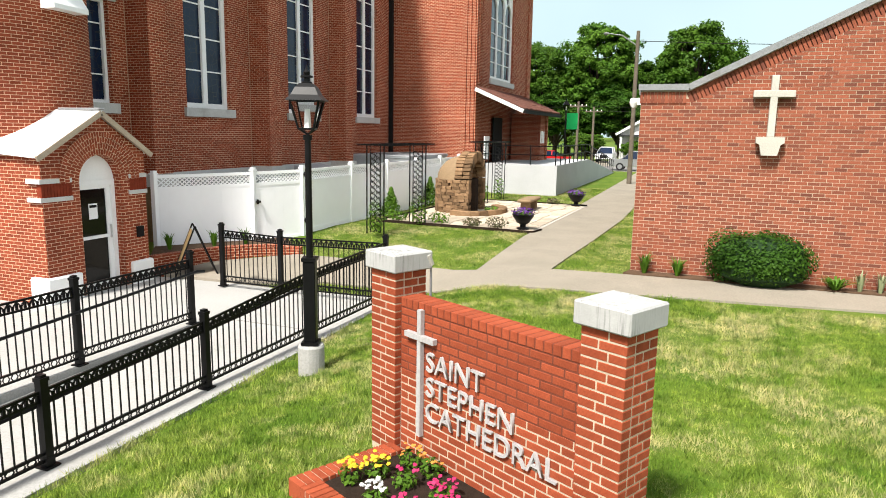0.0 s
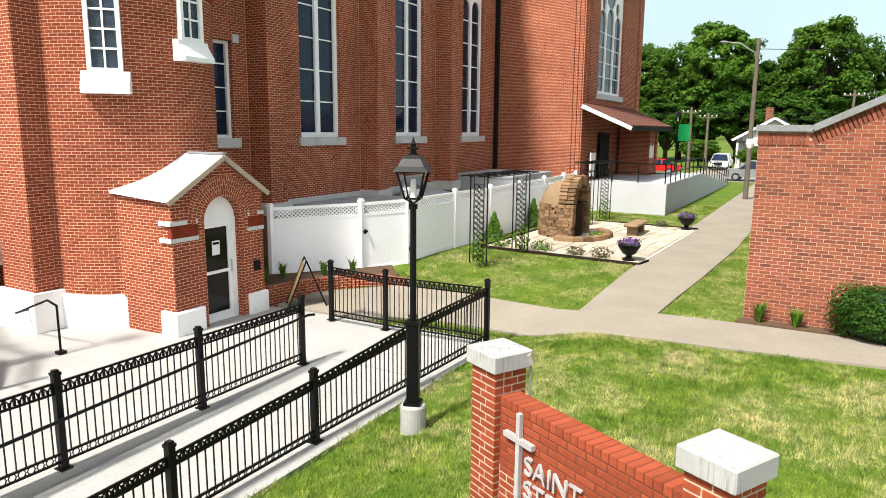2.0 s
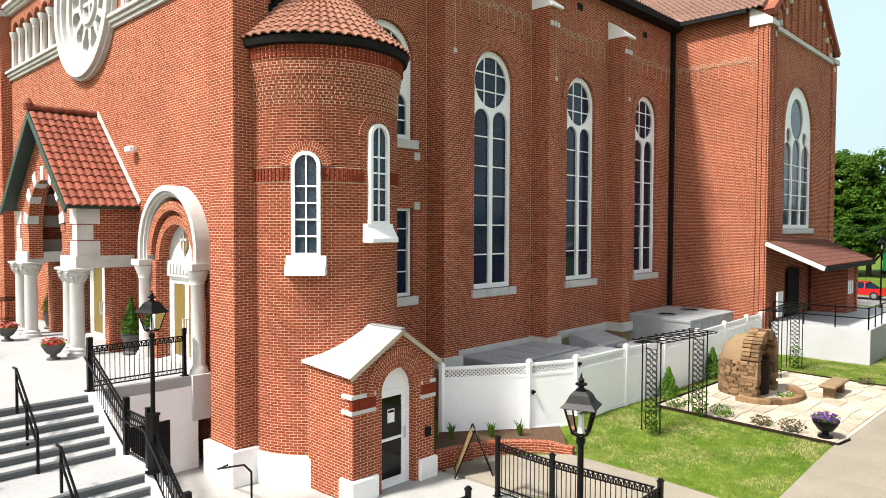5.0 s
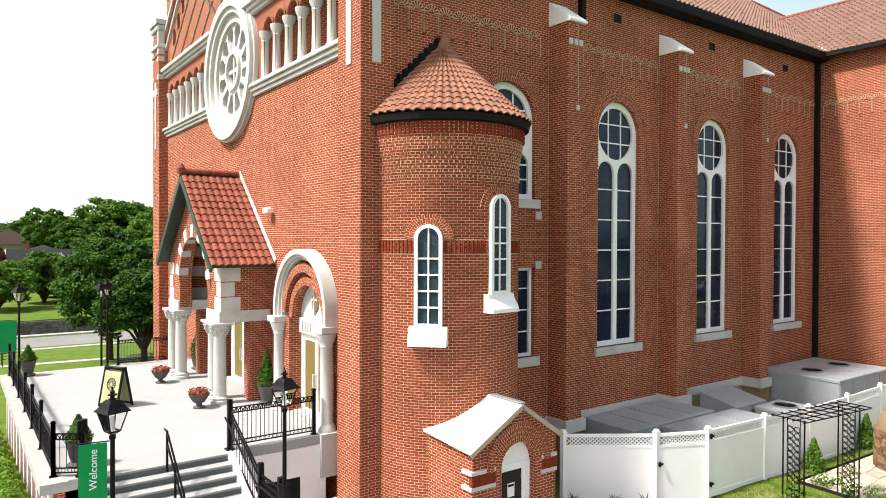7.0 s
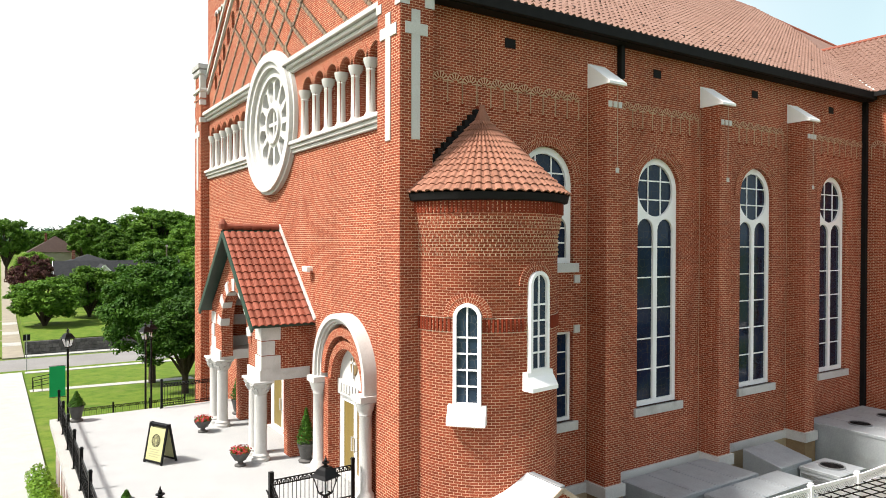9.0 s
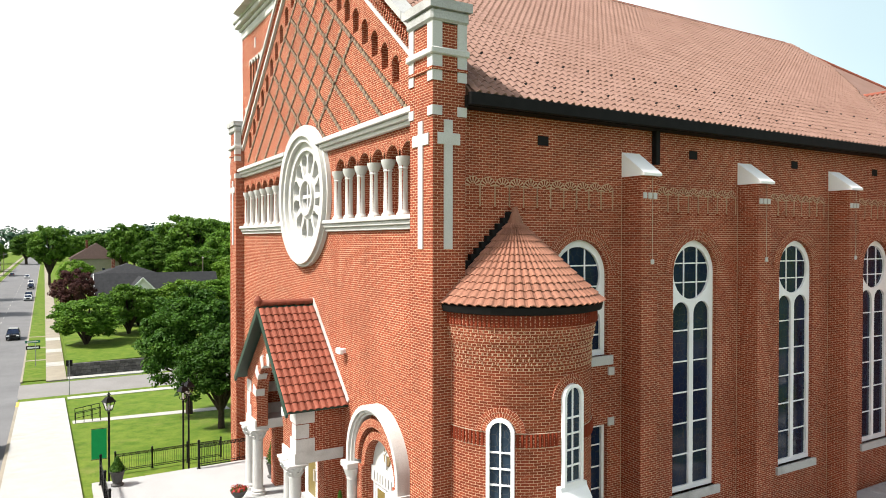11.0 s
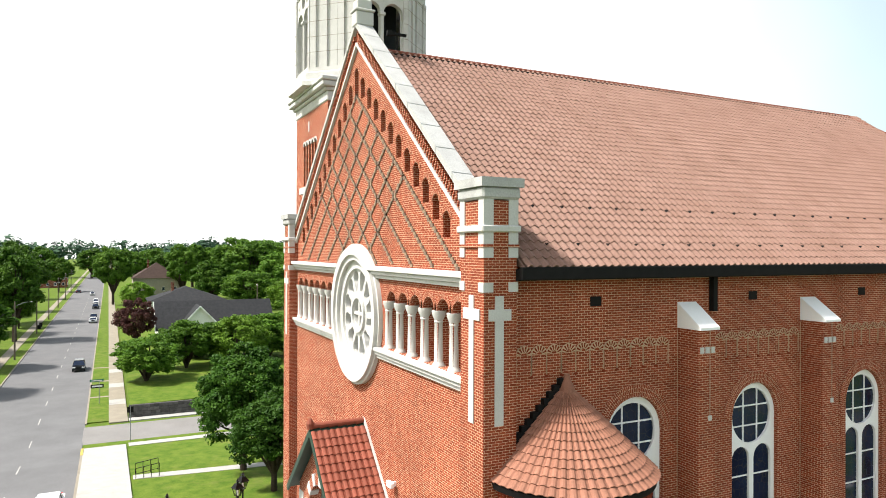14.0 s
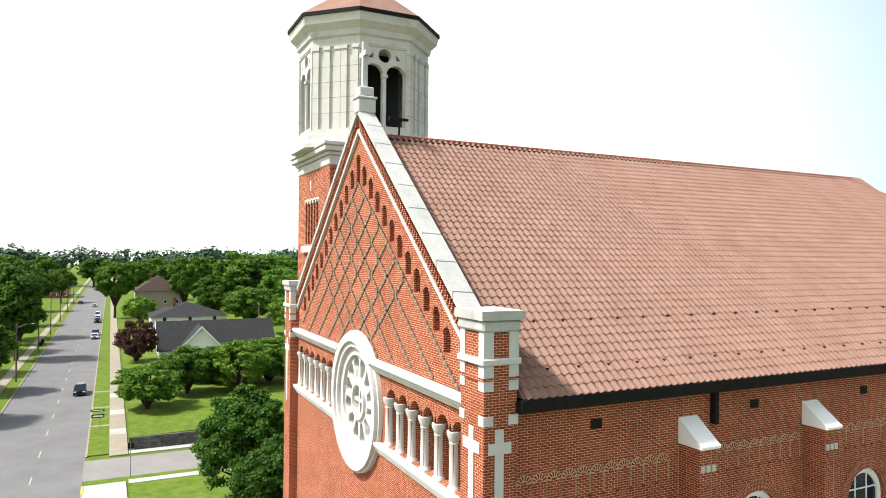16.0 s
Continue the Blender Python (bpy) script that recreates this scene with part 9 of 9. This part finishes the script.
tagged(part("pavement_lawn_path", sheet(bmesh.new(), [(-63.6, 2.0), (-62.2, 2.0), (-60.5, 14), (-62.0, 14)], [], lambda u, v, w: (u, v, ground_z(u) + 0.01 - w), 0.1), CONCRETE), "narrow concrete path across the lawn", "pavement", kind="structure")
tagged(part("pavement_corner_side", sheet(bmesh.new(), [(-77.4, 2.0), (-75.8, 2.0), (-75.8, 40), (-77.4, 40)], [], lambda u, v, w: (u, v, ground_z(u) + 0.03 - w), 0.1), CONCRETE), "concrete pavement along the side street", "pavement", kind="structure")
hr = thing("step_railing", "two black step railings on the lawn bank", "railing", (-63, 2.2, ground_z(-63)), 0)
for s in (-0.75, 0.75):
    bm = bmesh.new()
    bar(bm, (s, 0, 0.9), (s, 1.8, 1.15), 0.05)
    bar(bm, (s, 0, 0.45), (s, 1.8, 0.7), 0.04)
    for y in (0, 0.6, 1.2, 1.8):
        bar(bm, (s, y, 0), (s, y, 0.9 + 0.14 * y), 0.05)
    part("rail", bm, IRON, hr)

# ---- cars ----
def car(at, turn, paint, label, kind="suv"):
    c = thing("car", label, "car", at, turn, group="parked cars")
    L, W = 4.7, 1.85
    hood_, roof_ = (0.98, 1.68) if kind == "suv" else (0.88, 1.45)
    pr = [(-L / 2, 0.35), (-L / 2, 0.8), (-L / 2 + 0.1, hood_ - 0.05), (-L / 2 + 1.15, hood_), (L / 2 - 0.7, hood_ + 0.05), (L / 2 - 0.05, hood_ - 0.02), (L / 2, 0.4)]
    bm = bmesh.new()
    sheet(bm, pr, [], on_y(-W / 2), W)
    bmesh.ops.bevel(bm, geom=[e for e in bm.edges if abs(e.verts[0].co.y - e.verts[1].co.y) > 1], offset=0.07, segments=2, affect="EDGES")
    part("body", bm, paint, c, "", True)
    bm = bmesh.new()
    a = [bm.verts.new((x, s * (W / 2 - 0.06), hood_ + 0.02)) for x, s in ((-1.35, -1), (-1.35, 1), (2.15 if kind == "suv" else 1.6, 1), (2.15 if kind == "suv" else 1.6, -1))]
    b = [bm.verts.new((x, s * (W / 2 - 0.26), roof_ - 0.06)) for x, s in ((-0.55, -1), (-0.55, 1), (1.85 if kind == "suv" else 0.9, 1), (1.85 if kind == "suv" else 0.9, -1))]
    for k in range(4):
        bm.faces.new((a[k], a[(k + 1) % 4], b[(k + 1) % 4], b[k]))
    bm.faces.new(b)
    bm.faces.new(a[::-1])
    part("glasshouse", bm, GLASS, c, "dark car glass")
    x1 = 1.85 if kind == "suv" else 0.9
    part("roof", boxm(-0.6, x1 + 0.05, -W / 2 + 0.24, W / 2 - 0.24, roof_ - 0.07, roof_, 0.03), paint, c)
    for s in (-1, 1):
        part("pillar", bar(bmesh.new(), (-1.3, s * (W / 2 - 0.06), hood_), (-0.55, s * (W / 2 - 0.26), roof_ - 0.05), 0.07), paint, c)
        part("pillar", bar(bmesh.new(), (0.75, s * (W / 2 - 0.05), hood_), (0.75, s * (W / 2 - 0.25), roof_ - 0.05), 0.09), paint, c)
    for x in (-1.4, 1.45):
        for s in (-1, 1):
            w = part("wheel", rod(bmesh.new(), (x, s * (W / 2 - 0.2), 0.33), (x, s * (W / 2 + 0.01), 0.33), 0.33, 18), TYRE, c, "black tyre", True)
            part("rim", rod(bmesh.new(), (x, s * (W / 2), 0.33), (x, s * (W / 2 + 0.02), 0.33), 0.2, 14), METAL, w)
    for s in (-0.65, 0.65):
        part("headlight", boxm(-L / 2 - 0.02, -L / 2 + 0.1, s - 0.2, s + 0.2, 0.68, 0.84, 0.02), WHITE, c)
        part("tail_light", boxm(L / 2 - 0.1, L / 2 + 0.015, s - 0.14, s + 0.14, 0.7, 0.9, 0.02), REDPAINT, c)
    part("grille", boxm(-L / 2 - 0.015, -L / 2 + 0.05, -0.4, 0.4, 0.5, 0.85), GUTTER, c)
    return c


for x, y, turn, paint, lab, kind in (
        (-127.5, -4.2, 180, BLACKPAINT, "black sport utility car parked at the kerb", "suv"), (-208, -3.6, 180, WHITEPAINT, "white car parked at the kerb", "car"), (-216, -3.6, 180, BLACKPAINT, "dark car parked at the kerb", "suv"),
        (-255, -3.7, 180, BLACKPAINT, "dark car parked at the kerb", "suv"), (-264, -3.7, 180, WHITEPAINT, "white van-like car parked at the kerb", "suv"), (-280, -4.0, 180, WHITEPAINT, "white car parked at the kerb", "suv"), (-330, -6.0, 180, WHITEPAINT, "white car on the street", "car"),
        (-350, -12, 0, BLACKPAINT, "dark car on the street", "car"), (-54.6, -3.6, 180, WHITEPAINT, "white car parked before the church", "car")):
    car((x, y, ground_z(x) + 0.02), turn, paint, lab, kind)
for x, y, turn, paint, lab, kind in ((-10.4, 79, 90, WHITEPAINT, "white pickup-like car in a driveway", "suv"), (-14.5, 66, 0, REDPAINT, "red car on the far street", "car"), (-19.5, 66.5, 0, REDPAINT, "red car on the far street", "car"), (-5.5, 62, 0, METAL, "grey car on the far street", "suv")):
    car((x, y, 0.03), turn, paint, lab, kind)
road_b = part("road_back", sheet(bmesh.new(), [(-60, 60.5), (40, 60.5), (40, 69), (-60, 69)], [], lambda u, v, w: (u, v, 0.015 - w), 0.05), ROAD_PALE)
tagged(road_b, "pale street behind the garden", "road", kind="structure")
tagged(part("pavement_driveway", sheet(bmesh.new(), [(-12.2, 69), (-8.8, 69), (-9.0, 84), (-11.8, 84)], [], lambda u, v, w: (u, v, 0.012 - w), 0.05), CONCRETE_OLD), "concrete driveway", "pavement", kind="structure")


# ---- houses ----
def house(at, turn, w, d, eave, ridge, wall_m, roof_m, label, windows=3, chimney=True, hip=0.0):
    """Gable towards local -y; the ridge runs along local y."""
    h = thing("house", label, "house", at, turn, group="houses")
    part("wall", sheet(bmesh.new(), [(-w / 2, 0), (w / 2, 0), (w / 2, eave), (0, eave + 0.01 if hip else ridge), (-w / 2, eave)], [], on_y(0), d), wall_m, h)
    o = 0.5
    k = (ridge - eave) / (w / 2)
    rf = new("roof")
    rf.parent = h
    for s in (-1, 1):
        bm = bmesh.new()
        p = [(0, -o, ridge + 0.12), (0, d + o, ridge + 0.12), (s * (w / 2 + o), d + o, eave - o * k + 0.12), (s * (w / 2 + o), -o, eave - o * k + 0.12)]
        if hip:
            p[0], p[1] = (0, w * 0.35, ridge + 0.12), (0, d - w * 0.35, ridge + 0.12)
        v = [bm.verts.new(q) for q in p] + [bm.verts.new((q[0], q[1], q[2] - 0.18)) for q in p]
        for f in ((0, 1, 2, 3), (7, 6, 5, 4), (0, 3, 7, 4), (1, 5, 6, 2), (2, 6, 7, 3)):
            bm.faces.new([v[i] for i in f])
        part("roof_slope", bm, roof_m, rf)
    if hip:
        for yy, yr in ((-o, w * 0.35), (d + o, d - w * 0.35)):
            bm = bmesh.new()
            v = [bm.verts.new(q) for q in ((-w / 2 - o, yy, eave - o * k + 0.12), (w / 2 + o, yy, eave - o * k + 0.12), (0, yr, ridge + 0.12))]
            bm.faces.new(v)
            part("roof_slope", bm, roof_m, rf)
    else:
        tb = bmesh.new()
        for s in (-1, 1):
            bar(tb, (0, -o - 0.02, ridge), (s * (w / 2 + o), -o - 0.02, eave - o * k), 0.08, 0.25)
        part("barge_board", tb, WHITE, rf)
    if chimney:
        part("chimney", boxm(-w * 0.2, -w * 0.2 + 0.8, d * 0.45, d * 0.45 + 0.8, eave, ridge + 1.3), BRICK_ANNEX, h)
    for j in range(2 if eave > 5 else 1):
        for q in range(windows):
            x = -w / 2 + w * (q + 0.5) / windows
            z = 1.0 + 2.9 * j
            win = part("window", boxm(x - 0.55, x + 0.55, -0.06, 0.02, z, z + 1.5), WHITE, h, "white framed window")
            part("pane", boxm(x - 0.45, x + 0.45, -0.075, -0.058, z + 0.1, z + 1.4), GLASS, win)
            ys = d * (q + 0.5) / windows
            win = part("window", boxm(w / 2 - 0.02, w / 2 + 0.06, ys - 0.55, ys + 0.55, z, z + 1.5), WHITE, h, "white framed window")
            part("pane", boxm(w / 2 + 0.058, w / 2 + 0.075, ys - 0.45, ys + 0.45, z + 0.1, z + 1.4), GLASS, win)
    return h


house((-157.5, 9.3, -3.0), 0, 11, 23.5, 3.2, 8.3, SIDING, SHINGLE, "long white bungalow with dark shingle roof", 3, False)
house((-149.8, 17.3, -3.0), 90, 8.4, 7, 3.3, 7.7, SIDING, SHINGLE, "white gabled wing with dark shingle roof", 2, False)
house((-205, 20.5, -3.2), 90, 20, 16, 5.3, 8.9, SIDING, SHINGLE, "white house with grey hipped roof", 3, True, 0.01)
house((-282, 17, -3.3), 90, 17, 15, 9.0, 14.5, BEIGE, SHINGLE_RED, "two-storey beige house with brown hipped roof", 4, True, 0.01)
house((-230, -30, -3.3), 90, 11, 10, 5.5, 9.5, SIDING, SHINGLE_RED, "white house across the street", 3)
house((-400, -26, -3.3), 90, 14, 12, 8.5, 11, BRICK_ANNEX, SHINGLE, "brick two-storey house across the street", 4)
house((-360, 26, -3.3), 90, 14, 12, 7, 11, BEIGE, SHINGLE_RED, "distant beige house with brown roof", 3)
house((-5.7, 82, 0), 0, 7.2, 12, 3.4, 5.5, SIDING, SHINGLE, "small white bungalow with dark roof and chimney", 2)
pc = thing("bungalow_porch", "white bungalow porch with posts", "porch", (-5.7, 80.4, 0))
part("porch_roof", boxm(-3.6, 3.6, 0, 1.6, 2.9, 3.1), SHINGLE, pc)
for x in (-3.4, -1.2, 1.2, 3.4):
    part("post", boxm(x - 0.1, x + 0.1, 0.1, 0.3, 0, 2.9), WHITE, pc)


# ---- poles, wires and street signs ----
def pole(at, h, label, arm=None, cross=True, material=None):
    p = thing("utility_pole", label, "pole", at, group="utility poles")
    part("shaft", rod(bmesh.new(), (0, 0, -0.2), (0, 0, h), 0.16, 10, 0.11), material or POLEWOOD, p)
    if cross:
        part("crossarm", boxm(-0.9, 0.9, -0.06, 0.06, h - 0.55, h - 0.43), POLEWOOD, p)
        for x in (-0.8, -0.35, 0.35, 0.8):
            part("insulator", lathe(bmesh.new(), [(0.04, 0), (0.06, 0.06), (0.03, 0.14)], (x, 0, h - 0.43), 8), WHITE, p)
    if arm:
        bm = bmesh.new()
        e = Vector(arm)
        rod(bm, (0, 0, h - 0.9), (e.x * 0.5, e.y * 0.5, h - 0.25), 0.035, 8)
        rod(bm, (e.x * 0.5, e.y * 0.5, h - 0.25), (e.x, e.y, h - 0.1), 0.03, 8)
        part("lamp_arm", bm, METAL, p, "curved metal lamp arm")
        bm = bmesh.new()
        lathe(bm, [(0.1, -0.1), (0.2, -0.02), (0.12, 0.06)], (e.x, e.y, h - 0.12), 12)
        part("lamp_head", bm, METAL, p, "grey street lamp head")
    return p


pole((-4.5, 45, 0), 9.4, "weathered wooden pole with a street lamp behind the annex", (-1.9, -0.2, 0), False)
pole((-12.6, 72, 0), 6.4, "pale utility pole by the far street")
pole((-11.6, 76, 0), 6.0, "pale utility pole by the far street")
pole((1.2, 76, 0), 8.0, "utility pole with a white box")
for x in (-144, -186, -222, -262, -305, -350):
    pole((x, -15.0, ground_z(x)), 10.5, "grey street pole with a lamp arm", (0, 2.6, 0) if x != -186 else None, x != -144)
for x in (-100, -175, -240):
    pole((x - 60, 31, -3.2), 12, "wooden utility pole behind the houses", None)
wires = thing("overhead_wires", "thin black overhead wires", "wires")
for a, b, sag in (((-12.6, 72, 5.9), (60, 66, 7.5), 0.8), ((-12.6, 72, 5.5), (60, 66, 7.0), 0.9), ((-60, 74, 7.2), (-12.6, 72, 5.9), 0.8), ((-4.5, 45, 8.8), (40, 44, 8.6), 0.7), ((-144, -15, 6.5), (-186, -15, 6.5), 0.8), ((-186, -15, 6.5), (-262, -15, 6.5), 1.2), ((-80, -15.5, 7.0), (-144, -15, 6.5), 1.0), ((-80, -15.8, 5.0), (-144, -15, 5.0), 1.0)):
    bm = bmesh.new()
    pts = [Vector(a).lerp(Vector(b), k / 10) - Vector((0, 0, sag * 4 * (k / 10) * (1 - k / 10))) for k in range(11)]
    for p, q in zip(pts, pts[1:]):
        bar(bm, p, q, 0.035)
    part("wire", bm, GUTTER, wires)
ss = thing("street_sign", "street name plate over a black one-way plate on a post", "street sign", (-98, -0.9, ground_z(-98)))
part("post", rod(bmesh.new(), (0, 0, 0), (0, 0, 3.3), 0.035, 8), METAL, ss)
part("name_plate", boxm(-0.02, 0.02, -1.1, 0.5, 3.0, 3.3), SIGNGREEN, ss, "green street name plate")
part("name_bars", boxm(-0.03, 0.03, -0.9, 0.3, 3.1, 3.2), WHITE, ss, "white bar in place of the street name")
part("one_way_plate", boxm(-0.02, 0.02, -1.0, 0.5, 2.2, 2.65), IRON, ss, "black one-way plate")
part("arrow", boxm(0.02, 0.03, -0.85, 0.35, 2.33, 2.52), WHITE, ss, "white arrow")
s2 = thing("street_sign", "small plate on a thin post at the corner", "street sign", (-78.2, 2.2, ground_z(-78.2)))
part("post", rod(bmesh.new(), (0, 0, 0), (0, 0, 3.6), 0.04, 8), METAL, s2)
part("plate", boxm(-0.02, 0.02, -0.3, 0.3, 3.0, 3.6), GUTTER, s2)
for x, y in ((-196, -15.3), (-202, -15.4)):
    b = thing("waste_bin", "dark wheeled waste bin on the verge", "bin", (x, y, ground_z(x)), 0, "waste bins")
    part("body", boxm(-0.35, 0.35, -0.35, 0.35, 0, 1.0, 0.05), GUTTER, b)
    part("lid", boxm(-0.38, 0.38, -0.38, 0.38, 1.0, 1.08, 0.03), GUTTER, b)
lamp_post((-9.3, 48.0, 0.0), 4.6, False, "black lantern post with a banner by the side ramp")
banner((-9.25, 47.95, 4.5), 0, 0.75, 1.1, "green hanging banner on a post by the ramp")
cctv = thing("wall_lamp", "white twin flood lamp on the annex corner", "lamp", (AX, AY + 0.15, 3.8))
part("bracket", boxm(-0.12, 0.02, -0.05, 0.05, -0.05, 0.1), WHITE, cctv)
for y in (-0.14, 0.14):
    part("head", lathe(bmesh.new(), [(0.05, -0.1), (0.09, 0.0), (0.06, 0.09)], (-0.16, y, 0.0), 12), WHITE, cctv)

# far woods close the horizon
rs = np.random.RandomState(12)
crowns, spread = [], []
for k in range(620):
    a = radians(rs.uniform(60, 300))
    d = rs.uniform(520, 900)
    x, y = d * math.cos(a), d * math.sin(a)
    if abs(y + 8) < 14 and x < 0 and d < 800:
        continue
    w = rs.uniform(12, 20)
    for j in range(7):
        e = rs.normal(size=3)
        e /= np.linalg.norm(e)
        crowns.append((x + e[0] * w * 0.7, y + e[1] * w * 0.7, 8 + abs(e[2]) * w * 0.66))
        spread.append((w * 0.5, w * 0.5, w * 0.4))
near_belt = len(crowns)
for k in range(70):
    a = radians(rs.uniform(20, 120))
    d = rs.uniform(190, 320)
    for j in range(4):
        crowns.append((d * math.cos(a) + rs.uniform(-5, 5), d * math.sin(a) + rs.uniform(-5, 5), rs.uniform(2, 8)))
        spread.append((5, 5, 4))
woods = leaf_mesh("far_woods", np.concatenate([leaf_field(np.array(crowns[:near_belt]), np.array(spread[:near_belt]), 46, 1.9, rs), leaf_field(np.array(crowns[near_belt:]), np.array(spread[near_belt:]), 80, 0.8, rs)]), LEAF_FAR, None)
tagged(woods, "distant belt of green trees with haze painted into the leaves", "woods", kind="stuff")

# the plan is drawn in units of 0.9 m: bring every thing to metres
for o in list(scene.objects):
    if o.parent is None and o.type in ("MESH", "EMPTY"):
        o.matrix_basis = Matrix.Diagonal((METRE, METRE, METRE, 1)) @ o.matrix_basis
